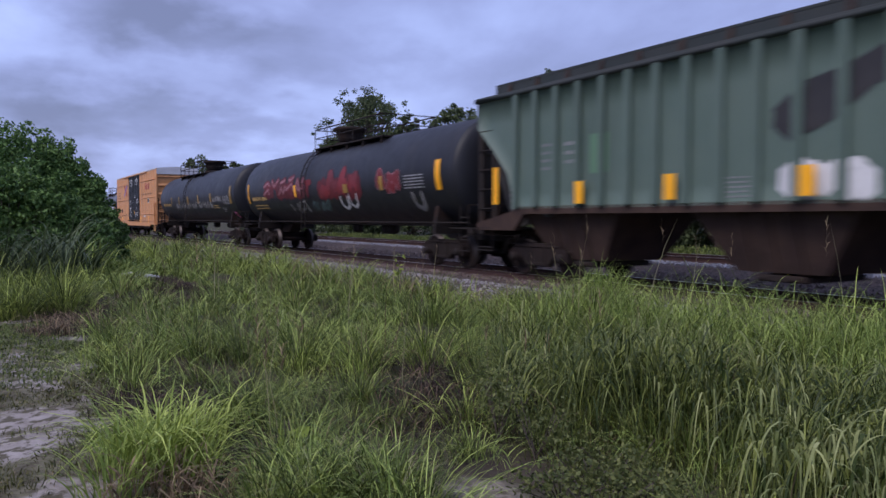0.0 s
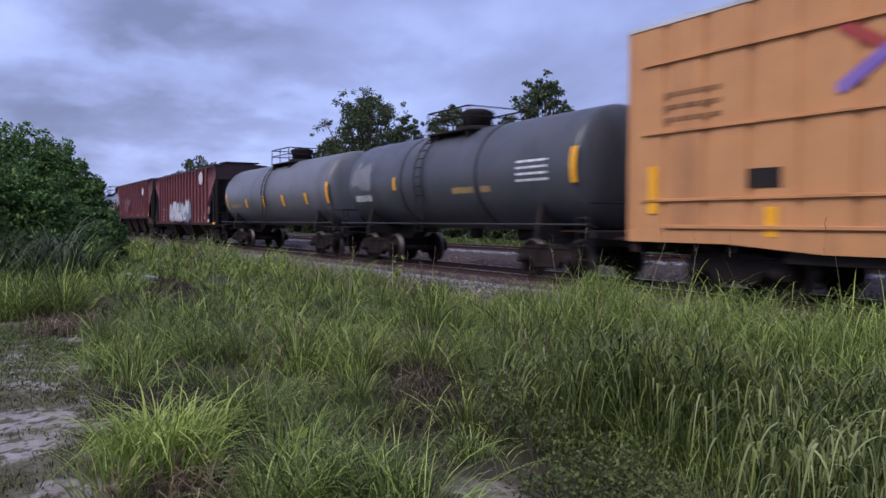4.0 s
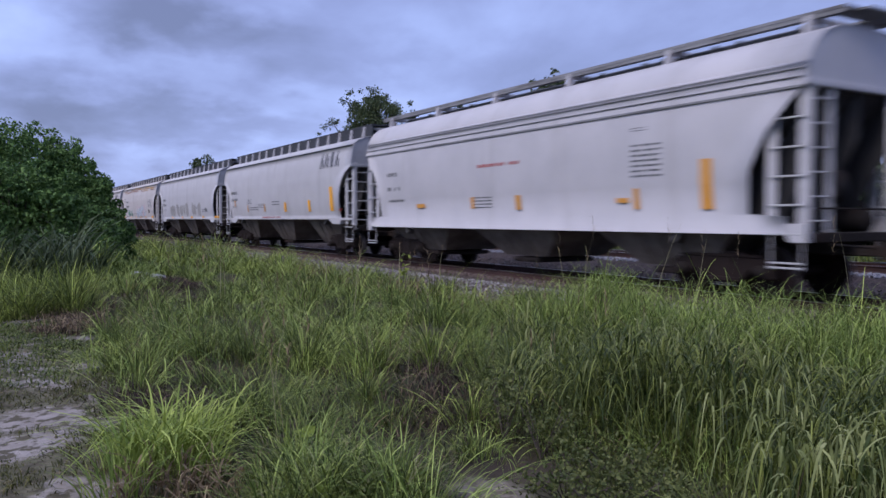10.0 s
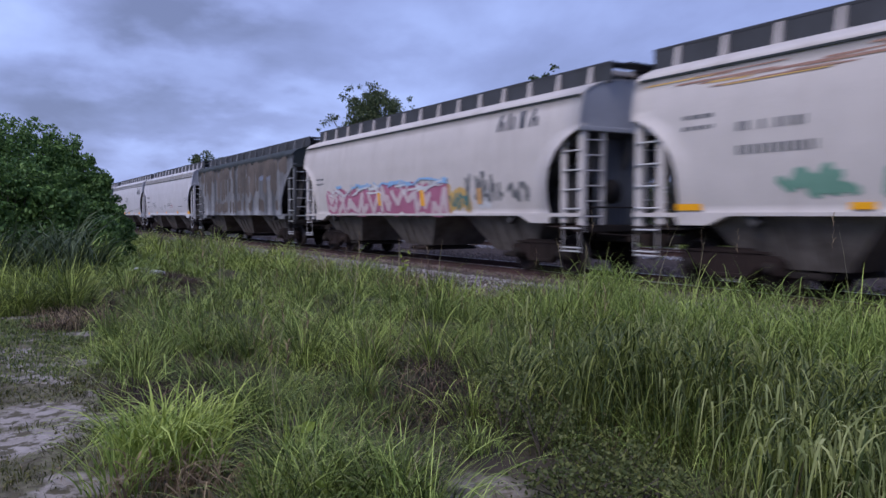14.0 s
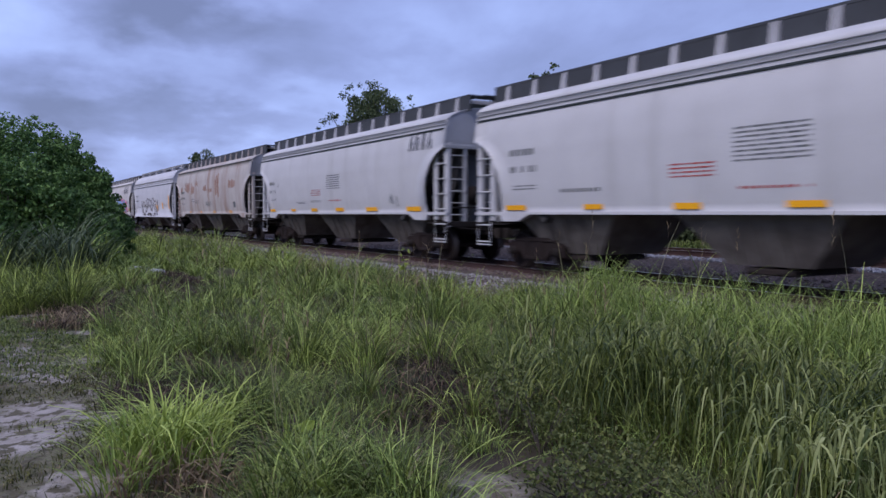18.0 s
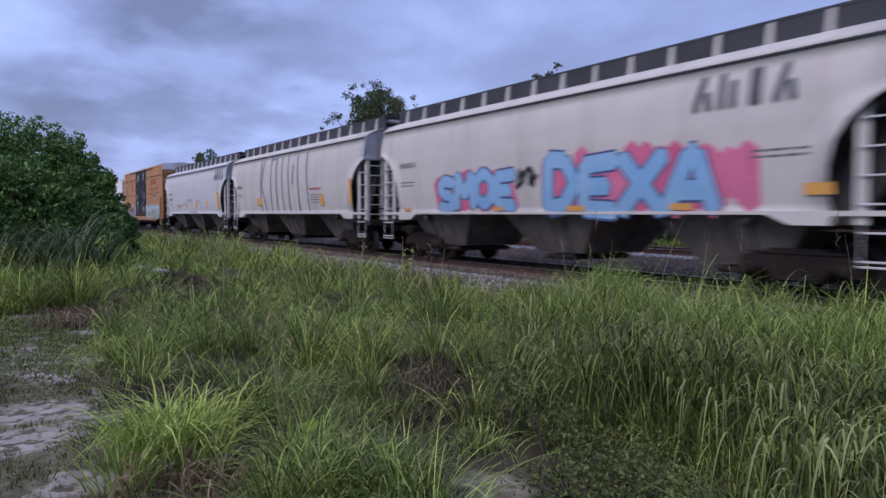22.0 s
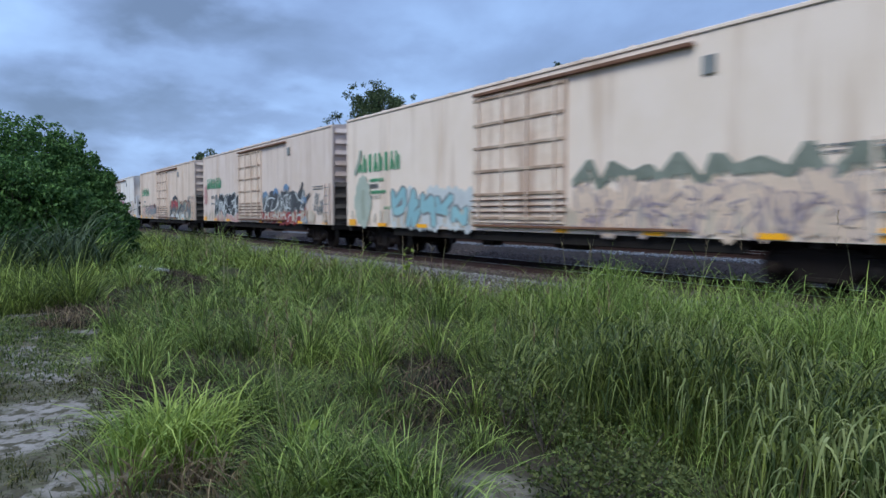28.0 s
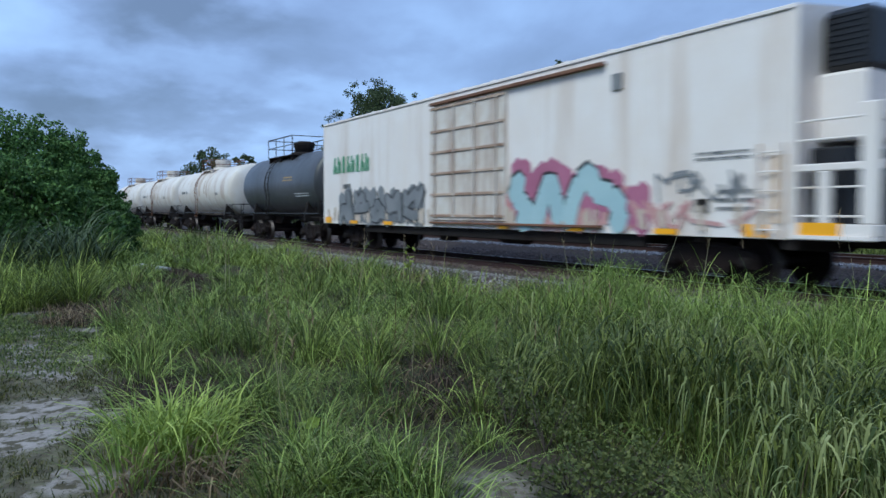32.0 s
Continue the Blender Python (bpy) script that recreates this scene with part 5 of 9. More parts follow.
    part("underframe", shared(("reefer_under", L), lambda: box_underframe(L)), M_DARK, car)
    gear(car, L + (1.0 if unit else 0), 2.6)
    return car, lambda z: w + 0.002

# ------------------------------------------------------------------ ground
def hummock(x, y):
    """Mounds of grass two to three metres across, 0 in the furrows and 1 on their tops."""
    w = np.sin(2.1 * x + 1.0 * y + 0.6) + np.sin(1.2 * x - 2.3 * y + 2.0) + 0.7 * np.sin(0.55 * x + 2.9 * y)
    a = np.exp(-(((x + 8.1) / 1.3) ** 2 + ((y + 9.6) / 1.1) ** 2))      # the great clump beside the path
    washed = np.exp(-(((x + 4.2) / 1.1) ** 2 + ((y + 9.9) / 0.9) ** 2))      # the washed-out hollow
    return np.clip(0.5 + 0.24 * w + 0.6 * a, 0, 1) * (1 - washed)


def ground_z(x, y):
    """Height of the ground: a flat verge by the camera, a shallow ditch, the track bank, level land beyond."""
    y = np.asarray(y, float)
    x = np.asarray(x, float)
    z = np.interp(y, [-60, -14, -11, -8, -6.2, -4.4, -3.2, -2.4, 10.2, 11.5, 14, 60], [-0.3, -0.3, -0.36, -0.5, -0.62, -0.6, -0.52, -0.5, -0.5, -0.3, -0.1, 0.0])
    z = z + 0.26 * (hummock(x, y) - 0.45) * np.interp(y, [-11.2, -10.2, -5.6, -4.4], [0, 1, 1, 0]) * np.interp(x, [-40, -25, 3, 8], [0, 1, 1, 0])
    return z + 0.06 * np.sin(x * 0.9 + 1.3 * y) * np.cos(0.7 * y) * (np.abs(y) > 3)


def bearing_place(d, a):
    """The place d metres from the camera's stand, a degrees to the right of the middle line of sight."""
    a = radians(59.6 - a)
    return EYE[0] - d * math.sin(a), EYE[1] + d * math.cos(a)


SAND_PATCHES = [(*bearing_place(d, a), q) for d, a, q in ((7.5, -27.8, 0.55), (7.0, -24.8, 0.28), (5.2, -24.4, 0.36), (12.2, -24.7, 0.4), (6.5, -29.5, 0.5), (10.0, -24.2, 0.3), (14.8, -28.5, 0.5))]


def ground_material():
    """Dark humus under the grass, pale sand where the path is worn, with ragged borders and trodden grass stains."""
    m = bpy.data.materials.new("sand_and_humus")
    m.use_nodes = True
    n, l = m.node_tree.nodes, m.node_tree.links
    b = n["Principled BSDF"]
    b.inputs["Roughness"].default_value, b.inputs["Specular IOR Level"].default_value = 0.95, 0.2
    tc = n.new("ShaderNodeTexCoord")
    sep = n.new("ShaderNodeSeparateXYZ")
    l.new(tc.outputs["Object"], sep.inputs[0])

    def fbm(scale, detail=6):
        t = n.new("ShaderNodeTexNoise")
        t.inputs["Scale"].default_value, t.inputs["Detail"].default_value, t.inputs["Roughness"].default_value = scale, detail, 0.6
        l.new(tc.outputs["Object"], t.inputs["Vector"])
        return t.outputs["Fac"]

    def calc(op, a, c):
        t = n.new("ShaderNodeMath")
        t.operation = op
        for k, v in enumerate((a, c)):
            if isinstance(v, float):
                t.inputs[k].default_value = v
            else:
                l.new(v, t.inputs[k])
        return t.outputs[0]

    def span(v, lo, hi):
        r = n.new("ShaderNodeMapRange")
        r.inputs["From Min"].default_value, r.inputs["From Max"].default_value = lo, hi
        l.new(v, r.inputs["Value"])
        return r.outputs[0]

    def mix(f, a, c):
        t = n.new("ShaderNodeMix")
        t.data_type = "RGBA"
        l.new(f, t.inputs["Factor"])
        for k, v in (("A", a), ("B", c)):
            if isinstance(v, tuple):
                t.inputs[k].default_value = (*v, 1)
            else:
                l.new(v, t.inputs[k])
        return t.outputs["Result"]

    patch = None
    for px, py, pr in SAND_PATCHES:
        qx, qy = calc("ADD", sep.outputs[0], -px), calc("ADD", sep.outputs[1], -py)
        q = calc("DIVIDE", calc("SQRT", calc("ADD", calc("MULTIPLY", qx, qx), calc("MULTIPLY", qy, qy)), 0.0), pr)
        patch = q if patch is None else calc("MINIMUM", patch, q)
    patch = span(calc("ADD", patch, calc("MULTIPLY", fbm(4.5, 10), 2.2)), 2.1, 1.75)
    wob = calc("MULTIPLY", fbm(0.9), 1.6)
    path = span(calc("ADD", sep.outputs[1], wob), -10.35, -10.75)
    # a small washed-out hollow of sand among the grass
    dx = calc("MULTIPLY", calc("ADD", sep.outputs[0], 4.27), 1.0)
    dy = calc("MULTIPLY", calc("ADD", sep.outputs[1], 9.85), 1.0)
    rad = calc("SQRT", calc("ADD", calc("MULTIPLY", dx, dx), calc("MULTIPLY", dy, dy)), 0.0)
    ex, ey = calc("ADD", sep.outputs[0], 3.05), calc("ADD", sep.outputs[1], 8.8)
    rad2 = calc("SQRT", calc("ADD", calc("MULTIPLY", ex, ex), calc("MULTIPLY", ey, ey)), 0.0)
    rad = calc("MINIMUM", rad, calc("ADD", rad2, 0.25))
    hollow = span(calc("ADD", rad, calc("MULTIPLY", fbm(3.0), 0.6)), 0.68, 0.5)
    sand_here = calc("MAXIMUM", path, hollow)
    humus = mix(span(fbm(2.0), 0.35, 0.7), (0.045, 0.036, 0.028), (0.085, 0.066, 0.05))
    humus = mix(span(fbm(0.35), 0.4, 0.62), humus, (0.06, 0.07, 0.03))
    sand = mix(span(fbm(5.0), 0.3, 0.7), (0.36, 0.325, 0.305), (0.24, 0.21, 0.19))
    trodden = mix(span(fbm(7.0), 0.3, 0.7), (0.19, 0.17, 0.125), (0.11, 0.108, 0.06))
    sand = mix(calc("MAXIMUM", calc("MAXIMUM", patch, hollow), span(fbm(1.5, 12), 0.56, 0.6)), trodden, sand)
    sand = mix(span(fbm(6.0, 12), 0.5, 0.56), sand, (0.1, 0.088, 0.06))
    sand = mix(calc("MULTIPLY", hollow, 0.6), sand, (0.2, 0.165, 0.12))
    col = mix(sand_here, humus, sand)
    l.new(col, b.inputs["Base Color"])
    bp = n.new("ShaderNodeBump")
    bp.inputs["Strength"].default_value, bp.inputs["Distance"].default_value = 0.8, 0.05
    l.new(fbm(9.0, 8), bp.inputs["Height"])
    l.new(bp.outputs[0], b.inputs["Normal"])
    return m


M_GROUND = ground_material()


def ground_mesh():
    xs = np.concatenate([[-2500, -1200, -600, -300, -160], np.concatenate([np.arange(-100, -26, 0.5), np.arange(-26, 6, 0.25), np.arange(6, 40.1, 0.5)]), [60, 120, 300, 700, 1500, 2500]])
    ys = np.concatenate([[-2500, -900, -300, -120, -60, -30], np.arange(-20, 14.01, 0.3), [20, 30, 45, 80, 200, 600, 2500]])
    X, Y = np.meshgrid(xs, ys)
    Z = ground_z(X, Y)
    v = np.stack([X.ravel(), Y.ravel(), Z.ravel()], 1)
    r, c = X.shape
    i, j = np.meshgrid(np.arange(r - 1), np.arange(c - 1), indexing="ij")
    a = (i * c + j).ravel()
    f = np.stack([a, a + 1, a + c + 1, a + c], 1)
    me = bpy.data.meshes.new("ground")
    me.from_pydata(v.tolist(), [], f.tolist())
    me.polygons.foreach_set("use_smooth", [True] * len(f))
    me.materials.append(M_GROUND)
    return me


ground = tagged(new("ground", ground_mesh()), "sandy earth verge with bare pale patches between weeds", "ground", kind="structure")

# ------------------------------------------------------------------ track
SECOND_Y, SECOND_Z = 7.0, 0.24


def bed(name, yc, zc, x0, x1):
    b = Build()
    prof = [(-3.3, -0.62), (-2.2, -0.21), (-1.4, -0.19), (1.4, -0.19), (2.2, -0.21), (3.3, -0.62)]
    xs = np.linspace(x0, x1, 60)
    b.sheet([[(x, yc + y, zc + z) for x in xs] for y, z in prof], (0, 0, -0.4), smooth=False)
    me = b.mesh(name)
    me.materials.append(M_BALLAST)
    return tagged(new(name, me), "bed of crushed grey ballast under the rails", "ballast", kind="structure")


bed("ballast_bed", 0, 0, -800, 700)
bed("ballast_bed", SECOND_Y, SECOND_Z, -800, 700)


def rail_mesh(x0, x1):
    b = Build()
    web = [(-0.07, -0.172), (-0.07, -0.155), (-0.012, -0.135), (-0.012, -0.045), (-0.036, -0.03), (-0.036, -0.006), (0.036, -0.006), (0.036, -0.03), (0.012, -0.045), (0.012, -0.135), (0.07, -0.155), (0.07, -0.172)]
    b.prism(web, x0, x1, "yz")
    b.slot = 1
    b.box(x0, x1, -0.034, 0.034, -0.0065, 0.0, 0.002)
    me = b.mesh("rail")
    me.materials.append(M_RAIL)
    me.materials.append(M_RAILTOP)
    return me


RAIL = rail_mesh(-800, 700)
for yc, zc in ((0, 0), (SECOND_Y, SECOND_Z)):
    for s in (-1, 1):
        r = tagged(new("rail", RAIL), "rusty steel rail with a worn bright head", "rail", group="rails", kind="structure")
        r.location = (0, yc + s * 0.7525, zc)

TIE = Build().box(-0.115, 0.115, -1.3, 1.3, -0.33, -0.165, 0.015).mesh("tie")
TIE.materials.append(M_TIE)


def ties(yc, zc, x0, x1, name):
    rnd = random.Random(5)
    root = tagged(new(name), "row of weathered timber ties bedded in ballast", "railway ties", kind="structure")
    x = x0
    while x < x1:
        o = new("tie", TIE)
        o.parent = root
        o.location = (x, yc + rnd.uniform(-0.05, 0.05), zc + rnd.uniform(-0.012, 0.008))
        o.rotation_euler.z = rnd.uniform(-0.02, 0.02)
        x += 0.53


ties(0, 0, -80, 12, "track_ties")
ties(SECOND_Y, SECOND_Z, -60, 12, "siding_ties")


def far_ties():
    b = Build()
    for yc, zc, xa, xb in ((0, 0, -300, -80.3), (0, 0, 12, 120), (SECOND_Y, SECOND_Z, -300, -60.3), (SECOND_Y, SECOND_Z, 12, 120)):
        for x in np.arange(xa, xb, 0.53):
            b.box(x - 0.115, x + 0.115, yc - 1.3, yc + 1.3, zc - 0.3, zc - 0.165)
    me = b.mesh("far_ties")
    me.materials.append(M_TIE)
    return tagged(new("far_ties", me), "distant timber ties of both tracks", "railway ties", kind="stuff")


far_ties()


def stones(seed, n, pick, mat):
    """Loose ballast: lumps scattered over the beds and shoulders."""
    rng = np.random.default_rng(seed)
    x = -62 * rng.random(n) ** 1.5 + 9
    near = np.full(n, pick < 2)
    off = {0: -3.3 + 1.5 * rng.random(n), 1: -1.3 + 5.6 * rng.random(n), 2: -2.15 + 1.1 * rng.random(n)}[pick]
    y = np.where(near, off, SECOND_Y + off)
    zc = np.where(near, 0, SECOND_Z)
    z = zc + np.interp(off, [-3.6, -3.4, -2.2, -1.4, 2, 3.2, 3.6, 4.3], [-0.66, -0.64, -0.21, -0.19, -0.19, -0.56, -0.42, -0.15])
    ridge = ~near & (off < -1.6)
    z = z + np.where(ridge, 0.06 * rng.random(n), 0)
    size = (0.018, 0.04, 0.03)[pick] + (0.022, 0.03, 0.03)[pick] * rng.random(n)
    base = np.array([[1, 0, -.3], [-.3, .9, -.2], [-.8, -.6, -.2], [0, 0, .8], [.5, -.8, .3], [-.5, .5, .6]])
    rot = rng.random(n) * 6.28
    c, s = np.cos(rot)[:, None], np.sin(rot)[:, None]
    jit = base[None] * (0.75 + 0.5 * rng.random((n, 6, 1)))
    px = jit[..., 0] * c - jit[..., 1] * s
    py = jit[..., 0] * s + jit[..., 1] * c
    v = np.stack([px * size[:, None] + x[:, None], py * size[:, None] + y[:, None], jit[..., 2] * size[:, None] + z[:, None] + 0.01], 2).reshape(-1, 3)
    tri = np.array([[3, 4, 0], [3, 0, 5], [0, 1, 5], [3, 5, 2], [3, 2, 4], [5, 1, 2], [0, 4, 2], [0, 2, 1]])
    f = (tri[None] + 6 * np.arange(n)[:, None, None]).reshape(-1, 3)
    me = bpy.data.meshes.new("ballast_stones")
    me.from_pydata(v.tolist(), [], f.tolist())
    me.materials.append(mat)
    tagged(new("ballast_stones", me), "loose crushed ballast stones along the tracks", "stones", kind="stuff")


stones(4, 17000, 0, M_STONE2)
stones(5, 24000, 1, M_STONE3)
stones(6, 6000, 2, M_STONE)

# ------------------------------------------------------------------ plants
def foliage(name, dark, light, rough=0.6):
    return material(name, dark, light, rough, island=True, bump=0.0, leaf=True, spec=0.32)


M_BLADE = foliage("grass_blade_green", (0.155, 0.23, 0.046), (0.52, 0.62, 0.17))
M_DEEP = foliage("deep_green_grass_blade", (0.095, 0.15, 0.027), (0.43, 0.53, 0.135))
M_SHADEBLADE = foliage("shade_dark_grass_blade", (0.038, 0.062, 0.012), (0.24, 0.285, 0.066))
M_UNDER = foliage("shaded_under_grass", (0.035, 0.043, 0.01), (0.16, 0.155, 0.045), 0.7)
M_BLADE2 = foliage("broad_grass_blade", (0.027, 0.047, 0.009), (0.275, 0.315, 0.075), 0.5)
M_BLADE3 = foliage("fresh_grass_blade", (0.19, 0.26, 0.042), (0.55, 0.64, 0.16))
M_PALE = foliage("pale_grass_blade", (0.2, 0.235, 0.085), (0.4, 0.425, 0.165), 0.45)
M_STRAW = foliage("dry_straw_blade", (0.13, 0.09, 0.055), (0.42, 0.32, 0.19), 0.75)
M_DEAD = foliage("dead_brown_blade", (0.09, 0.062, 0.045), (0.3, 0.21, 0.14), 0.8)
M_DARKDEAD = foliage("dark_brown_blade", (0.03, 0.022, 0.02), (0.12, 0.085, 0.065), 0.85)
M_STALK = foliage("seed_stalk", (0.3, 0.27, 0.15), (0.4, 0.36, 0.22), 0.7)
M_WEED = foliage("weed_leaf", (0.055, 0.075, 0.02), (0.192, 0.210, 0.066))
M_VINE = foliage("yellow_green_vine_leaf", (0.22, 0.29, 0.04), (0.3, 0.36, 0.07))
M_LEAF = foliage("dark_tree_leaf", (0.04, 0.062, 0.026), (0.14, 0.175, 0.072))
M_LEAF2 = foliage("bush_leaf", (0.04, 0.092, 0.022), (0.2, 0.33, 0.09))
M_REED = foliage("grey_green_reed", (0.035, 0.058, 0.026), (0.15, 0.19, 0.095))
M_BARK = material("tree_bark", (0.1, 0.08, 0.065), (0.07, 0.06, 0.05), 0.95, grain=0.2, bump=0.6, bump_scale=15)


def blades(name, base, height, width, lean, yaw, mat, droop=0.45, segs=4, seed=0, arch=False):
    """Grass: each blade a tapering strip that bends over. base: N x 3; the rest N long."""
    rng = np.random.default_rng(seed)
    n = len(base)
    ts = np.linspace(0, 1, segs + 1)
    d = np.stack([np.cos(yaw), np.sin(yaw)], 1)
    tw = yaw + np.pi / 2 + rng.normal(0, 0.5, n)
    side = np.stack([np.cos(tw), np.sin(tw), np.zeros(n)], 1)
    dr = droop * (0.4 + 1.2 * rng.random(n))
    verts = []
    for k, t in enumerate(ts):
        p = base.copy()
        if arch:        # rises, bends over and hangs
            p[:, :2] += d * (height * lean * (0.2 * t + 1.05 * t ** 1.6 - 0.25 * t ** 3))[:, None]
            p[:, 2] += height * (1.15 * t - 1.9 * dr * t ** 2.4)
        else:
            p[:, :2] += d * (height * lean * (0.12 * t + 0.88 * t ** 2.2))[:, None]
            p[:, 2] += height * (t - dr * t ** 3.2)
        w = width * (0.6 + 0.4 * min(1, t * 3)) * (1 - t) ** 0.5 / 2
        if k < segs:
            verts += [p - side * w[:, None], p + side * w[:, None]]
        else:
            verts.append(p)
    v = np.stack(verts, 1)
    m = v.shape[1]
    o = (np.arange(n) * m)[:, None]
    quads = [np.concatenate([o + 2 * k, o + 2 * k + 1, o + 2 * k + 3, o + 2 * k + 2], 1) for k in range(segs - 1)]
    tris = np.concatenate([o + 2 * (segs - 1), o + 2 * (segs - 1) + 1, o + 2 * segs], 1)
    me = bpy.data.meshes.new(name)
    me.from_pydata(v.reshape(-1, 3).tolist(), [], np.concatenate(quads).tolist() + tris.tolist())
    me.materials.append(mat)
    return me


def at_bearing(d, a):
    """The place d metres from the camera's stand, a degrees to the right of the middle line of sight."""
    a = np.radians(59.6 - np.asarray(a, float))
    return np.stack([EYE[0] - d * np.sin(a), EYE[1] + d * np.cos(a)], -1)


def lump(x, y):
    """A slow field in 0..1 that sets where the grass stands high."""
    return np.clip(0.5 + 0.27 * np.sin(0.83 * x + 0.4 * y + 1.0) + 0.27 * np.sin(1.37 * y - 0.61 * x + 2.2), 0, 1)


def on_path(x, y):
    return (y < -11.35 + 0.22 * np.sin(x * 0.8) + 0.12 * np.sin(2.3 * x)) & (x < -2.0) & (x > -17.5)


def bare(x, y):
    """Hollows where the soil shows."""
    hollow = np.hypot(x + 4.27, y + 9.85) < 0.5
    front = np.hypot(x + 3.75, y + 10.2) < 0.4
    litter = np.hypot(x + 3.1, y + 8.85) < 0.4
    d, a = np.hypot(x - EYE[0], y - EYE[1]), 59.6 - np.degrees(np.arctan2(-x, y - EYE[1]))
    front |= (d < 5.0) & (a > -2.2) & (a < 7.6)
    litter |= (d < 5.75) & (a > 8) & (a < 21.5)
    dip = (d > 17.3) & (d < 22.8) & (a > -20.8 + 0.5 * np.sin(3 * x)) & (a < -16.6)
    gap = (d > 5.2) & (d < 11.2) & (a > -1.6 + 0.8 * np.sin(2.3 * d)) & (a < 2.2 + 0.7 * np.sin(1.7 * d))
    gap |= (d > 6.7) & (d < 8.2) & (a > -23) & (a < -14.5 + 1.5 * np.sin(4 * d))
    gap |= (d < 5.3) & (a > -24) & (a < -17)
    low = (d < 6.1) & (a > 3) & (a < 20.5)
    gap |= low | (np.sin(2.6 * x + 1.1 * y + 0.5) * np.sin(2.1 * y - 1.4 * x + 1.1) > 0.66)
    return hollow | front | litter | dip | gap


def verge_height(x, y):
    """How tall the grass may stand: high by the near bank, lower where the stone shoulder shows."""
    crest = np.interp(x, [-60, -45, -40, -26, -22, -17, -12.6, -10.9, -9.8, 5], [1.7, 1.6, 1.5, 1.24, 1.1, 1.02, 1.0, 1.12, 1.5, 1.5])
    middle = (0.5 + 0.62 * hummock(x, y)) * (0.85 + 0.3 * lump(x, y))
    return np.where(y > -5.6, crest, middle)


def grass(name, mat, spots, per, h, label, seed, spread=0.16, width=0.014, droop=0.3, lean=(0.15, 0.75), wind=0.0, widen=True, segs=4, stem=0.0):
    rng = np.random.default_rng(seed)
    c = np.asarray(spots)
    hh = (h[0] + (h[1] - h[0]) * rng.random(len(c)))
    base = np.repeat(c, per, 0)
    hb = np.repeat(hh, per) * (0.4 + 0.65 * rng.random(len(base)))
    yaw = rng.random(len(base)) * 2 * np.pi
    r = spread * np.sqrt(rng.random(len(base)))
    xy = base[:, :2] + np.stack([np.cos(yaw), np.sin(yaw)], 1) * r[:, None]
    z = ground_z(xy[:, 0], xy[:, 1]) - 0.02
    if stem:        # leaves that leave a stem above the ground
        z = z + np.repeat(hh, per) * stem * rng.random(len(base)) ** 0.55
        hb = np.repeat(hh, per) * (0.32 + 0.26 * rng.random(len(base)))
    dist = np.hypot(xy[:, 0] - EYE[0], xy[:, 1] - EYE[1])
    wd = width * (0.55 + 0.9 * rng.random(len(base))) * (np.clip(dist / 8, 0.85, 3.5) if widen else 1)
    me = blades(name, np.column_stack([xy, z]), hb, wd, lean[0] + (lean[1] - lean[0]) * rng.random(len(base)), yaw + rng.normal(0, 0.5, len(base)) + wind, mat, droop, segs, seed, stem > 0)
    return tagged(new(name, me), label, "grass", kind="stuff")


def spots(seed, n, d0, d1, a0, a1, power=1.0, rule=None):
    rng = np.random.default_rng(seed)
    d = d0 * (d1 / d0) ** (rng.random(n) ** power)
    p = at_bearing(d, a0 + (a1 - a0) * rng.random(n))
    x, y = p[:, 0], p[:, 1]
    ok = ~on_path(x, y) & ~bare(x, y) & (y < -2.45 - 0.5 * rng.random(n))
    if rule is not None:
        ok &= rule(x, y, rng)
    return p[ok]


def tussocks(name, mat, sp, per, lo, hi, label, seed, width=0.0088, radius=0.2, droop=0.55, lean=(0.35, 1.0)):
    """Low mounds of fine blades that spread from the middle of each tuft and bend outwards."""
    rng = np.random.default_rng(seed)
    c = np.repeat(sp, per, 0)
    size = np.repeat(0.65 + 0.7 * rng.random(len(sp)), per)
    close = np.hypot(c[:, 0] - EYE[0], c[:, 1] - EYE[1]) < 8.5
    yaw = rng.random(len(c)) * 2 * np.pi
    q = np.sqrt(rng.random(len(c)))
    xy = c + np.stack([np.cos(yaw), np.sin(yaw)], 1) * (q * radius * size * np.where(close, 0.62, 1))[:, None]
    h = verge_height(c[:, 0], c[:, 1]) * (lo + (hi - lo) * rng.random(len(c))) * size * (1.05 - 0.35 * q)
    dist = np.hypot(xy[:, 0] - EYE[0], xy[:, 1] - EYE[1])
    wd = width * (0.5 + rng.random(len(c))) * np.clip(dist / 7, 0.9, 3.5)
    z = ground_z(xy[:, 0], xy[:, 1]) - 0.02
    ln = (lean[0] + (lean[1] - lean[0]) * (0.3 * rng.random(len(c)) + 0.7 * q))
    me = blades(name, np.column_stack([xy, z]), h, wd, ln, yaw + rng.normal(0, 0.6, len(c)), mat, droop, 5, seed, True)
    return tagged(new(name, me), label, "grass", kind="stuff")


def apart(p, gap, seed):
    """Thins out points until none stands closer to another than its gap."""
    kept = []
    for i in np.random.default_rng(seed).permutation(len(p)):
        if not kept or np.min(np.hypot(p[kept, 0] - p[i, 0], p[kept, 1] - p[i, 1])) > gap[i]:
            kept.append(i)
    return p[kept]


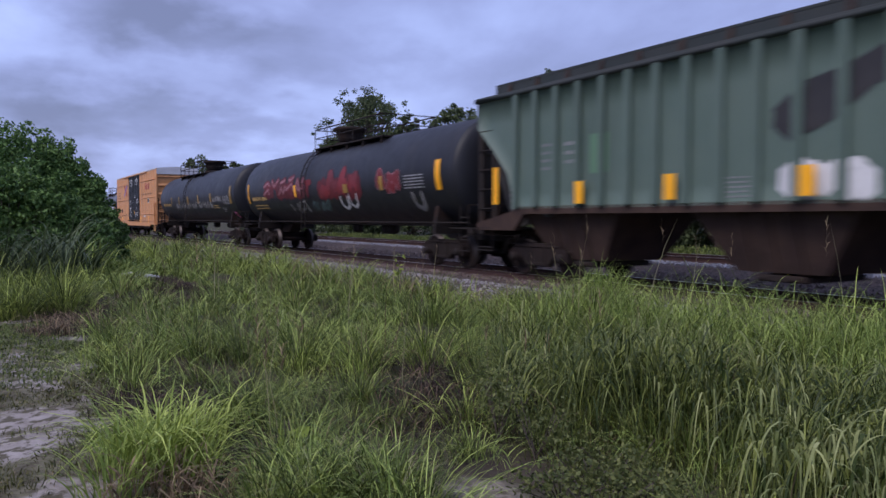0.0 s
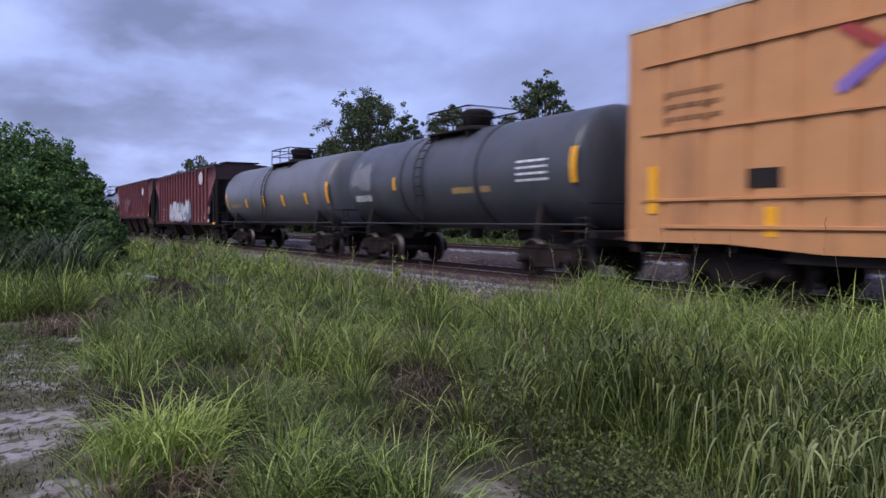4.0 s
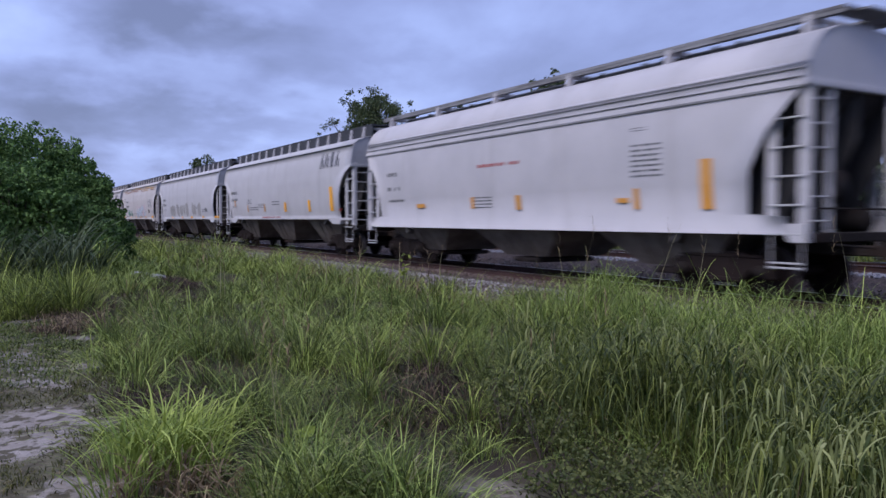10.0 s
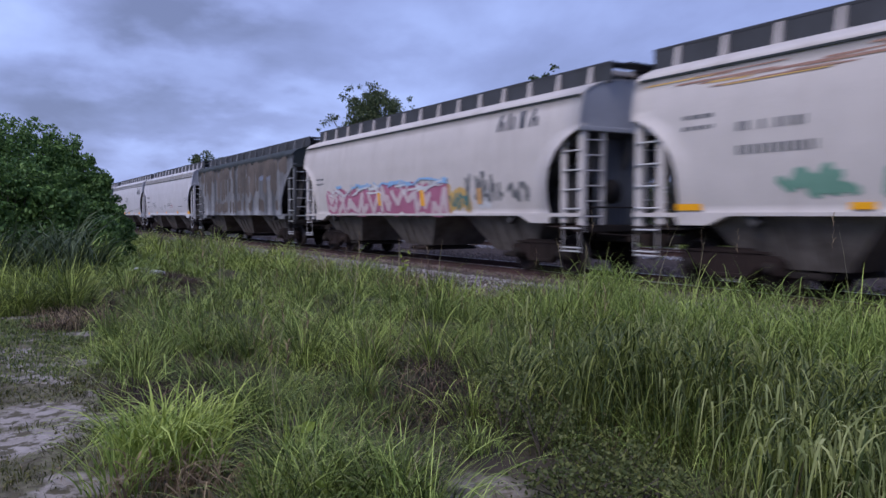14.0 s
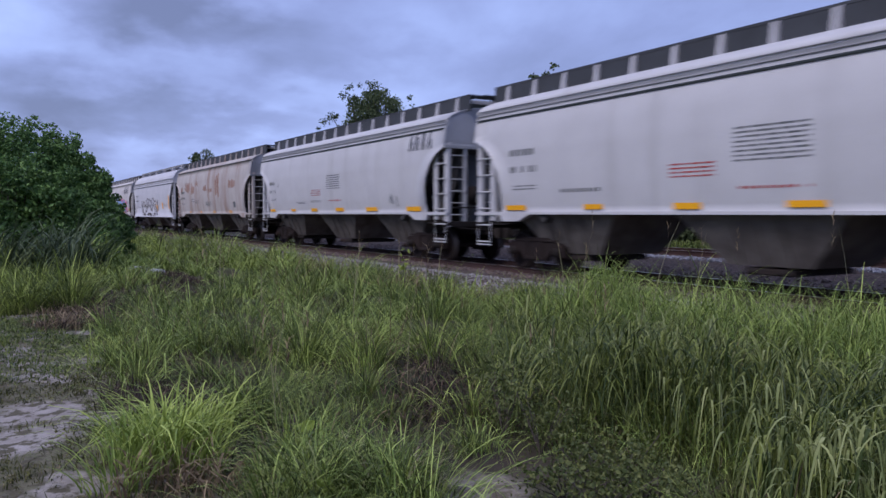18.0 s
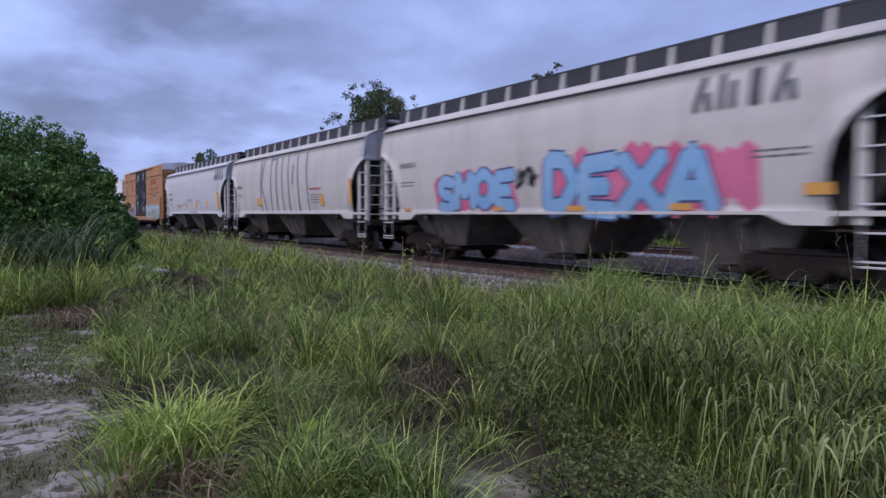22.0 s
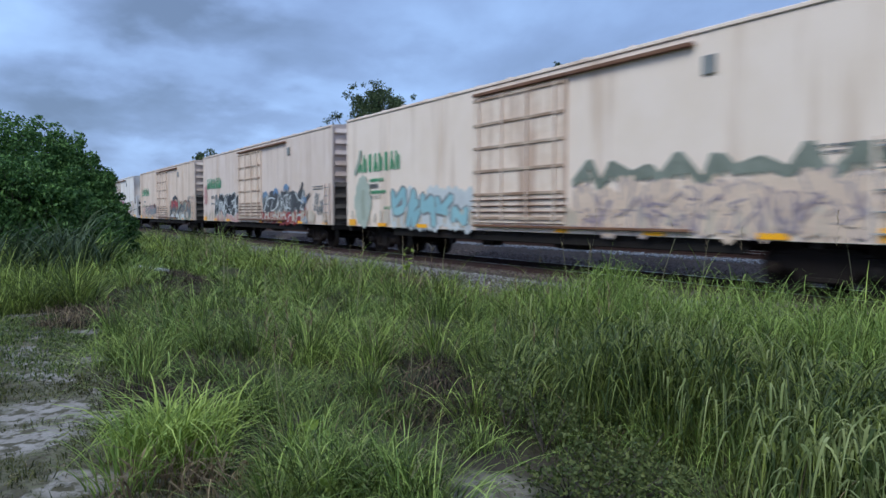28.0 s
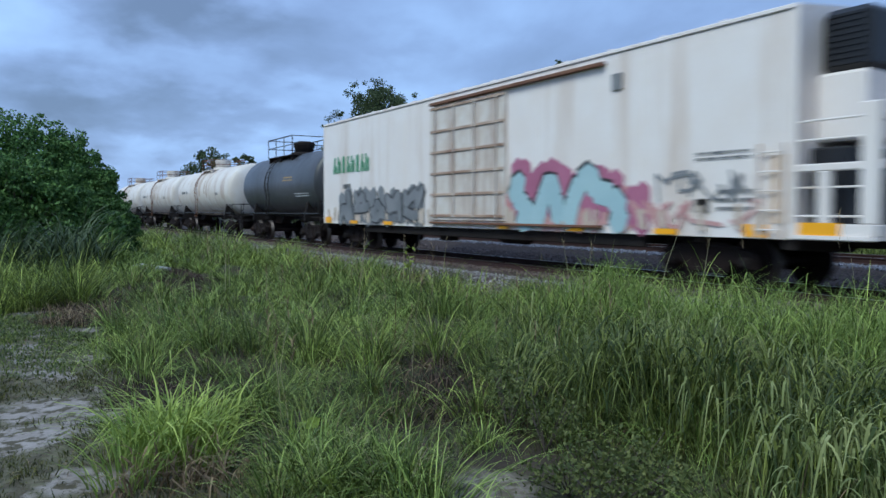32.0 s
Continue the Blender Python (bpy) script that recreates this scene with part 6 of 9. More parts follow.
def fountains(name, mat, sp, per, label, seed, tall=1.0, radius=0.42, width=0.0075, droop=0.3, lean=(0.08, 1.1), segs=5, dome=0.5):
    """Tufts whose blades rise from one root, part, and bend over outwards: high in the middle, low and leaning at the rim."""
    rng = np.random.default_rng(seed)
    size = 0.6 + 0.75 * rng.random(len(sp))
    c, size = np.repeat(sp, per, 0), np.repeat(size, per)
    tilt = np.repeat(rng.normal(0, 0.14, (len(sp), 2)), per, 0)
    yaw = rng.random(len(c)) * 2 * np.pi
    q = rng.random(len(c)) ** 0.6
    xy = c + np.stack([np.cos(yaw), np.sin(yaw)], 1) * (q * radius * 0.6 * size)[:, None] + tilt * q[:, None]
    h = tall * verge_height(c[:, 0], c[:, 1]) * size * (0.6 + 0.45 * rng.random(len(c))) * (1.1 - dome * q)
    dist = np.hypot(xy[:, 0] - EYE[0], xy[:, 1] - EYE[1])
    wd = width * (0.5 + rng.random(len(c))) * np.clip(dist / 10, 0.9, 3.0)
    z = ground_z(xy[:, 0], xy[:, 1]) - 0.02
    ln = lean[0] + (lean[1] - lean[0]) * (0.3 * rng.random(len(c)) + 0.7 * q)
    me = blades(name, np.column_stack([xy, z]), h, wd, ln, yaw + rng.normal(0, 0.6, len(c)), mat, droop, segs, seed, True)
    return tagged(new(name, me), label, "grass", kind="stuff")


# the sward: tufts standing clear of one another, each in one of four greens, over a thin dark undergrowth
rng_v = np.random.default_rng(20)
sown = np.concatenate([spots(21, 2600, 4.0, 60, -27, 33), spots(22, 1500, 4.0, 12, -24, 33)])
sown = apart(sown, 0.42 + 0.016 * np.hypot(sown[:, 0], sown[:, 1] - EYE[1]), 23)
sown = sown[(hummock(sown[:, 0], sown[:, 1]) > 0.18) | (sown[:, 1] > -5.6)]
tone = lump(1.7 * sown[:, 1] + 3, 0.8 * sown[:, 0]) + rng_v.normal(0, 0.22, len(sown))
away = np.hypot(sown[:, 0], sown[:, 1] - EYE[1])
kinds = ((M_DEEP, tone < 0.3, "dark green tufts of fine bending grass"), (M_BLADE, (tone >= 0.3) & (tone < 0.62), "green tufts of fine bending grass"),
         (M_BLADE3, tone >= 0.62, "bright yellow-green tufts of grass beside the railway"))
BANDS = ((0, 10, 0.42, 170, 46), (10, 24, 0.55, 120, 46), (24, 99, 0.75, 80, 40))
# dark filler blades paint the shade inside each tuft, bright ones its highlights
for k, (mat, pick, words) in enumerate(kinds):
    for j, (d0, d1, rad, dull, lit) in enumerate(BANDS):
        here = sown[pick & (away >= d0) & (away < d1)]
        fountains("grass_tufts", M_SHADEBLADE, here, dull, "fine green grass coloured dark as the shade inside the tufts", 124 + 10 * j + k, 0.92, rad)
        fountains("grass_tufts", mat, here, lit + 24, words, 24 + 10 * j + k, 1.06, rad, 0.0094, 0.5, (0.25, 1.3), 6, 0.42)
fountains("grass_tufts", M_STRAW, sown[::2] + 0.1, 12, "dry straw-coloured blades among the green tufts", 48, 0.9, 0.5, 0.009)
fountains("grass_plumes", M_BLADE3, sown[away > 5.5][::2] + 0.05, 9, "upright pale blades above the tufts", 49, 1.12, 0.3, 0.0085, 0.42, (0.2, 1.0), 6)
# the under-grass is coloured dark to paint the shade between tufts
low = spots(29, 5200, 4.0, 45, -27, 33)
grass("under_grass", M_UNDER, low, 9, (0.12, 0.3), "thin low grass and weeds coloured dark as shade between the tufts", 31, spread=0.3, width=0.009, lean=(0.3, 1.0), droop=0.5, segs=3)
# broad arching blades on the near bank
BROAD = "broad-bladed arching grass in heavy pale green clumps"
bank = np.concatenate([spots(25, 80, 4.9, 6.8, 21.5, 34, 0.9), spots(30, 60, 6.2, 7.4, 8, 21)])
grass("broad_grass", M_BLADE2, bank, 26, (0.72, 1.0), BROAD, 51, spread=0.16, width=0.0135, droop=0.8, lean=(0.4, 1.0), widen=False, segs=8, stem=0.8)
hang = np.array([at_bearing(d, a) for d, a in ((4.9, 23.0), (5.0, 24.2), (4.7, 25.6), (5.2, 22.4), (4.8, 27.0), (5.1, 28.6), (4.6, 29.5), (6.2, 17.6), (6.4, 15.4), (6.1, 19.6), (6.4, 11.6), (6.5, 13.5))])
grass("hanging_grass", M_BLADE2, hang, 26, (0.75, 0.95), "broad pale leaves hanging over at the bank's foot", 54, spread=0.12, width=0.021, droop=1.0, lean=(0.2, 0.55), widen=False, segs=9, stem=0.85)
grass("hanging_grass", M_PALE, hang, 8, (0.8, 1.0), "palest leaves hanging over at the bank's foot", 50, spread=0.12, width=0.019, droop=1.05, lean=(0.2, 0.55), widen=False, segs=9, stem=0.85)
bank = spots(26, 600, 6.3, 11.5, 4, 33, 1.0)
bank = apart(bank, np.full(len(bank), 0.42), 27)
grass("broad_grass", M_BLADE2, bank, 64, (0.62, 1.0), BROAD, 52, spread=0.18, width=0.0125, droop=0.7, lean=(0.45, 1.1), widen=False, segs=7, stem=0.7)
tips = np.concatenate([spots(83, 40, 4.3, 6.4, 21.5, 34, 0.9), spots(84, 90, 6.4, 10, 6, 33)])
grass("pale_grass", M_PALE, tips, 9, (0.75, 1.05), "pale drooping blades among the green grass", 86, spread=0.2, width=0.0155, droop=0.9, lean=(0.25, 0.75), widen=False, segs=8, stem=0.8)
# dead brown growth in the gaps and under the tufts; the darkest stems also paint shade
rng_d = np.random.default_rng(93)
gaps = np.concatenate([at_bearing(6.4 + 4.6 * rng_d.random(90), -1.8 + 4.0 * rng_d.random(90)), at_bearing(6.8 + 1.5 * rng_d.random(40), -22.5 + 8 * rng_d.random(40)),
                       at_bearing(17.0 + 6 * rng_d.random(190), -20.8 + 4.6 * rng_d.random(190)), at_bearing(13 + 2.5 * rng_d.random(40), -26 + 3.5 * rng_d.random(40))])
grass("dark_litter", M_DARKDEAD, gaps, 34, (0.12, 0.4), "dark brown stems, partly painted shade, in the bare gaps between the tufts", 90, spread=0.3, width=0.011, droop=0.7, lean=(0.4, 1.2), widen=False, segs=4)
dead = np.concatenate([gaps[::4], sown[away < 14][::2] + 0.2, spots(87, 110, 4.4, 5.8, 18, 34), spots(88, 60, 4.4, 8, -20, 20)])
grass("dead_undergrowth", M_DEAD, dead, 20, (0.16, 0.42), "brown dead leaves under the grass", 89, spread=0.28, width=0.011, droop=0.7, lean=(0.4, 1.2), widen=False, segs=4)
# the crest of the bank beside the stones
rng_c = np.random.default_rng(29)
p = np.column_stack([6.5 - 17 * rng_c.random(300), -2.9 - 2.8 * rng_c.random(300)])
p = p[p[:, 0] > -10.5 - 0.6 * (p[:, 1] + 4)]
grass("bank_grass", M_DEEP, p, 54, (0.95, 1.36), "tall arching grass on the bank beside the stones", 58, spread=0.25, width=0.0095, droop=0.6, lean=(0.4, 1.0), widen=False, segs=6, stem=0.65)
grass("bank_grass", M_BLADE3, p[::4] + 0.15, 26, (0.9, 1.28), "tall yellow-green grass on the bank beside the stones", 59, spread=0.2, width=0.0095, droop=0.3, lean=(0.1, 0.6), widen=False)
# dry grass along the stone shoulder
p = np.column_stack([-9.5 - 18 * rng_c.random(150), -2.9 - 1.3 * rng_c.random(150)])
grass("shoulder_straw", M_STRAW, p, 16, (0.35, 0.7), "dry straw-coloured grass along the stone shoulder", 60, spread=0.3, width=0.012, droop=0.35, lean=(0.2, 0.8), widen=False, segs=4)
# straw and dry stems in the near grass
near = spots(80, 110, 4.3, 5.2, -17, -2.2)
grass("near_grass", M_SHADEBLADE, near, 26, (0.4, 0.75), "dull green grass close to the camera", 83, spread=0.18, width=0.0095, droop=0.5, lean=(0.2, 0.9), widen=False, segs=6)
grass("near_grass", M_BLADE, near, 12, (0.45, 0.78), "light green grass close to the camera", 81, spread=0.15, width=0.0105, droop=0.5, lean=(0.2, 0.8), widen=False, segs=6)
grass("near_grass", M_PALE, near[::3], 5, (0.5, 0.75), "pale bent blades close to the camera", 84, spread=0.15, width=0.012, droop=0.7, lean=(0.3, 0.8), widen=False, segs=7)
grass("near_straw", M_STALK, near[::2] + 0.1, 16, (0.25, 0.55), "pale straw stems in the near grass", 82, spread=0.14, width=0.008, droop=0.35, lean=(0.1, 0.7), widen=False, segs=4)
# the bright tuft at the edge of the path, and the lesser ones beside it
edge = np.array([at_bearing(5.5, -20.6), at_bearing(5.7, -19.3), at_bearing(5.4, -18.2), at_bearing(5.9, -20.0), at_bearing(6.1, -17.6)])
grass("path_edge_tuft", M_BLADE3, edge, 120, (0.58, 0.85), "bright yellow-green tuft of grass at the path's edge", 55, spread=0.24, width=0.0155, droop=0.5, lean=(0.25, 1.15), widen=False, segs=5)
edge = np.array([at_bearing(5.25, -22.5), at_bearing(5.0, -23.0), at_bearing(5.6, -22.0)])
grass("path_edge_tuft", M_BLADE, edge, 60, (0.4, 0.6), "bluish green tuft of grass at the path's edge", 56, spread=0.2, width=0.014, droop=0.2, lean=(0.2, 1.0), widen=False, segs=5)
edge = np.array([at_bearing(5.0, -20.0), at_bearing(5.1, -18.4), at_bearing(4.9, -17.0), at_bearing(5.2, -15.5), at_bearing(4.9, -21.2)])
grass("dead_tuft", M_STRAW, edge, 34, (0.35, 0.55), "dead brown grass collapsed at the foot of a tuft", 57, spread=0.2, width=0.016, droop=0.75, lean=(0.4, 1.2), widen=False, segs=5)
# a mound of old grass beside the end of the path
rng_c = np.random.default_rng(60)
heap = at_bearing(15.0 + 2.6 * rng_c.random(26), -31 + 5.6 * rng_c.random(26))
fountains("old_grass_mound", M_SHADEBLADE, heap, 120, "dull green grass of the mound where the path ends", 64, 1.2, 0.55)
fountains("old_grass_mound", M_BLADE3, heap, 40, "yellowish tips of the mound where the path ends", 65, 1.3, 0.5, 0.011)
litter = at_bearing(12.6 + 4.5 * rng_c.random(44) ** 1.5, -25.2 + 1.6 * rng_c.normal(0, 1, 44))
grass("old_grass_mound", M_STRAW, litter, 26, (0.25, 0.6), "dead brown grass before the mound", 66, spread=0.35, width=0.011, droop=0.8, lean=(0.4, 1.3), widen=False, segs=5)
grass("old_grass_mound", M_DARKDEAD, litter, 30, (0.2, 0.5), "dark rotting grass before the mound", 67, spread=0.35, width=0.011, droop=0.8, lean=(0.4, 1.3), widen=False, segs=5)
# dull clumps behind it
rng_c = np.random.default_rng(61)
ends = np.column_stack([-18.6 - 7.5 * rng_c.random(110), -14.5 + 5.6 * rng_c.random(110)])
fountains("path_end_grass", M_SHADEBLADE, ends, 90, "dull green grass beyond the end of the path", 62, 0.85, 0.5)
fountains("path_end_grass", M_BLADE, ends[::2], 24, "lighter blades beyond the end of the path", 63, 0.95, 0.5, 0.011)
# thin sward on the path
rng_c = np.random.default_rng(64)
p = np.column_stack([-2.2 - 16 * rng_c.random(12000), -16.5 + 5.4 * rng_c.random(12000)])
fld = np.sin(2.1 * p[:, 0] + 0.6) * np.sin(2.7 * p[:, 1] + 1.4) + 0.6 * np.sin(0.9 * p[:, 0] - 1.1 * p[:, 1])
clear = np.min([np.hypot(p[:, 0] - q[0], p[:, 1] - q[1]) / q[2] for q in SAND_PATCHES], 0) > 0.85
p = p[clear & (p[:, 1] < -11.1) & ((fld > -0.9) | (p[:, 0] < -7.8))]
grass("path_sward", M_UNDER, p[p[:, 0] > -9], 11, (0.05, 0.16), "short trodden grass growing over the sandy path", 65, spread=0.12, width=0.011, droop=0.5, lean=(0.4, 1.3), segs=2)
grass("path_sward", M_SHADEBLADE, p[p[:, 0] <= -9], 11, (0.05, 0.16), "short green grass growing over the sandy path", 69, spread=0.12, width=0.011, droop=0.5, lean=(0.4, 1.3), segs=2)
grass("path_litter", M_STRAW, p[::3] + 0.1, 5, (0.04, 0.09), "dry litter lying on the sandy path", 66, spread=0.2, width=0.008, droop=0.9, lean=(0.8, 1.6), segs=2)
# grass beyond the tracks
rng_c = np.random.default_rng(67)
p = np.column_stack([8 - 75 * rng_c.random(2600), 10.6 + 7 * rng_c.random(2600)])
grass("far_grass", M_SHADEBLADE, p, 14, (0.25, 0.5), "yellow-green grass beyond the second track", 68, spread=0.4, width=0.016)


# the verge goes on beside and behind the camera
rng_c = np.random.default_rng(94)
p = np.concatenate([np.column_stack([-3 + 21 * rng_c.random(900), -10.6 + 7.4 * rng_c.random(900)]), np.column_stack([-28 + 46 * rng_c.random(900), -27 + 9.5 * rng_c.random(900)])])
around = (59.6 - np.degrees(np.arctan2(-p[:, 0], p[:, 1] - EYE[1])) + 180) % 360 - 180
p = p[(np.abs(around) > 37) & (np.hypot(p[:, 0], p[:, 1] - EYE[1]) > 2.2)]
tussocks("verge_grass", M_BLADE, p, 44, 0.5, 0.95, "green grass of the verge on either side of the path", 96, radius=0.32)
grass("verge_undergrowth", M_UNDER, np.repeat(p, 3, 0) + rng_c.normal(0, 0.4, (3 * len(p), 2)), 8, (0.2, 0.4), "low undergrowth of the verge", 97, spread=0.35, width=0.014, droop=0.5, segs=3)
p = np.column_stack([-2 + 16 * rng_c.random(2600), -16.8 + 5.4 * rng_c.random(2600)])
grass("path_sward", M_UNDER, p, 10, (0.05, 0.15), "short trodden grass growing over the sandy path", 98, spread=0.16, width=0.011, droop=0.5, lean=(0.4, 1.3), segs=2)


def seed_stalks():
    """Thin upright stalks with feathery heads."""
    rng = np.random.default_rng(71)
    p = spots(72, 70, 7.0, 26, -22, 33)
    extra = np.array([at_bearing(d, a) for d, a in ((5.6, -12.2), (5.7, -12.0), (5.5, -11.6), (7.5, -2.0), (17.5, -2.9), (17.3, -3.3), (17.6, -2.6), (21, -8.6), (11.5, 10.2), (11.2, 14.8), (8, 24), (9.2, 28), (8.8, 30))])
    p = np.concatenate([p, extra])
    h = verge_height(p[:, 0], p[:, 1]) * (1.0 + 0.4 * rng.random(len(p)))
    yaw = rng.random(len(p)) * 6.28
    base = np.column_stack([p, ground_z(p[:, 0], p[:, 1])])
    dist = np.hypot(p[:, 0] - EYE[0], p[:, 1] - EYE[1])
    me = blades("seed_stalks", base, h, 0.006 * np.clip(dist / 6, 1, 4), 0.05 + 0.2 * rng.random(len(p)), yaw, M_STALK, 0.03, 5, 73)
    tagged(new("seed_stalks", me), "thin pale stalks standing above the grass", "grass", kind="stuff")
    tips, hs, yw = [], [], []
    for b, hh, a in zip(base, h, yaw):
        for k in range(9):
            tips.append((b[0] + 0.12 * math.cos(a) * hh, b[1] + 0.12 * math.sin(a) * hh, b[2] + hh * (0.78 + 0.022 * k)))
            hs.append(0.09)
            yw.append(rng.random() * 6.28)
    tips = np.array(tips)
    me = blades("seed_heads", tips, np.array(hs), np.full(len(tips), 0.012), np.full(len(tips), 0.7), np.array(yw), M_STRAW, 0.2, 2, 74)
    tagged(new("seed_heads", me), "dry seed heads on tall stalks", "grass", kind="stuff")


seed_stalks()


def leaf_cloud(name, centres, radii, n, size, mat, seed, flat=0.75, aspect=1.7, shell=0.35):
    """Leaves as folded lozenges, strewn through balls of given centres and radii."""
    rng = np.random.default_rng(seed)
    centres, radii = np.asarray(centres, float), np.asarray(radii, float)
    w = radii ** 2 / (radii ** 2).sum()
    k = rng.choice(len(centres), n, p=w)
    u = rng.normal(size=(n, 3))
    u /= np.linalg.norm(u, axis=1)[:, None]
    r = radii[k] * (shell + (1 - shell) * rng.random(n)) ** 0.6 * (0.8 + 0.35 * rng.random(n))
    p = centres[k] + u * r[:, None] * np.array([1, 1, flat])
    a = rng.normal(size=(n, 3)) + 0.5 * u
    a[:, 2] -= 0.35
    a /= np.linalg.norm(a, axis=1)[:, None]
    b = np.cross(a, rng.normal(size=(n, 3)))
    b /= np.linalg.norm(b, axis=1)[:, None]
    c = np.cross(a, b)
    s = size * (0.6 + 0.8 * rng.random(n))[:, None]
    tip, root = p + a * s * aspect / 2, p - a * s * aspect / 2
    l, rr = p + b * s / 2 + c * s * 0.12, p - b * s / 2 + c * s * 0.12
    v = np.stack([root, rr, tip, l], 1).reshape(-1, 3)
    o = 4 * np.arange(n)[:, None]
    f = np.concatenate([o + np.array([[0, 1, 2]]), o + np.array([[0, 2, 3]])], 0)
    me = bpy.data.meshes.new(name)
    me.from_pydata(v.tolist(), [], f.tolist())
    me.materials.append(mat)
    return me


def weeds(name, places, mat, n, size, r, label, seed):
    for i, (x, y, h) in enumerate(places):
        z = float(ground_z(x, y))
        root = tagged(new(name), label, "weed", group=name + "s")
        root.location = (x, y, z)
        rnd = random.Random(seed + i)
        st = Build()
        cs, rs = [], []
        for k in range(9):
            a, q = rnd.uniform(0, 6.28), rnd.uniform(0.2, 1) * r
            tip = (q * math.cos(a), q * math.sin(a), h * rnd.uniform(0.5, 1))
            st.tube((0, 0, 0), tip, 0.006, 5, 0.003)
            cs += [tip, (tip[0] * 0.6, tip[1] * 0.6, tip[2] * 0.6)]
            rs += [0.15, 0.13]
        part("stem", st, M_BARK, root)["kind"] = "stuff"
        part("foliage", leaf_cloud("foliage", cs, rs, n, size, mat, seed + i), mat, root)


WEEDS = [(*at_bearing(d, a), h) for d, a, h in ((6.3, 4.5, 0.6), (5.9, 7.2, 0.5), (6.8, 5.5, 0.55), (5.0, 9.0, 0.32), (5.3, 11.0, 0.3), (5.0, 12.6, 0.28), (5.2, 14.6, 0.26), (4.8, 15.8, 0.24), (5.3, 17.6, 0.28), (5.1, 19.0, 0.2), (4.7, 11.5, 0.25), (4.7, 22.5, 0.2), (5.6, 13.2, 0.34), (7.0, 4.0, 0.5), (6.7, 8.0, 0.5))]
weeds("bushy_weed", WEEDS, M_WEED, 480, 0.02, 0.36, "low bushy weed with small dull green leaves", 81)
VINES = [(*at_bearing(d, a), h) for d, a, h in ((4.55, -8.4, 0.2), (4.6, -7.0, 0.16), (5.3, -11.0, 0.4), (4.7, -2.6, 0.14), (17.6, -3.0, 1.1))]
weeds("vine", VINES, M_VINE, 22, 0.07, 0.16, "young vine with large yellow-green leaves", 95)


def tree(name, x, y, height, crown_w, seed, label, mat=M_LEAF, n=4200, size=0.2, low=0.35, blobs=26, airy=0.5, category="tree", fat=1.0):
    """A tapered trunk that forks into limbs, with leaf clumps at the limbs' ends."""
    rnd = random.Random(seed)
    z = float(ground_z(x, y))
    root = tagged(new(name), label, category, group=name + "s")
    root.location = (x, y, z)
    root.rotation_euler.z = rnd.uniform(0, 6.28)
    tr = Build()
    r0 = 0.028 * height
    fork = height * low
    pts = [(0, 0, -0.2), (rnd.uniform(-.1, .1), rnd.uniform(-.1, .1), fork * 0.5), (rnd.uniform(-.3, .3), rnd.uniform(-.3, .3), fork)]
    for k in range(2):
        tr.tube(pts[k], pts[k + 1], r0 * (1 - 0.2 * k), 9, r0 * (0.8 - 0.2 * k))
    part("trunk", tr, M_BARK, root)
    cs, rs = [], []
    for k in range(blobs):
        a = 2.4 * k + rnd.uniform(-0.4, 0.4)
        t = (k + 0.5) / blobs
        zz = fork + (height - fork) * (0.06 + 0.86 * t)
        prof = math.sin(math.pi * min(0.97, 0.22 + 0.74 * t)) ** 0.75
        q = crown_w / 2 * prof * rnd.uniform(0.35, 0.95)
        tip = Vector((q * math.cos(a), q * math.sin(a), zz))
        b = Build()
        m = Vector(pts[2]).lerp(tip, 0.55) + Vector((0, 0, -0.06 * height * (1 - t)))
        b.tube(pts[2], m, r0 * 0.4, 6, r0 * 0.22)
        b.tube(m, tip, r0 * 0.22, 6, r0 * 0.06)
        part("limb", b, M_BARK, root)
        cs.append(tip)
        rs.append(fat * crown_w * rnd.uniform(0.09, 0.17) * (1.1 - 0.4 * t))
        for j in range(2):
            off = Vector((rnd.gauss(0, 1), rnd.gauss(0, 1), rnd.gauss(0, 0.7))) * crown_w * 0.08
            cs.append(tip + off)
            rs.append(fat * crown_w * rnd.uniform(0.04, 0.09))
    part("crown", leaf_cloud("crown", cs, rs, n, size, mat, seed, shell=airy), mat, root)
    return root


def placed(px_bearing, y):
    """X for a thing seen at a bearing that stands at this Y."""
    return -math.tan(radians(59.4 - px_bearing)) * (y + 12.64)


T_LABEL = "dark leafy tree standing behind the railway"
tree("tree", placed(-5.3, 21), 21, 14.6, 11.5, 101, T_LABEL, n=24000, size=0.135, low=0.3, blobs=84, airy=0.0, fat=0.72)
tree("tree", placed(-8.0, 22), 22, 11.0, 7.0, 111, T_LABEL, n=13000, size=0.135, low=0.3, blobs=44, airy=0.0, fat=0.85)
tree("tree", placed(-2.3, 22), 22, 11.7, 4.6, 102, T_LABEL, n=7500, size=0.135, low=0.3, blobs=36, airy=0.0, fat=0.85)
tree("tree", placed(1.0, 21), 21, 11.1, 7.0, 103, T_LABEL, n=11000, size=0.135, low=0.3, blobs=44, airy=0.0, fat=0.8)
tree("tree", placed(7.5, 20), 20, 11.15, 7.0, 104, T_LABEL, n=10500, size=0.135, low=0.3, blobs=64, airy=0.0, fat=0.7)
tree("tree", placed(19.5, 18), 18, 5.6, 6.0, 105, T_LABEL, n=9000, size=0.14, low=0.25, blobs=22)
tree("tree", placed(24.5, 17), 17, 6.0, 6.0, 106, T_LABEL, n=9000, size=0.14, low=0.25, blobs=22)
tree("tree", placed(29.0, 17), 17, 6.8, 6.5, 107, T_LABEL, n=9000, size=0.14, low=0.25, blobs=22)
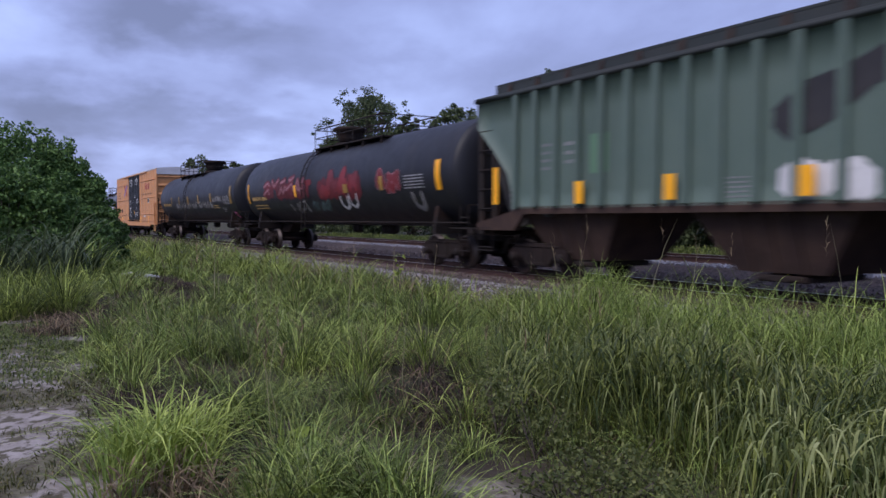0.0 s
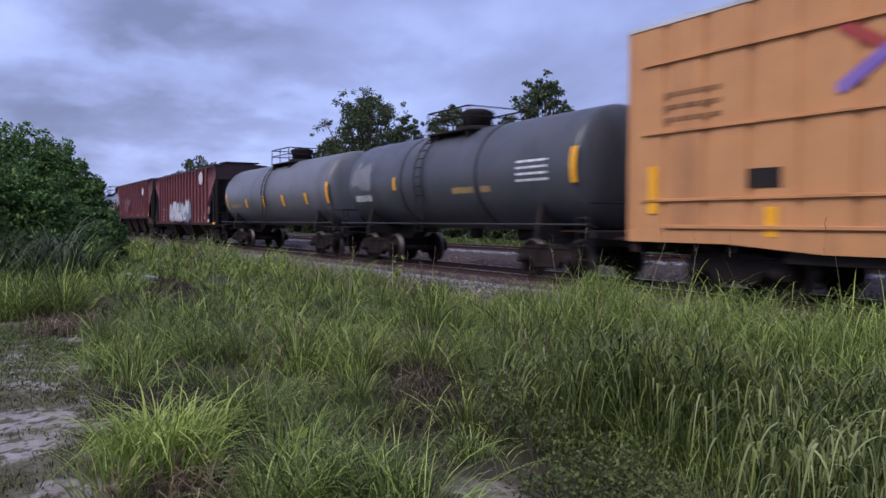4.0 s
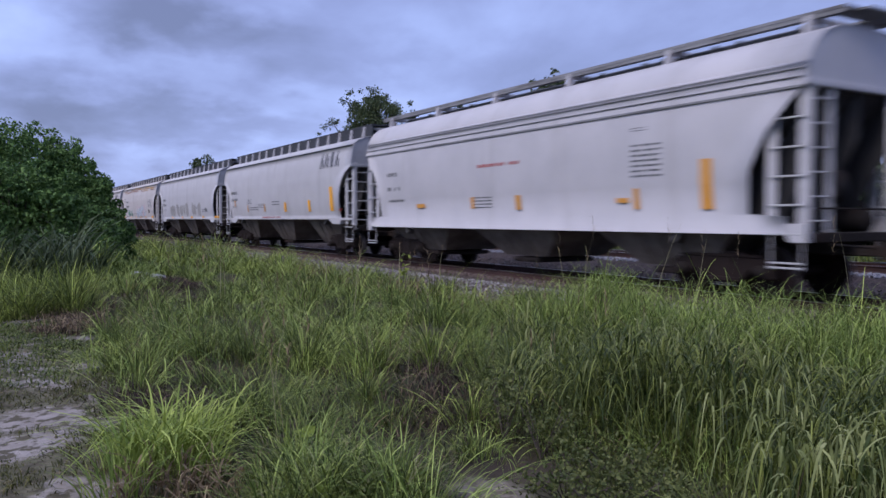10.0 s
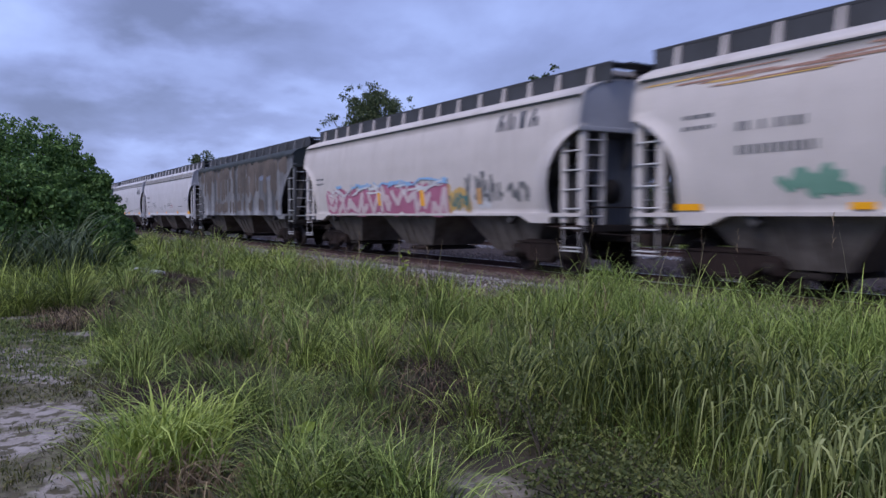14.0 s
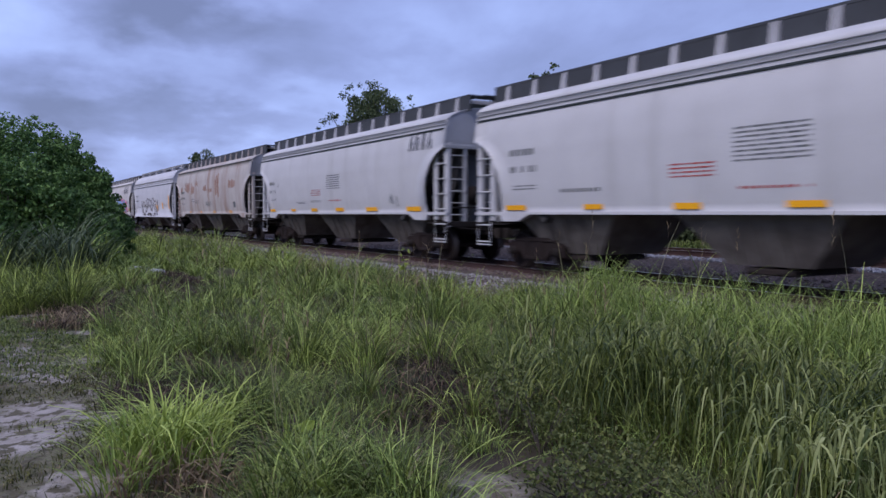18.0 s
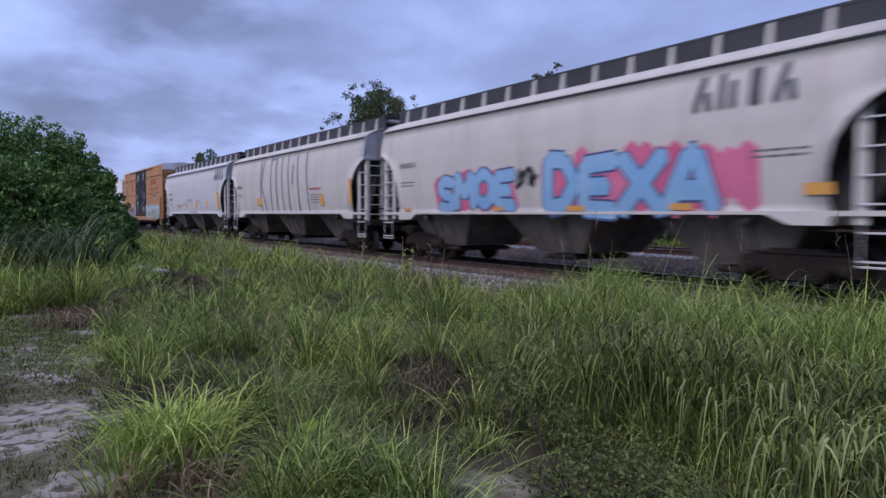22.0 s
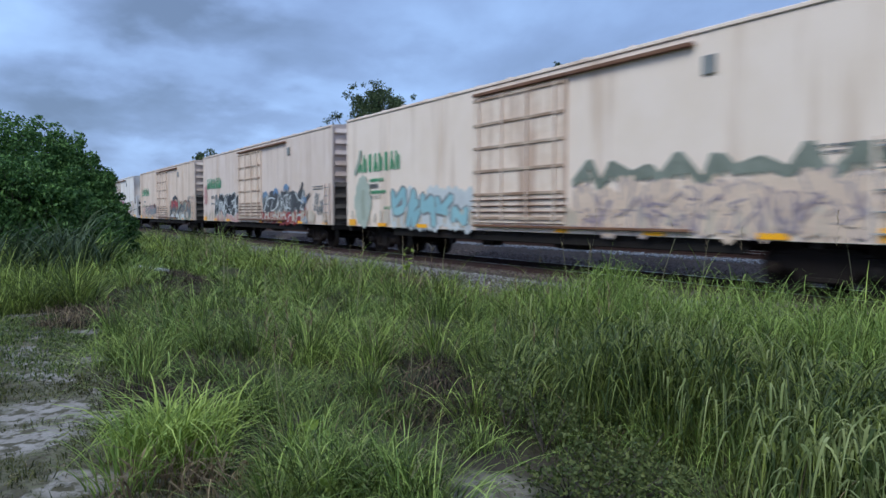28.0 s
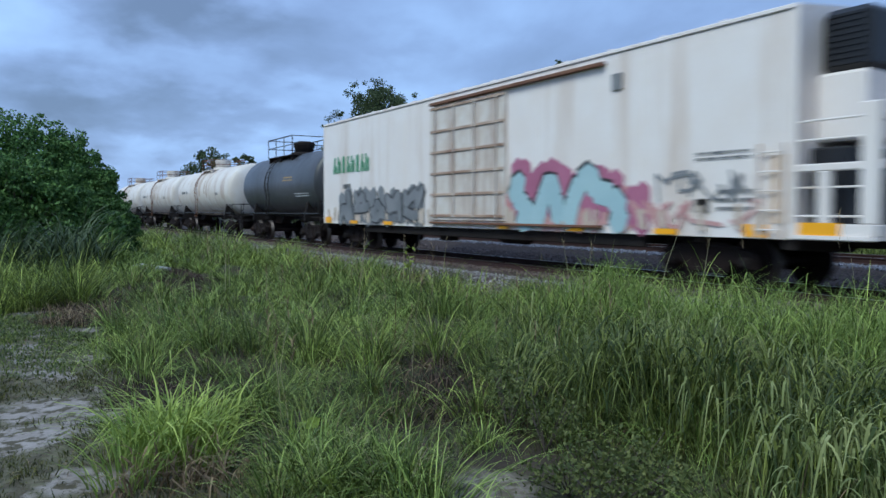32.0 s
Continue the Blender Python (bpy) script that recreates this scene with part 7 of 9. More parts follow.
tree("tree", placed(15.6, 19), 19, 9.0, 2.6, 108, "slender tree with a tuft of leaves at its top", n=900, size=0.2, low=0.6, blobs=9)
tree("tree", placed(-17.3, 34), 34, 17.5, 13.0, 109, "broad distant tree beside the railway", n=4200, size=0.34, low=0.35, blobs=24)
tree("tree", placed(-14.8, 40), 40, 15.5, 8.0, 110, "broad distant tree beside the railway", n=2600, size=0.34, low=0.35, blobs=18)
rnd_t = random.Random(8)
for k in range(22):
    bx = -19 + 2.5 * k + rnd_t.uniform(-1, 1)
    yy = 20 + rnd_t.uniform(-2, 4)
    tree("shrub", placed(bx, yy), yy, rnd_t.uniform(3.0, 4.6), rnd_t.uniform(4.5, 6.5), 120 + k, "leafy shrub in the hedge behind the railway", M_LEAF, 3600, 0.17, 0.04, 22, 0.3, "shrub", 1.25)

# the great bush by the path
B_LABEL = "large rounded bush of dense green leaves"
LOBES = ((31, -30.5, 5.2, 5.6), (31, -28.0, 5.0, 4.2), (31, -26.4, 4.7, 3.2), (30.5, -25.2, 4.2, 2.8), (30, -24.2, 3.4, 2.2), (29.5, -23.2, 2.3, 1.8), (27.5, -29.5, 3.6, 4.0), (27.5, -26.8, 3.1, 3.0), (27, -24.6, 2.2, 2.4), (34, -33, 5.4, 6.0), (28, -33.5, 4.2, 4.6))
for k, (d, a, h, w) in enumerate(LOBES):
    xx, yy = at_bearing(d, a)
    tree("bush", float(xx), float(yy), h, w, 150 + k, B_LABEL, M_LEAF2, 12000, 0.075, 0.03, 34, 0.55, "bush", 1.2)
# palm-like fans at the foot of the bush, and low dark growth before them
rng_c = np.random.default_rng(170)
fans = np.array([at_bearing(d, a) for d, a in ((22.6, -27.2), (22.2, -25.6), (23.0, -24.4), (22.4, -29.2), (23.6, -26.4), (22.8, -30.8))])
grass("reeds", M_REED, fans, 70, (2.1, 3.1), "grey-green arching fronds at the foot of the bush", 171, spread=0.3, width=0.05, droop=0.5, lean=(0.3, 1.2), widen=False, segs=6)
p = at_bearing(22.5 + 5 * rng_c.random(120), -31 + 9.5 * rng_c.random(120))
tussocks("dark_undergrowth", M_DEEP, p, 60, 0.9, 1.5, "dark green growth round the foot of the bush", 172, radius=0.5, width=0.012, lean=(0.3, 1.1))


def rubble():
    x, y = at_bearing(23.4, -21.2)
    root = tagged(new("concrete_slab"), "broken pale concrete slab lying in the grass", "rubble")
    root.location = (float(x), float(y), float(ground_z(x, y)) + 0.2)
    root.rotation_euler = (0.25, 0.1, 0.8)
    m = material("weathered_concrete", (0.5, 0.5, 0.48), (0.38, 0.38, 0.36), 0.9, grain=0.1, bump=0.4, bump_scale=12)
    part("slab", Build().box(-0.5, 0.5, -0.25, 0.25, -0.1, 0.08, 0.03), m, root)
    part("fragment", Build().box(0.3, 0.75, -0.35, 0.05, 0.02, 0.16, 0.03), m, root)


rubble()

# ------------------------------------------------------------------ the train, head end first
TRAIN = []      # (car, place at the start)


def add(car_surf, x):
    TRAIN.append((car_surf[0], x))
    return car_surf


def mid(f, r):
    return (f + r) / 2


def marks(car, surf, rects, mat=M_YELLOW, name="reflector", off=0.026):
    for x0, x1, z0, z1 in rects:
        q = 0.12 * (x1 - x0) if z1 - z0 > x1 - x0 and name == "reflector" else 0
        plate(car, name, surf, x0 + q, x1 - q, z0, z1, mat, off)


def swirl(car, surf, x0, x1, z0, z1, mat, n=5, width=0.1, seed=1, off=0.011, name="graffiti", label=""):
    """Loose scrawl: n looping strokes within a box."""
    rnd = random.Random(seed)
    b = Build()
    for k in range(n):
        a = x0 + (x1 - x0) * k / n
        w = (x1 - x0) / n
        line = [(a + w * rnd.uniform(0, 1), z0 + (z1 - z0) * rnd.uniform(0, 1))]
        for _ in range(5):
            px, pz = line[-1]
            line.append((min(max(px + rnd.uniform(-0.6, 0.9) * w, x0), x1), z0 + (z1 - z0) * rnd.random()))
        strokes(b, [line], width, surf, off + 0.0004 * k)
    part(name, b, mat, car, label)["kind"] = "stuff"


def splash(car, surf, x0, x1, z0, z1, mat, seed=1, off=0.005, name="paint_patch", dab=0.35, fill=1.0):
    """A ragged patch of paint or rust: overlapping upright dabs."""
    rnd = random.Random(seed)
    b = Build()
    n = max(2, int((x1 - x0) / (dab * 0.6)))
    for k in range(n):
        if rnd.random() > fill:
            continue
        x = x0 + (x1 - x0) * (k + 0.5) / n
        za = z0 + (z1 - z0) * rnd.uniform(0, 0.3)
        zb = z1 - (z1 - z0) * rnd.uniform(0, 0.35)
        strokes(b, [[(x, za), (x + rnd.uniform(-0.1, 0.1), zb)]], dab, surf, off + 0.00012 * k)
    part(name, b, mat, car)["kind"] = "stuff"


def emblem(car, surf, x0, x1, z0, z1, mat):
    b = Build()
    xc, zc, rx, rz = (x0 + x1) / 2, (z0 + z1) / 2, (x1 - x0) / 2, (z1 - z0) / 2
    ring = [(xc + rx * math.cos(a), -surf(zc) - 0.116, zc + rz * math.sin(a)) for a in (2 * math.pi * i / 28 for i in range(28))]
    b.add(ring, [tuple(range(28))])
    b.add([(px, py + 0.006, pz) for px, py, pz in ring], [tuple(range(28))[::-1]])
    part("emblem", b, mat, car, "round white emblem")


def blocks(car, surf, x0, x1, z0, z1, mat, n=4, name="logo", slope=0.0):
    """A company mark kept as plain upright shapes."""
    for k in range(n):
        w = (x1 - x0) / n
        a = x0 + w * k
        b = Build()
        m, h = (z0 + z1) / 2, (z1 - z0) / 2 - 0.06
        if k % 3 == 0:      # leaning bar and a short one
            line = [[(a + w * 0.25, m - h), (a + w * 0.55, m + h)], [(a + w * 0.8, m - h), (a + w * 0.72, m)]]
        elif k % 3 == 1:    # upright pair
            line = [[(a + w * 0.28, m - h), (a + w * 0.28, m + h)], [(a + w * 0.72, m - h), (a + w * 0.72, m + h * 0.5)]]
        else:               # broad upright bar
            line = [[(a + w * 0.42, m - h), (a + w * 0.42, m + h)], [(a + w * 0.62, m - h), (a + w * 0.62, m + h)]]
        strokes(b, line, w * 0.27, surf, 0.009)
        part(name, b, mat, car)


# green ribbed hopper
x = -8.5
car, surf = add(hopper("ribbed_high", x, M_GREEN, "faded green ribbed covered hopper car with spray paint", 17.0, trim=M_BAYDK, bay=M_BAYDK, roof=M_ROOFDK, ribs=19), x)
rib = lambda z: surf(z) + 0.112
marks(car, rib, [(-7.62, -7.33, 1.74, 2.65), (-4.53, -4.18, 1.71, 2.19), (-1.99, -1.64, 1.74, 2.22), (0.80, 1.16, 1.74, 2.22), (3.6, 3.95, 1.74, 2.2), (6.3, 6.6, 1.74, 2.6)])
lettering(car, surf, [(-5.8, -5.2, 2.5, 3.2, 4), (-5.0, -4.5, 2.6, 3.2, 3), (-0.62, -0.08, 1.75, 2.16, 5), (-7.0, -6.7, 1.8, 2.2, 3)], M_GREYSPRAY)
plate(car, "paint_patch", surf, -4.15, -3.62, 2.35, 3.17, material("fresh_green_patch", (0.1, 0.2, 0.12), None, 0.6, bump=0.05), 0.005, "brighter green repainted patch")
splash(car, surf, 0.45, 1.95, 1.75, 2.25, M_PALESPRAY, 3, 0.006, "graffiti")
swirl(car, surf, 0.45, 1.9, 1.8, 2.25, M_PALESPRAY, 4, 0.16, 5)
b = Build()
strokes(b, [[(0.4, 2.95), (0.9, 3.3), (1.6, 3.45), (2.4, 3.75), (3.2, 3.9)], [(0.5, 2.85), (1.1, 3.05), (1.8, 3.5)]], 0.5, surf, 0.012)
part("graffiti", b, M_OUTLINE, car, "broad black spray-painted swoosh")

M_REDDARK = material("dark_red_spray_paint", (0.13, 0.012, 0.018), (0.08, 0.012, 0.016), 0.6, grain=0.15, bump=0.05)
M_PINKGREY = material("greyish_pink_spray_paint", (0.3, 0.14, 0.16), (0.22, 0.09, 0.1), 0.65, grain=0.15, bump=0.05)
# long black tank with red graffiti
x = mid(-18.0, -37.2)
car, surf = add(tank(x, 19.9, M_BLACK, "long black tank car with red and white spray paint", r=1.57, zc=2.725, dome=-0.75, dx=-0.1, walk_x=(-1.15, 4.95), rail_h=0.62, flare=True), x)
# amber darkened to paint how dimly reflectors shine back at a slant
M_DULLREF = material("dimmed_amber_reflector", (0.34, 0.2, 0.03), (0.22, 0.13, 0.03), 0.5, grain=0.15, bump=0.05)
marks(car, surf, [(-9.3, -9.1, 2.1, 3.0), (-3.02, -2.7, 2.27, 2.75), (8.5, 8.85, 2.2, 3.05)])
marks(car, surf, [(2.02, 2.4, 2.3, 2.6), (4.9, 5.2, 2.3, 2.75)], M_DULLREF)
lettering(car, surf, [(-8.7, -6.6, 2.22, 2.42, 1), (-8.6, -6.8, 1.85, 2.1, 2)], M_TANSPRAY)
splash(car, surf, -6.6, -1.7, 2.25, 2.85, M_REDDARK, 11, 0.006, "graffiti", 0.4, 0.85)
graffiti(car, surf, "*****", -6.9, -1.9, 2.5, 3.15, M_PINKGREY, M_REDDARK, 0.1, 0.1, 7)
graffiti(car, surf, "T", -1.85, -1.1, 2.3, 2.9, M_REDSPRAY, None, 0.22, 0.05, 7)
splash(car, surf, -0.3, 3.4, 2.1, 2.9, M_REDDARK, 12, 0.006, "graffiti", 0.45)
graffiti(car, surf, "****", -0.3, 3.4, 2.25, 3.0, M_REDSPRAY, M_REDDARK, 0.3, 0.05, 9)
swirl(car, surf, -3.8, -1.95, 1.62, 2.1, M_SMEAR, 6, 0.06, 3)
swirl(car, surf, -1.4, 0.45, 1.65, 2.1, M_TEALDULL, 7, 0.06, 4)
graffiti(car, surf, "UU", 1.45, 3.0, 1.72, 2.12, M_PALESPRAY, None, 0.1, 0.05, 5)
graffiti(car, surf, "**", 4.6, 6.3, 2.3, 2.9, M_REDSPRAY, M_PINKGREY, 0.2, 0.04, 15)
graffiti(car, surf, "U", 6.9, 7.6, 1.7, 2.2, M_SMEAR, None, 0.16, 0.1, 16)
lettering(car, surf, [(6.6, 7.8, 2.3, 2.75, 5)], M_PRINT)

# long black tank with white marks
x = mid(-38.4, -57.5)
car, surf = add(tank(x, 19.2, M_BLACK, "long black tank car with white spray-painted marks", r=1.57, zc=2.725, dome=-0.45, dx=-0.65, walk_x=(-4.75, 1.15), rail_h=0.62, flare=True), x)
marks(car, surf, [(-6.2, -6.05, 2.4, 2.8), (-4.04, -3.85, 2.3, 2.77), (-1.67, -1.35, 2.28, 2.76), (0.97, 1.26, 2.29, 2.78), (3.78, 4.13, 2.33, 2.8), (7.75, 8.1, 2.18, 3.08)], M_DULLREF)
lettering(car, surf, [(-8.8, -6.6, 2.24, 2.45, 1), (4.2, 5.3, 1.98, 2.2, 2)], M_TANSPRAY)
for k, (a, c) in enumerate(((-5.0, -3.9), (-3.5, -2.3), (-2.2, -1.0), (-0.9, 0.6), (0.7, 1.7), (1.95, 2.9), (3.0, 4.05))):
    swirl(car, surf, a, c, 1.98, 2.4, M_SMEAR, 6, 0.05, 20 + k)
swirl(car, surf, 4.35, 6.1, 2.3, 2.6, M_SMEAR, 9, 0.06, 31)
lettering(car, surf, [(6.4, 7.6, 2.17, 2.63, 6), (5.9, 6.45, 1.78, 2.03, 3)], M_PRINT)
marks(car, surf, [(7.55, 7.95, 1.45, 1.75)], M_PINK, "placard")


def box_marks(car, surf, worn=False):
    marks(car, surf, [(-3.05, -2.78, 1.12, 1.62), (2.96, 3.26, 1.07, 1.58), (6.22, 6.52, 1.08, 1.58), (8.5, 8.78, 1.53, 2.44), (-8.9, -8.6, 1.5, 2.4), (-6.3, -6.0, 1.1, 1.6)])
    d = lambda z: 1.535
    lettering(car, d, [(-1.9, -0.6, 4.15, 4.75, 6), (0.7, 1.85, 4.2, 4.75, 5), (-2.1, -1.35, 2.56, 3.0, 3), (1.3, 2.2, 2.56, 3.1, 4), (-1.9, -1.05, 1.62, 2.05, 3), (0.75, 2.2, 1.62, 2.0, 3),
                       (-0.5, -0.1, 2.8, 2.95, 1), (0.3, 0.7, 3.1, 3.3, 1)], M_WHITE, 0.012)
    marks(car, d, [(0.14, 0.42, 1.72, 2.1)], M_YELLOW, "reflector", 0.03)
    marks(car, d, [(-1.75, -1.45, 2.1, 2.35), (1.0, 1.3, 2.1, 2.35)], M_WHITE, "placard", 0.02)
    blocks(car, surf, 4.8, 6.7, 3.62, 4.17, M_REDTEXT, 3)
    lettering(car, surf, [(3.56, 8.0, 3.24, 3.4, 1), (-8.5, -7.2, 3.2, 3.9, 3), (-3.3, -2.85, 3.4, 3.6, 2)], M_TANDARK)
    plate(car, "placard_board", surf, 5.96, 6.62, 2.62, 2.96, M_PALESPRAY, 0.012)
    plate(car, "placard_board", surf, 6.02, 6.56, 2.67, 2.91, M_DOORBLK, 0.02)
    plate(car, "sticker", surf, 4.46, 5.01, 1.51, 1.67, M_WHITE, 0.012)
    plate(car, "placard_board", surf, -6.62, -5.98, 1.92, 2.24, M_DARK, 0.02)
    if worn:
        splash(car, surf, -5.0, -4.4, 3.2, 4.2, M_TANDARK, 4, 0.006, "paint_patch", 0.2, 0.7)
        return
    for mat, l in ((M_PURPLE, [(-5.0, 3.35), (-3.5, 4.3)]), (M_REDTEXT, [(-5.0, 4.3), (-3.5, 3.35)])):
        b = Build()
        strokes(b, [l], 0.2, surf, 0.024 if mat is M_REDTEXT else 0.03)
        part("emblem", b, mat, car)


M_TANDULL = material("weathered_tan_boxcar_paint", (0.44, 0.215, 0.09), (0.38, 0.18, 0.075), 0.6, grain=0.06, stain=(0.19, 0.09, 0.045), stain_amt=0.5, streak=True, stain_scale=0.9)
M_TANDARK = material("brown_lettering", (0.2, 0.09, 0.035), (0.25, 0.12, 0.05), 0.6, grain=0.08, bump=0.05)
x = mid(-59.73, -78.49)
car, surf = add(boxcar(x, "tan ribbed boxcar with black double plug doors"), x)
box_marks(car, surf)

x = mid(-79.7, -92.3)
car, surf = add(tank(x, 12.7, M_DKTANK, "dark grey tank car with a pale patch", bands=(-2.1, 2.1), band_mat=M_BLACK, dx=-0.3), x)
splash(car, surf, -6.0, -4.6, 2.4, 3.3, M_GREYSPRAY, 5, 0.006)
lettering(car, surf, [(-5.8, -4.4, 2.0, 2.25, 1), (3.6, 4.8, 2.3, 2.9, 4)], M_WHITE)
lettering(car, surf, [(0.6, 1.6, 2.1, 2.3, 1), (2.0, 2.4, 2.1, 2.3, 1)], M_TANSPRAY)
marks(car, surf, [(5.6, 5.85, 2.2, 3.0), (-2.9, -2.7, 2.3, 2.7)])

x = mid(-93.6, -108.1)
car, surf = add(tank(x, 14.6, M_GREYTANK, "light grey tank car with yellow reflectors", dome=0.6, dx=-0.45), x)
marks(car, surf, [(-3.86, -3.52, 1.96, 2.38), (-1.25, -0.92, 2.0, 2.47), (1.42, 1.77, 1.96, 2.44), (-7.0, -6.8, 1.95, 2.7), (6.4, 6.7, 2.0, 2.8), (4.2, 4.5, 2.0, 2.45)])
lettering(car, surf, [(-6.3, -4.8, 2.0, 2.2, 1)], M_TANSPRAY)
lettering(car, surf, [(-3.4, -2.7, 2.05, 2.3, 4), (-0.5, 0.2, 2.1, 2.3, 2)], M_GREYTEXT)

# maroon hoppers
M_MAROONROOF = material("sooty_maroon_roof", (0.055, 0.025, 0.026), (0.035, 0.02, 0.021), 0.7, grain=0.1, bump=0.1)
M_FADED = material("faded_white_graffiti", (0.3, 0.17, 0.165), (0.24, 0.12, 0.115), 0.65, grain=0.15, bump=0.05)


def roof_gratings(car, L, z):
    for s in (-1, 1):
        part("roof_grating", Build().box(s * (L / 2 - 0.75) - 0.7, s * (L / 2 - 0.75) + 0.7, -0.95, 0.95, z, z + 0.06, 0.01), M_ROOFDK, car)
        for y in (-0.8, 0.8):
            part("grating_bracket", Build().box(s * (L / 2 - 0.75) - 0.05, s * (L / 2 - 0.75) + 0.05, y - 0.05, y + 0.05, z - 0.16, z), M_ROOFDK, car)


x = mid(-109.99, -126.3)
car, surf = add(hopper("ribbed", x, M_MAROON, "maroon ribbed hopper car with white graffiti and a round emblem", 16.5, trim=M_BAYDK, bay=M_BAYDK, ribs=17, board=False, roof=M_MAROONROOF), x)
rib = lambda z: surf(z) + 0.112
emblem(car, surf, 5.0, 5.9, 3.4, 4.13, M_PALESPRAY)
roof_gratings(car, 16.5, 4.52)
splash(car, rib, -3.0, 2.9, 1.3, 2.4, M_NAVYDULL, 20, 0.004, "graffiti_cloud", 0.5)
graffiti(car, rib, "******", -2.8, 2.5, 1.4, 2.4, M_PALESPRAY, M_SMUDGE, 0.2, 0.05, 21, 0.1)
swirl(car, rib, -3.0, 2.45, 1.3, 2.5, M_PALESPRAY, 8, 0.08, 22, 0.03)
lettering(car, surf, [(-5.7, -4.9, 1.35, 2.3, 4), (-4.7, -4.0, 1.35, 2.3, 3), (4.3, 4.98, 1.34, 1.65, 3), (5.26, 5.92, 1.46, 1.86, 3), (6.2, 6.5, 1.8, 2.1, 2)], M_PALESPRAY)
marks(car, surf, [(6.2, 6.9, 1.26, 1.42)], M_WHITE, "lettering")
splash(car, surf, 6.2, 6.9, 1.7, 2.1, M_FADED, 6, 0.006)
marks(car, lambda z: 1.5, [(7.65, 8.1, 1.14, 1.26)], M_YELLOW)

x = mid(-127.68, -144.48)
car, surf = add(hopper("ribbed_high", x, M_MAROON, "maroon ribbed covered hopper car with faded graffiti", 16.8, trim=M_BAYDK, bay=M_BAYDK, bays=4, ribs=19, board=False, roof=M_MAROONROOF), x)
rib = lambda z: surf(z) + 0.112
emblem(car, surf, 4.69, 5.43, 3.28, 3.88, M_PALESPRAY)
graffiti(car, rib, "***", -3.5, -0.7, 2.1, 3.1, M_FADED, None, 0.14, 0.1, 25)
swirl(car, rib, -8.0, -6.4, 2.6, 3.85, M_FADED, 9, 0.1, 26)
swirl(car, rib, -8.0, -6.5, 2.7, 3.8, M_PALESPRAY, 5, 0.05, 27, 0.02)
lettering(car, surf, [(-5.5, -4.7, 1.9, 2.75, 3), (-4.5, -3.9, 1.9, 2.6, 3), (1.55, 2.6, 1.75, 2.0, 3), (-0.3, 1.2, 1.75, 2.0, 2), (6.3, 6.9, 2.0, 2.15, 2)], M_PALESPRAY)
splash(car, surf, -3.0, -1.8, 1.7, 2.0, M_PALESPRAY, 8, 0.006)
splash(car, surf, 2.6, 4.0, 1.7, 2.05, M_PALESPRAY, 9, 0.006, fill=0.7)
marks(car, surf, [(1.9, 2.5, 1.68, 1.84), (6.3, 6.85, 1.66, 1.95), (4.08, 4.6, 1.66, 1.78), (-6.8, -6.3, 1.96, 2.17), (-0.7, -0.2, 1.68, 1.84)])
plate(car, "placard_board", surf, 4.76, 5.45, 1.84, 2.14, M_PALESPRAY, 0.01)
plate(car, "placard_board", surf, 4.86, 5.35, 1.9, 2.08, M_MAROON, 0.018)

# black tanks
x = mid(-145.8, -158.5)
car, surf = add(tank(x, 13.2, M_BLACKGLOSS, "glossy black tank car with yellow reflectors", r=1.5, zc=2.63, dome=-0.7, dx=-0.5, rail_h=0.66), x)
marks(car, surf, [(-6.7, -6.4, 2.25, 3.0), (-0.55, -0.22, 2.44, 2.86), (1.98, 2.32, 2.43, 2.89), (5.3, 5.65, 2.22, 3.13), (-3.45, -3.15, 2.35, 2.81), (-3.15, -2.4, 2.35, 2.58)])
b = Build()
strokes(b, [[(-0.42, 1.8), (-0.12, 1.56)]], 0.32, surf, 0.012)
part("reflector", b, M_YELLOW, car)
lettering(car, surf, [(-5.8, -3.7, 2.18, 2.45, 1), (-5.7, -4.1, 1.91, 2.09, 1), (-2.9, -1.6, 1.61, 1.86, 3), (1.05, 1.9, 1.64, 1.85, 3), (2.2, 3.9, 1.75, 1.9, 2), (4.2, 5.2, 2.09, 2.67, 6)], M_PRINT)

x = mid(-160.2, -173.3)
car, surf = add(tank(x, 13.1, M_BLACK, "black tank car with white lettering", r=1.46, zc=2.6, dome=-0.6, dx=-0.7, rail_h=0.66), x)
marks(car, surf, [(-6.35, -6.2, 2.1, 2.95), (-3.68, -3.33, 2.28, 2.75), (-0.22, 0.11, 2.31, 2.78), (1.9, 2.25, 2.32, 2.78), (4.96, 5.34, 2.12, 3.03)])
b = Build()
strokes(b, [[(-0.85, 1.76), (-0.45, 1.5)]], 0.36, surf, 0.012)
part("reflector", b, M_YELLOW, car)
b = Build()
strokes(b, [[(-3.5, 1.98), (-3.2, 1.75)]], 0.3, surf, 0.012)
part("reflector", b, M_DULLREF, car)
lettering(car, surf, [(-6.0, -4.1, 2.2, 2.46, 1), (-5.8, -4.3, 1.86, 2.06, 2), (-3.6, -2.8, 2.05, 2.2, 1), (0.35, 1.44, 1.8, 2.0, 3), (1.75, 3.5, 1.82, 2.0, 2), (3.9, 4.9, 2.13, 2.74, 6), (0.5, 1.6, 1.5, 1.7, 2)], M_PRINT)


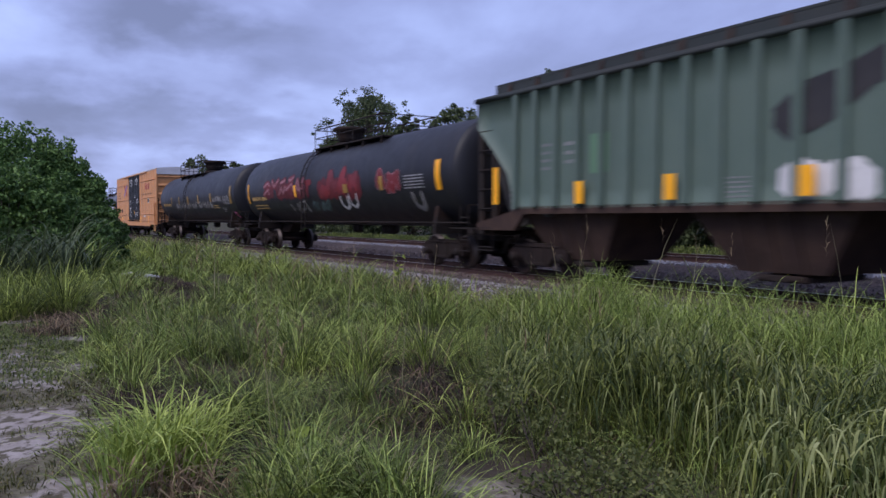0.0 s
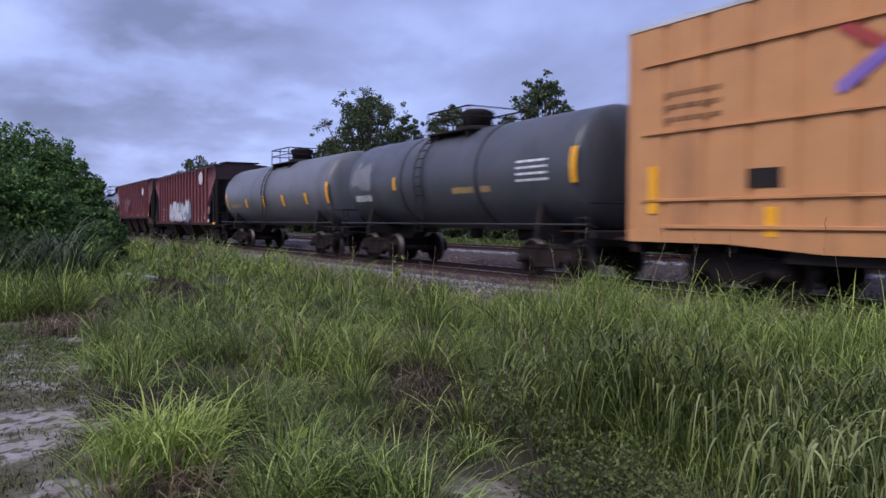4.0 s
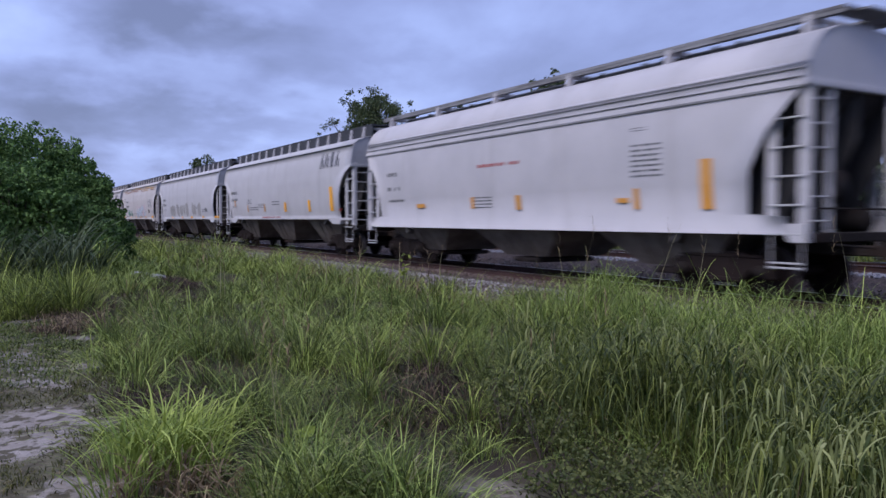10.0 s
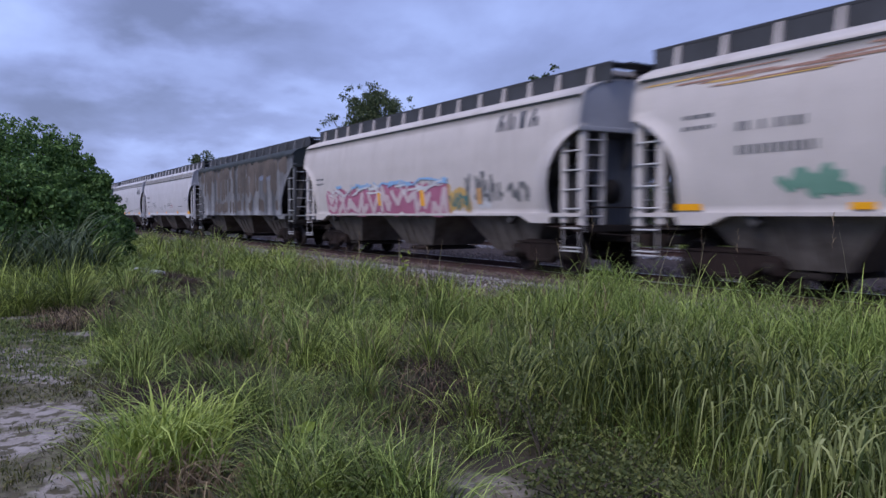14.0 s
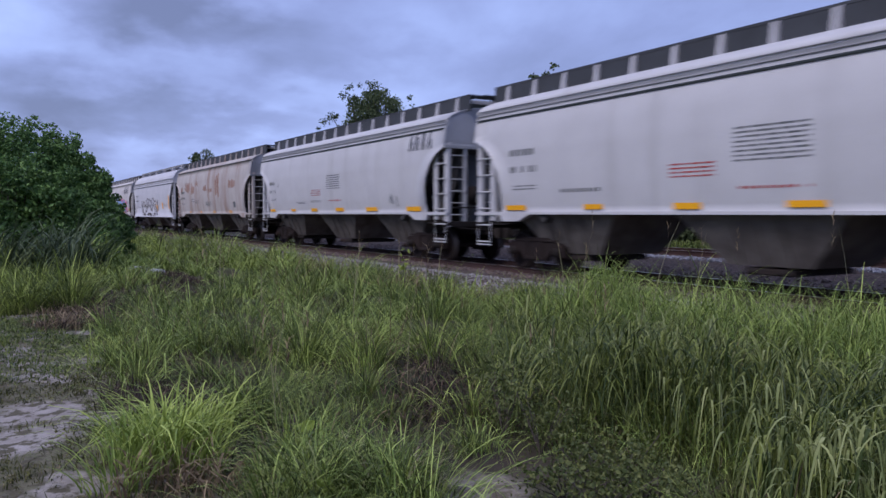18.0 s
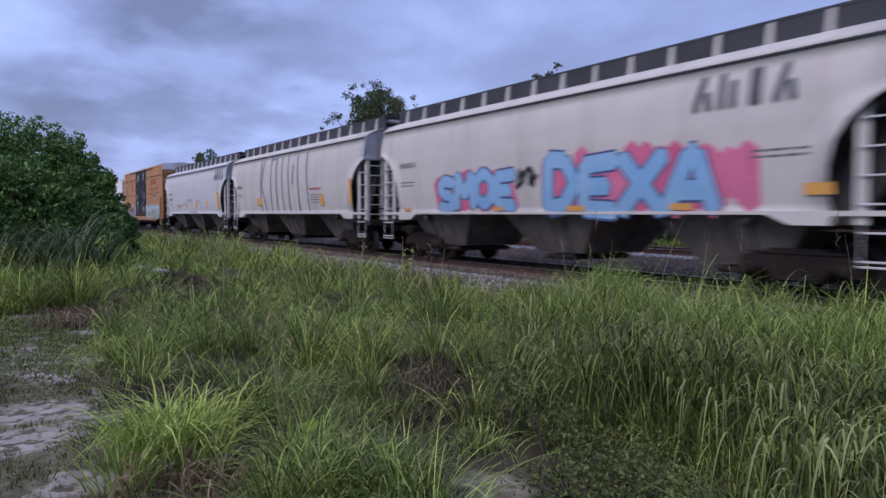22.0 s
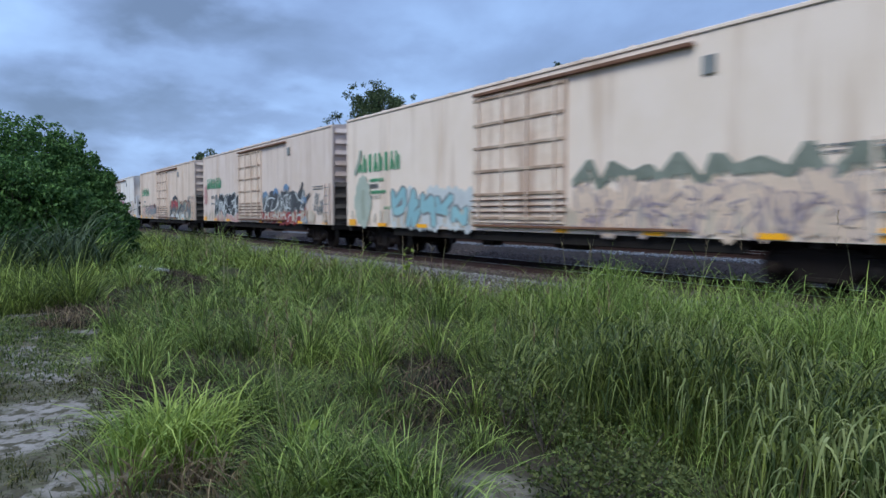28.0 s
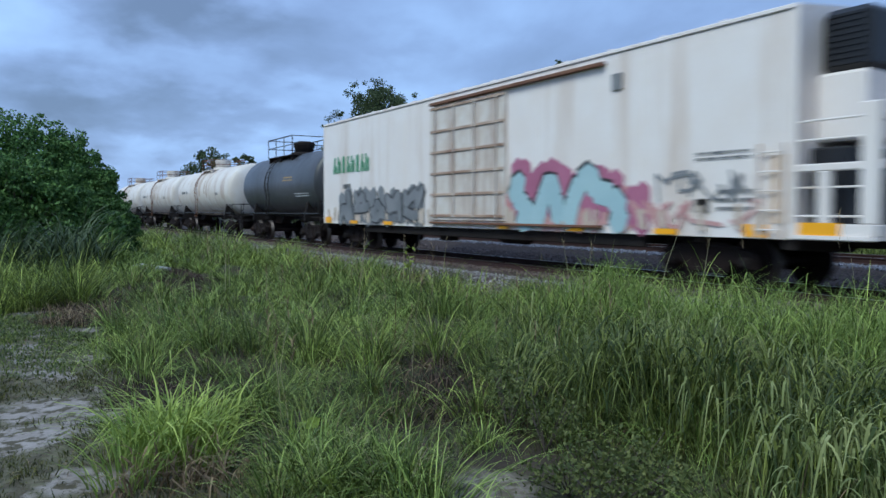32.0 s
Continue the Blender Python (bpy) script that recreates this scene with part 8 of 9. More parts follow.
# ---- the covered hoppers
def small_print(car, surf, seed, mat=M_GREYTEXT):
    rnd = random.Random(seed)
    out = [(-7.0, -5.9, 2.62, 2.8, 1), (-7.0, -5.8, 2.28, 2.45, 1), (-6.9, -6.1, 1.95, 2.08, 2)]
    for k in range(4):
        a = rnd.uniform(-5.2, 5.0)
        out.append((a, a + rnd.uniform(0.7, 1.5), 1.8 + 0.1 * k, 2.0 + 0.12 * k, rnd.choice((2, 3))))
    lettering(car, surf, out, mat)


def covered(f, r, kind, paint, label, **kw):
    xx = mid(f, r)
    return add(hopper(kind, xx, paint, label, 16.4 if kind == "smooth" else 16.9, **kw), xx)


car, surf = covered(-175.8, -191.89, "smooth", M_HOPPERW, "clean white covered hopper car with a smooth rounded roof", bead_mat=M_SHEETEND)
marks(car, surf, [(6.1, 6.45, 1.55, 2.45), (4.43, 4.62, 1.57, 1.98)], M_ORANGEREF)
marks(car, surf, [(3.95, 4.3, 1.7, 1.8), (-4.6, -4.1, 1.7, 1.82), (0.4, 0.7, 1.6, 1.95), (-1.6, -1.4, 1.65, 1.95)], M_ORANGEREF)
lettering(car, surf, [(4.4, 5.2, 2.2, 2.9, 7), (-6.5, -5.8, 2.7, 2.85, 1), (-6.5, -5.6, 2.25, 2.4, 1), (-1.5, -0.6, 1.66, 2.0, 4), (-6.4, -5.4, 1.9, 2.0, 1), (4.4, 4.8, 3.1, 3.2, 2)], M_GREYTEXT)
lettering(car, surf, [(-1.2, 0.6, 2.7, 2.8, 1)], M_REDTEXT)

car, surf = covered(-193.29, -210.14, "round", M_HOPPER, "pale grey covered hopper car with dark company letters")
marks(car, surf, [(6.45, 6.83, 1.68, 2.57), (4.15, 4.47, 1.67, 2.12), (1.27, 1.58, 1.68, 2.09)])
marks(car, surf, [(-1.55, -1.37, 1.72, 2.04), (-4.2, -4.05, 1.72, 2.04), (-6.4, -6.25, 2.0, 2.3)], M_ORANGEREF)
blocks(car, surf, 5.45, 7.4, 3.25, 3.9, M_LOGODARK)
small_print(car, surf, 1)
lettering(car, surf, [(7.25, 7.55, 1.67, 1.77, 1), (-2.0, 0.5, 1.42, 1.5, 1)], M_REDTEXT)

car, surf = covered(-211.58, -228.44, "round", M_HOPPER, "dull pale grey covered hopper car with yellow reflectors on its sill")
marks(car, surf, [(7.45, 7.9, 1.44, 1.55), (8.0, 8.4, 1.44, 1.55), (4.55, 4.9, 1.44, 1.56), (1.5, 2.0, 1.42, 1.53), (-1.15, -0.75, 1.42, 1.53), (-4.3, -3.9, 1.42, 1.53)])
splash(car, surf, -4.5, 4.5, 1.6, 2.3, M_SMUDGE, 14, 0.004, "paint_patch", 0.5, 0.45)
plate(car, "placard_board", surf, 5.4, 5.8, 1.8, 2.02, M_GREYTEXT, 0.01)
small_print(car, surf, 2)

car, surf = covered(-229.83, -246.79, "round", M_HOPPER2, "beige covered hopper car with pink graffiti and rusty roof edge")
graffiti(car, surf, "*****", -0.4, 3.8, 1.62, 2.35, M_FADEBLUE, M_SMUDGE, 0.2, 0.05, 31, 0.15, M_FADEPINK)
swirl(car, surf, -0.4, 3.8, 1.6, 2.4, M_PALESPRAY, 7, 0.07, 32, 0.02)
swirl(car, surf, -5.3, -2.7, 1.65, 2.15, M_GRSPRAY, 7, 0.16, 33)
rnd_s = random.Random(34)
for k in range(64):
    b = Build()
    a, zz = rnd_s.uniform(-8.2, 6.5), rnd_s.uniform(3.62, 3.95)
    strokes(b, [[(a, zz), (a + rnd_s.uniform(0.6, 2.2), zz + rnd_s.uniform(-0.01, 0.01))]], rnd_s.uniform(0.02, 0.045), surf, 0.004 + 0.0002 * k)
    part("rust_streak", b, rnd_s.choice((M_BROWNSTAIN, M_TANSPRAY, M_BROWNSTAIN)), car)
lettering(car, surf, [(5.05, 6.6, 2.3, 2.95, 6), (-7.1, -6.4, 2.9, 3.3, 2), (-5.9, -4.6, 2.8, 3.0, 1), (-5.9, -4.4, 2.4, 2.6, 1), (6.9, 7.4, 1.8, 2.1, 3)], M_GREYTEXT)
marks(car, surf, [(6.2, 6.95, 1.46, 1.6), (3.4, 3.85, 1.47, 1.58), (1.15, 1.55, 1.46, 1.57), (-1.15, -0.75, 1.46, 1.57), (-3.9, -3.5, 1.46, 1.57), (-7.3, -6.7, 1.46, 1.58)])
plate(car, "placard_board", surf, 5.15, 5.6, 1.85, 2.12, M_DARK, 0.012)

car, surf = covered(-248.14, -265.39, "round", M_HOPPER2, "beige covered hopper car with a long pink graffiti panel")
graffiti(car, surf, "**********", -5.9, 2.8, 1.5, 2.2, M_FADEPINK, M_PINKDEEP, 0.2, 0.06, 41, 0.1, M_PINKDEEP)
swirl(car, surf, -6.0, 2.6, 2.0, 2.4, M_PALESPRAY, 9, 0.06, 42, 0.025)
swirl(car, surf, -5.0, 2.9, 2.25, 2.45, M_BLUE, 9, 0.06, 43, 0.025)
splash(car, surf, 2.6, 4.0, 1.5, 2.2, M_TANSPRAY, 44, 0.005, "graffiti")
swirl(car, surf, 2.6, 3.9, 1.5, 2.0, M_TEAL, 4, 0.08, 45)
swirl(car, surf, 3.7, 5.2, 1.7, 2.5, M_GREYTEXT, 5, 0.09, 46)
splash(car, surf, 4.4, 5.0, 1.6, 2.1, M_PALESPRAY, 48, 0.006)
swirl(car, surf, 5.4, 6.6, 1.7, 2.2, M_GREYTEXT, 5, 0.1, 47)
marks(car, surf, [(4.38, 4.6, 1.66, 2.08)], M_ORANGEREF)
marks(car, surf, [(1.27, 1.56, 1.64, 2.1), (-1.6, -1.38, 1.68, 2.1)], M_YELLOW, off=0.03)
blocks(car, surf, 5.2, 7.0, 3.4, 3.9, M_LOGODARK)
lettering(car, surf, [(-7.0, -6.3, 2.5, 2.86, 2)], M_GREYTEXT)

car, surf = covered(-266.91, -283.34, "flat", M_DIRTY, "soot-streaked dark grey covered hopper car", roof=M_ROOFDK)
splash(car, surf, -7.6, 7.6, 3.2, 3.9, M_SHADESOOT, 51, 0.004, "soot_streak", 0.5, 0.8)
splash(car, surf, -7.0, 7.0, 2.2, 3.7, M_SHADESOOT, 52, 0.006, "soot_streak", 0.35, 0.4)
splash(car, surf, -6.0, 6.5, 1.5, 2.1, M_SHADESOOT, 53, 0.006, "soot_streak", 0.3, 0.35)
splash(car, surf, 3.6, 5.6, 3.0, 3.4, M_NAVYDULL, 54, 0.008, "paint_patch", 0.4, 0.9)

car, surf = covered(-285.18, -301.81, "round", M_HOPPERW, "pale covered hopper car with a grimy roof", beads=(3.76, 3.88, 4.0))
marks(car, surf, [(6.9, 7.55, 1.42, 1.6), (3.68, 4.15, 1.48, 1.6), (0.08, 0.44, 1.49, 1.59), (-3.5, -3.15, 1.49, 1.6), (-6.9, -6.55, 1.42, 1.56)])
lettering(car, surf, [(6.3, 7.0, 2.3, 2.52, 2), (-0.3, 0.34, 1.87, 2.1, 3), (4.2, 5.6, 1.9, 2.0, 1)], M_GREYTEXT)
lettering(car, surf, [(1.9, 2.5, 1.9, 2.1, 2)], M_REDTEXT)
small_print(car, surf, 7)
splash(car, surf, -8.2, 8.2, 3.8, 3.96, M_SMUDGE, 55, 0.004, "grime_streak", 0.5, 0.8)

car, surf = covered(-302.87, -319.83, "round", M_HOPPER, "pale grey covered hopper car with small red print", beads=(3.76, 3.88, 4.0))
marks(car, surf, [(-7.05, -6.25, 1.46, 1.58), (-4.15, -3.55, 1.47, 1.58), (-1.6, -0.95, 1.46, 1.58), (0.8, 1.5, 1.48, 1.59), (3.77, 4.1, 1.44, 1.55), (6.1, 7.0, 1.44, 1.58)])
blocks(car, surf, 5.85, 7.5, 3.05, 3.65, M_LOGODARK)
lettering(car, surf, [(-0.2, 1.25, 2.27, 2.9, 8), (-6.8, -5.8, 2.76, 2.95, 1), (-6.8, -5.7, 2.36, 2.55, 1), (-6.7, -5.8, 1.95, 2.1, 2), (-4.9, -3.6, 1.85, 1.95, 1)], M_GREYTEXT)
lettering(car, surf, [(-1.65, -0.6, 2.05, 2.35, 4), (-0.1, 1.3, 1.8, 1.86, 1)], M_REDTEXT)

car, surf = covered(-321.19, -338.41, "round", M_HOPPER, "pale grey covered hopper car with dark company letters", beads=(3.76, 3.88, 4.0))
blocks(car, surf, 6.3, 7.8, 3.2, 3.8, M_LOGODARK)
marks(car, surf, [(-7.1, -6.45, 1.46, 1.57), (-4.35, -3.85, 1.47, 1.57), (-2.0, -1.4, 1.46, 1.58), (0.45, 1.2, 1.46, 1.59), (3.15, 4.0, 1.46, 1.59), (6.1, 7.0, 1.45, 1.59)])
lettering(car, surf, [(-0.25, 1.0, 2.3, 2.85, 7), (-7.0, -6.3, 2.62, 2.8, 1), (-7.0, -6.2, 2.28, 2.45, 1), (-6.9, -6.2, 1.95, 2.06, 2), (-5.9, -5.7, 2.48, 2.68, 3), (-3.6, -2.6, 1.78, 1.87, 2), (-1.95, -0.9, 1.82, 1.92, 2)], M_GREYTEXT)
lettering(car, surf, [(-1.9, -0.9, 2.08, 2.34, 4), (-0.1, 1.1, 1.84, 1.9, 1)], M_REDTEXT)
swirl(car, surf, 5.0, 5.5, 1.6, 2.0, M_GREYSPRAY, 4, 0.06, 60)

car, surf = covered(-339.78, -356.84, "round", M_HOPPERR, "beige covered hopper car blotched with brown rust")
for k, (a, c, d, e) in enumerate(((-6.97, -6.34, 2.7, 3.05), (-5.9, -4.5, 2.7, 3.3), (-4.1, -3.4, 2.5, 3.25), (-1.0, -0.3, 2.7, 3.0), (1.75, 2.5, 2.3, 3.6), (4.6, 5.7, 2.7, 3.15), (-2.9, -2.4, 3.0, 3.4), (0.2, 0.9, 2.6, 2.8))):
    splash(car, surf, a, c, d, e, M_BROWNSTAIN, 61 + k, 0.004, "rust_patch", 0.22, 0.85)
marks(car, surf, [(-4.9, -4.4, 1.42, 1.52), (-2.05, -1.65, 1.41, 1.53), (1.06, 1.55, 1.4, 1.54), (4.4, 4.94, 1.4, 1.55)], M_ORANGEREF)
small_print(car, surf, 11)
plate(car, "placard_board", surf, 5.3, 5.7, 1.7, 2.0, M_GREYTEXT, 0.01)

car, surf = covered(-358.22, -374.56, "smooth", M_HOPPERW, "white covered hopper car with black outlined graffiti")
graffiti(car, surf, "*********", -4.2, 3.0, 1.6, 2.4, M_HOPPERW, M_BROWNLINE, 0.16, 0.095, 71, 0.12)
swirl(car, surf, -4.0, 2.6, 1.2, 1.45, M_BROWNLINE, 16, 0.07, 72)
splash(car, surf, 1.9, 2.9, 1.5, 2.4, M_BEIGESPRAY, 73, 0.005, "graffiti_cloud", 0.3, 0.7)
marks(car, surf, [(2.5, 2.85, 1.7, 2.0)], M_ORANGEREF)
marks(car, surf, [(4.56, 4.9, 1.72, 2.16), (6.8, 7.1, 1.72, 2.64)])
lettering(car, surf, [(-6.6, -5.6, 2.75, 2.9, 1), (-6.6, -5.5, 2.35, 2.5, 1), (-6.3, -5.4, 1.9, 2.0, 2), (5.3, 5.9, 1.9, 2.05, 2)], M_GREYTEXT)

car, surf = covered(-375.89, -392.83, "round", M_HOPPER2, "beige covered hopper car with blue and pink graffiti")
splash(car, surf, 4.6, 6.0, 1.5, 2.5, M_PINK, 81, 0.005, "graffiti_cloud", 0.5)
graffiti(car, surf, "SMOE", -4.7, -0.9, 1.55, 2.35, M_BLUE, M_NAVY, 0.3, 0.05, 82, 0.08, M_PINK)
graffiti(car, surf, "DEXA", 0.2, 5.2, 1.5, 2.55, M_BLUE, M_NAVY, 0.36, 0.05, 83, 0.08, M_PINK)
swirl(car, surf, -0.9, 0.1, 2.0, 2.5, M_OUTLINE, 3, 0.09, 84, 0.02)
marks(car, surf, [(4.05, 4.6, 1.44, 1.57), (1.0, 1.6, 1.43, 1.55), (-1.95, -1.5, 1.45, 1.55), (6.9, 7.4, 1.67, 1.86), (-6.9, -6.5, 1.45, 1.55)], M_ORANGEREF, off=0.03)
blocks(car, surf, 4.55, 6.8, 3.15, 3.85, M_LOGODARK)
lettering(car, surf, [(-7.0, -6.0, 2.75, 2.95, 1), (-7.0, -6.1, 2.2, 2.4, 2), (5.9, 7.0, 2.3, 2.5, 2)], M_GREYTEXT)

car, surf = covered(-394.1, -411.15, "round", M_HOPPER2, "beige covered hopper car with tall grey painted letters")
# tall strokes, each its own
for xa, za, xb, zb in ((-3.3, 1.5, -3.2, 3.9), (-2.7, 3.9, -3.1, 2.7), (-3.1, 2.7, -2.5, 1.5), (-1.75, 1.5, -1.7, 3.9), (-0.9, 1.5, -1.0, 3.9), (-0.1, 1.5, -0.2, 3.9), (0.75, 1.5, 0.6, 3.9), (1.2, 2.6, 1.3, 3.4), (1.95, 1.5, 1.8, 3.9), (3.05, 1.5, 2.85, 3.9), (-1.8, 3.8, -0.9, 3.85)):
    b = Build()
    strokes(b, [[(xa, za), (xb, zb)]], 0.15, surf, 0.01)
    part("graffiti_stroke", b, M_GREYSPRAY, car)
marks(car, surf, [(7.15, 7.45, 1.68, 2.63), (4.3, 4.7, 1.7, 2.1), (-3.9, -3.2, 1.75, 2.1)], M_ORANGEREF)
lettering(car, surf, [(-7.3, -6.4, 2.6, 2.8, 1), (-7.3, -6.3, 2.2, 2.4, 2), (3.3, 4.6, 1.8, 2.2, 4)], M_GREYTEXT)
lettering(car, surf, [(3.2, 4.6, 2.3, 2.42, 1)], M_REDTEXT)

car, surf = covered(-412.33, -429.19, "round", M_HOPPER, "pale grey covered hopper car with yellow reflectors")
marks(car, surf, [(6.45, 6.9, 1.66, 2.58), (4.0, 4.4, 1.9, 2.1), (4.1, 4.4, 1.64, 1.78), (1.1, 1.5, 1.68, 2.08), (-1.57, -1.28, 1.74, 2.04), (-4.3, -4.05, 1.74, 2.0)])
blocks(car, surf, 5.85, 7.9, 3.2, 3.9, M_LOGODARK)
small_print(car, surf, 14)
lettering(car, surf, [(-1.0, 1.2, 1.42, 1.5, 1)], M_REDTEXT)

# second boxcar
x = mid(-430.76, -449.68)
car, surf = add(boxcar(x, "tan ribbed boxcar with black double doors and graffiti along its foot", M_TANDULL), x)
box_marks(car, surf, True)
rb = lambda z: surf(z) + 0.05
graffiti(car, rb, "********", 2.75, 8.4, 1.12, 1.9, M_PALESPRAY, M_SMUDGE, 0.24, 0.06, 95, 0.14, M_AQUA)
for xa in (6.0, 6.9):
    splash(car, rb, xa, xa + 0.6, 1.3, 1.65, M_ORANGEREF, int(xa * 10), 0.034, "graffiti", 0.25)
swirl(car, rb, 2.8, 8.4, 1.1, 2.0, M_AQUA, 10, 0.09, 96, 0.03)
swirl(car, rb, 3.0, 8.0, 1.1, 1.8, M_GREYSPRAY, 12, 0.06, 97, 0.034)
graffiti(car, rb, "******", -7.4, -2.7, 1.1, 2.0, M_PALESPRAY, M_PURPLEDULL, 0.2, 0.08, 98, 0.15)
swirl(car, rb, -7.0, -2.6, 1.1, 2.0, M_OUTLINE, 8, 0.06, 99, 0.03)
swirl(car, rb, -7.2, -2.8, 1.1, 1.7, M_LILAC, 8, 0.1, 100, 0.025)


# refrigerator cars
def reefer_marks(car, surf, s):
    marks(car, surf, [(1.1 + s, 1.5 + s, 0.94, 1.04), (3.85 + s, 4.4 + s, 0.94, 1.05), (6.5 + s, 7.1 + s, 0.94, 1.05), (9.3, 9.75, 0.94, 1.16), (-7.65, -7.0, 0.94, 1.05), (-4.9, -4.25, 0.94, 1.05), (-10.0, -9.45, 0.94, 1.16)])
    lettering(car, surf, [(8.2, 9.4, 2.3, 2.5, 2), (-8.3, -7.6, 2.2, 2.4, 1), (-8.3, -7.5, 1.85, 2.0, 1)], M_GREYTEXT)
    # the green company word, kept as plain shapes
    blocks(car, surf, -9.3, -6.0, 2.72, 3.4, M_LOGOGREEN, 8)
    splash(car, surf, -10.0, 10.0, 0.98, 1.5, M_REEFERSTAIN, int(10 + s * 3), 0.003, "rust_streak", 0.14, 0.25)


x = mid(-451.21, -471.76)
car, surf = add(reefer(x, "white refrigerator car with violet graffiti and an orange emblem", -1), x)
reefer_marks(car, surf, 0)
emblem(car, lambda z: surf(z) - 0.08, -5.3, -4.3, 2.45, 3.5, M_ORANGE)
graffiti(car, surf, "*****", -7.8, -2.7, 1.1, 2.0, M_PINKDULL, M_PURPLEDULL, 0.2, 0.08, 111, 0.15)
for mat, wd, off, line in ((M_AQUA, 0.5, 0.012, [(-10.0, 2.6), (-9.7, 2.35), (-9.4, 1.9)]), (M_NAVYBLUE, 0.55, 0.015, [(-10.2, 2.5), (-10.05, 2.0), (-9.7, 1.55), (-9.1, 1.2)]), (M_BROWNSTAIN, 0.1, 0.018, [(-10.3, 2.55), (-10.15, 2.85), (-9.8, 2.85), (-9.55, 2.5)])):
    b = Build()
    strokes(b, [line], wd, surf, off)
    part("graffiti", b, mat, car)
graffiti(car, surf, "****", 2.5, 6.4, 1.1, 2.0, M_LILAC, M_SMUDGE, 0.2, 0.06, 113, 0.15)
swirl(car, surf, 6.8, 8.2, 1.1, 1.6, M_BLUE, 4, 0.12, 114)
splash(car, surf, 9.3, 10.1, 2.7, 3.5, M_PINK, 115, 0.006, "graffiti", 0.3, 0.8)

x = mid(-475.74, -496.1)
car, surf = add(reefer(x, "rust-stained cream refrigerator car with a long faded mural", 1, 0.75, M_CREAM), x)
reefer_marks(car, surf, 0.7)
M_OLIVESPRAY = material("olive_green_spray_paint", (0.16, 0.17, 0.14), (0.25, 0.26, 0.22), 0.65, grain=0.15, bump=0.05)
zig = [(2.4 + 0.44 * k + 0.1 * math.sin(1.7 * k), (2.02, 2.36)[k % 2] + 0.12 * math.sin(2.1 * k)) for k in range(17)]
b = Build()
strokes(b, [zig], 0.2, surf, 0.013)
part("graffiti", b, M_OLIVESPRAY, car)
splash(car, surf, 2.4, 9.3, 1.0, 2.0, M_BEIGESPRAY, 121, 0.006, "graffiti_cloud", 0.6)
graffiti(car, surf, "****************", 2.5, 9.3, 1.02, 1.9, M_BEIGESPRAY, M_PURPLEDULL, 0.16, 0.045, 122, 0.14)
for k in range(8):
    b = Build()
    a = 2.75 + 0.88 * k
    strokes(b, [[(a - 0.16, 2.08), (a, 2.3 + 0.12 * math.sin(2.1 * k)), (a + 0.16, 2.08)]], 0.2, surf, 0.016)
    part("graffiti", b, M_OLIVESPRAY, car)
swirl(car, surf, 2.4, 9.3, 1.0, 1.8, M_BEIGESPRAY, 14, 0.07, 126, 0.03)
swirl(car, surf, 2.4, 9.2, 1.0, 1.8, M_PURPLEDULL, 16, 0.05, 123, 0.032)
graffiti(car, surf, "*****", -6.6, -1.9, 1.0, 1.95, M_AQUA, M_GREYSPRAY, 0.24, 0.08, 124, 0.15, M_PALESPRAY)
M_SAGE = material("washed_sage_spray_paint", (0.36, 0.4, 0.35), (0.46, 0.48, 0.42), 0.7, grain=0.12, bump=0.05)
blot = Build()
for k in range(11):
    a = -1 + 2 * k / 10
    h = 0.82 * math.sqrt(max(0.06, 1 - a * a))
    strokes(blot, [[(-8.85 + 0.6 * a, 1.75 - h + 0.06 * math.sin(5 * k)), (-8.85 + 0.62 * a, 1.75), (-8.85 + 0.56 * a, 1.78 + h + 0.07 * math.sin(3 * k))]], 0.2, surf, 0.012 + 0.0003 * k)
part("paint_patch", blot, M_SAGE, car, "washed-out grey-green oval blotch")["kind"] = "stuff"
core = Build()
strokes(core, [[(-8.75, 1.2), (-8.85, 1.7), (-8.8, 2.1)]], 0.34, surf, 0.017)
strokes(core, [[(-9.5, 2.75), (-9.2, 3.1), (-9.0, 3.5)]], 0.2, surf, 0.013)
part("paint_patch", core, M_GREENDULL, car)
lettering(car, surf, [(-8.3, -7.2, 2.42, 2.56, 1), (-8.2, -7.1, 2.02, 2.16, 1), (-7.2, -6.2, 1.5, 1.62, 2)], M_LOGOGREEN)

x = mid(-497.69, -518.01)
car, surf = add(reefer(x, "stained cream refrigerator car with dark and red graffiti", 0, 0.0, M_CREAM3), x)
reefer_marks(car, surf, 0)
M_BRICKSPRAY = material("brick_red_spray_paint", (0.36, 0.06, 0.065), (0.28, 0.05, 0.055), 0.65, grain=0.12, bump=0.05)
M_CHAR = material("charcoal_spray_paint", (0.05, 0.05, 0.058), (0.1, 0.1, 0.112), 0.65, grain=0.12, bump=0.05)
M_STEELBLUE = material("steel_blue_spray_paint", (0.12, 0.2, 0.36), (0.18, 0.26, 0.4), 0.65, grain=0.12, bump=0.05)
splash(car, surf, 1.3, 7.4, 0.96, 1.5, M_BRICKSPRAY, 132, 0.005, "graffiti_cloud", 0.5)
for k, a in enumerate((1.9, 3.1, 4.25, 5.3, 6.3)):
    arc = Build()
    strokes(arc, [[(a - 0.1, 1.0), (a + 0.1, 1.26), (a + 0.45, 1.32), (a + 0.75, 1.12)]], 0.09, surf, 0.012)
    part("graffiti", arc, M_PALESPRAY, car)
graffiti(car, surf, "SRGRIW", 1.75, 7.3, 1.5, 2.2, M_CHAR, M_OUTLINE, 0.3, 0.06, 131, 0.16, M_GREYSPRAY)
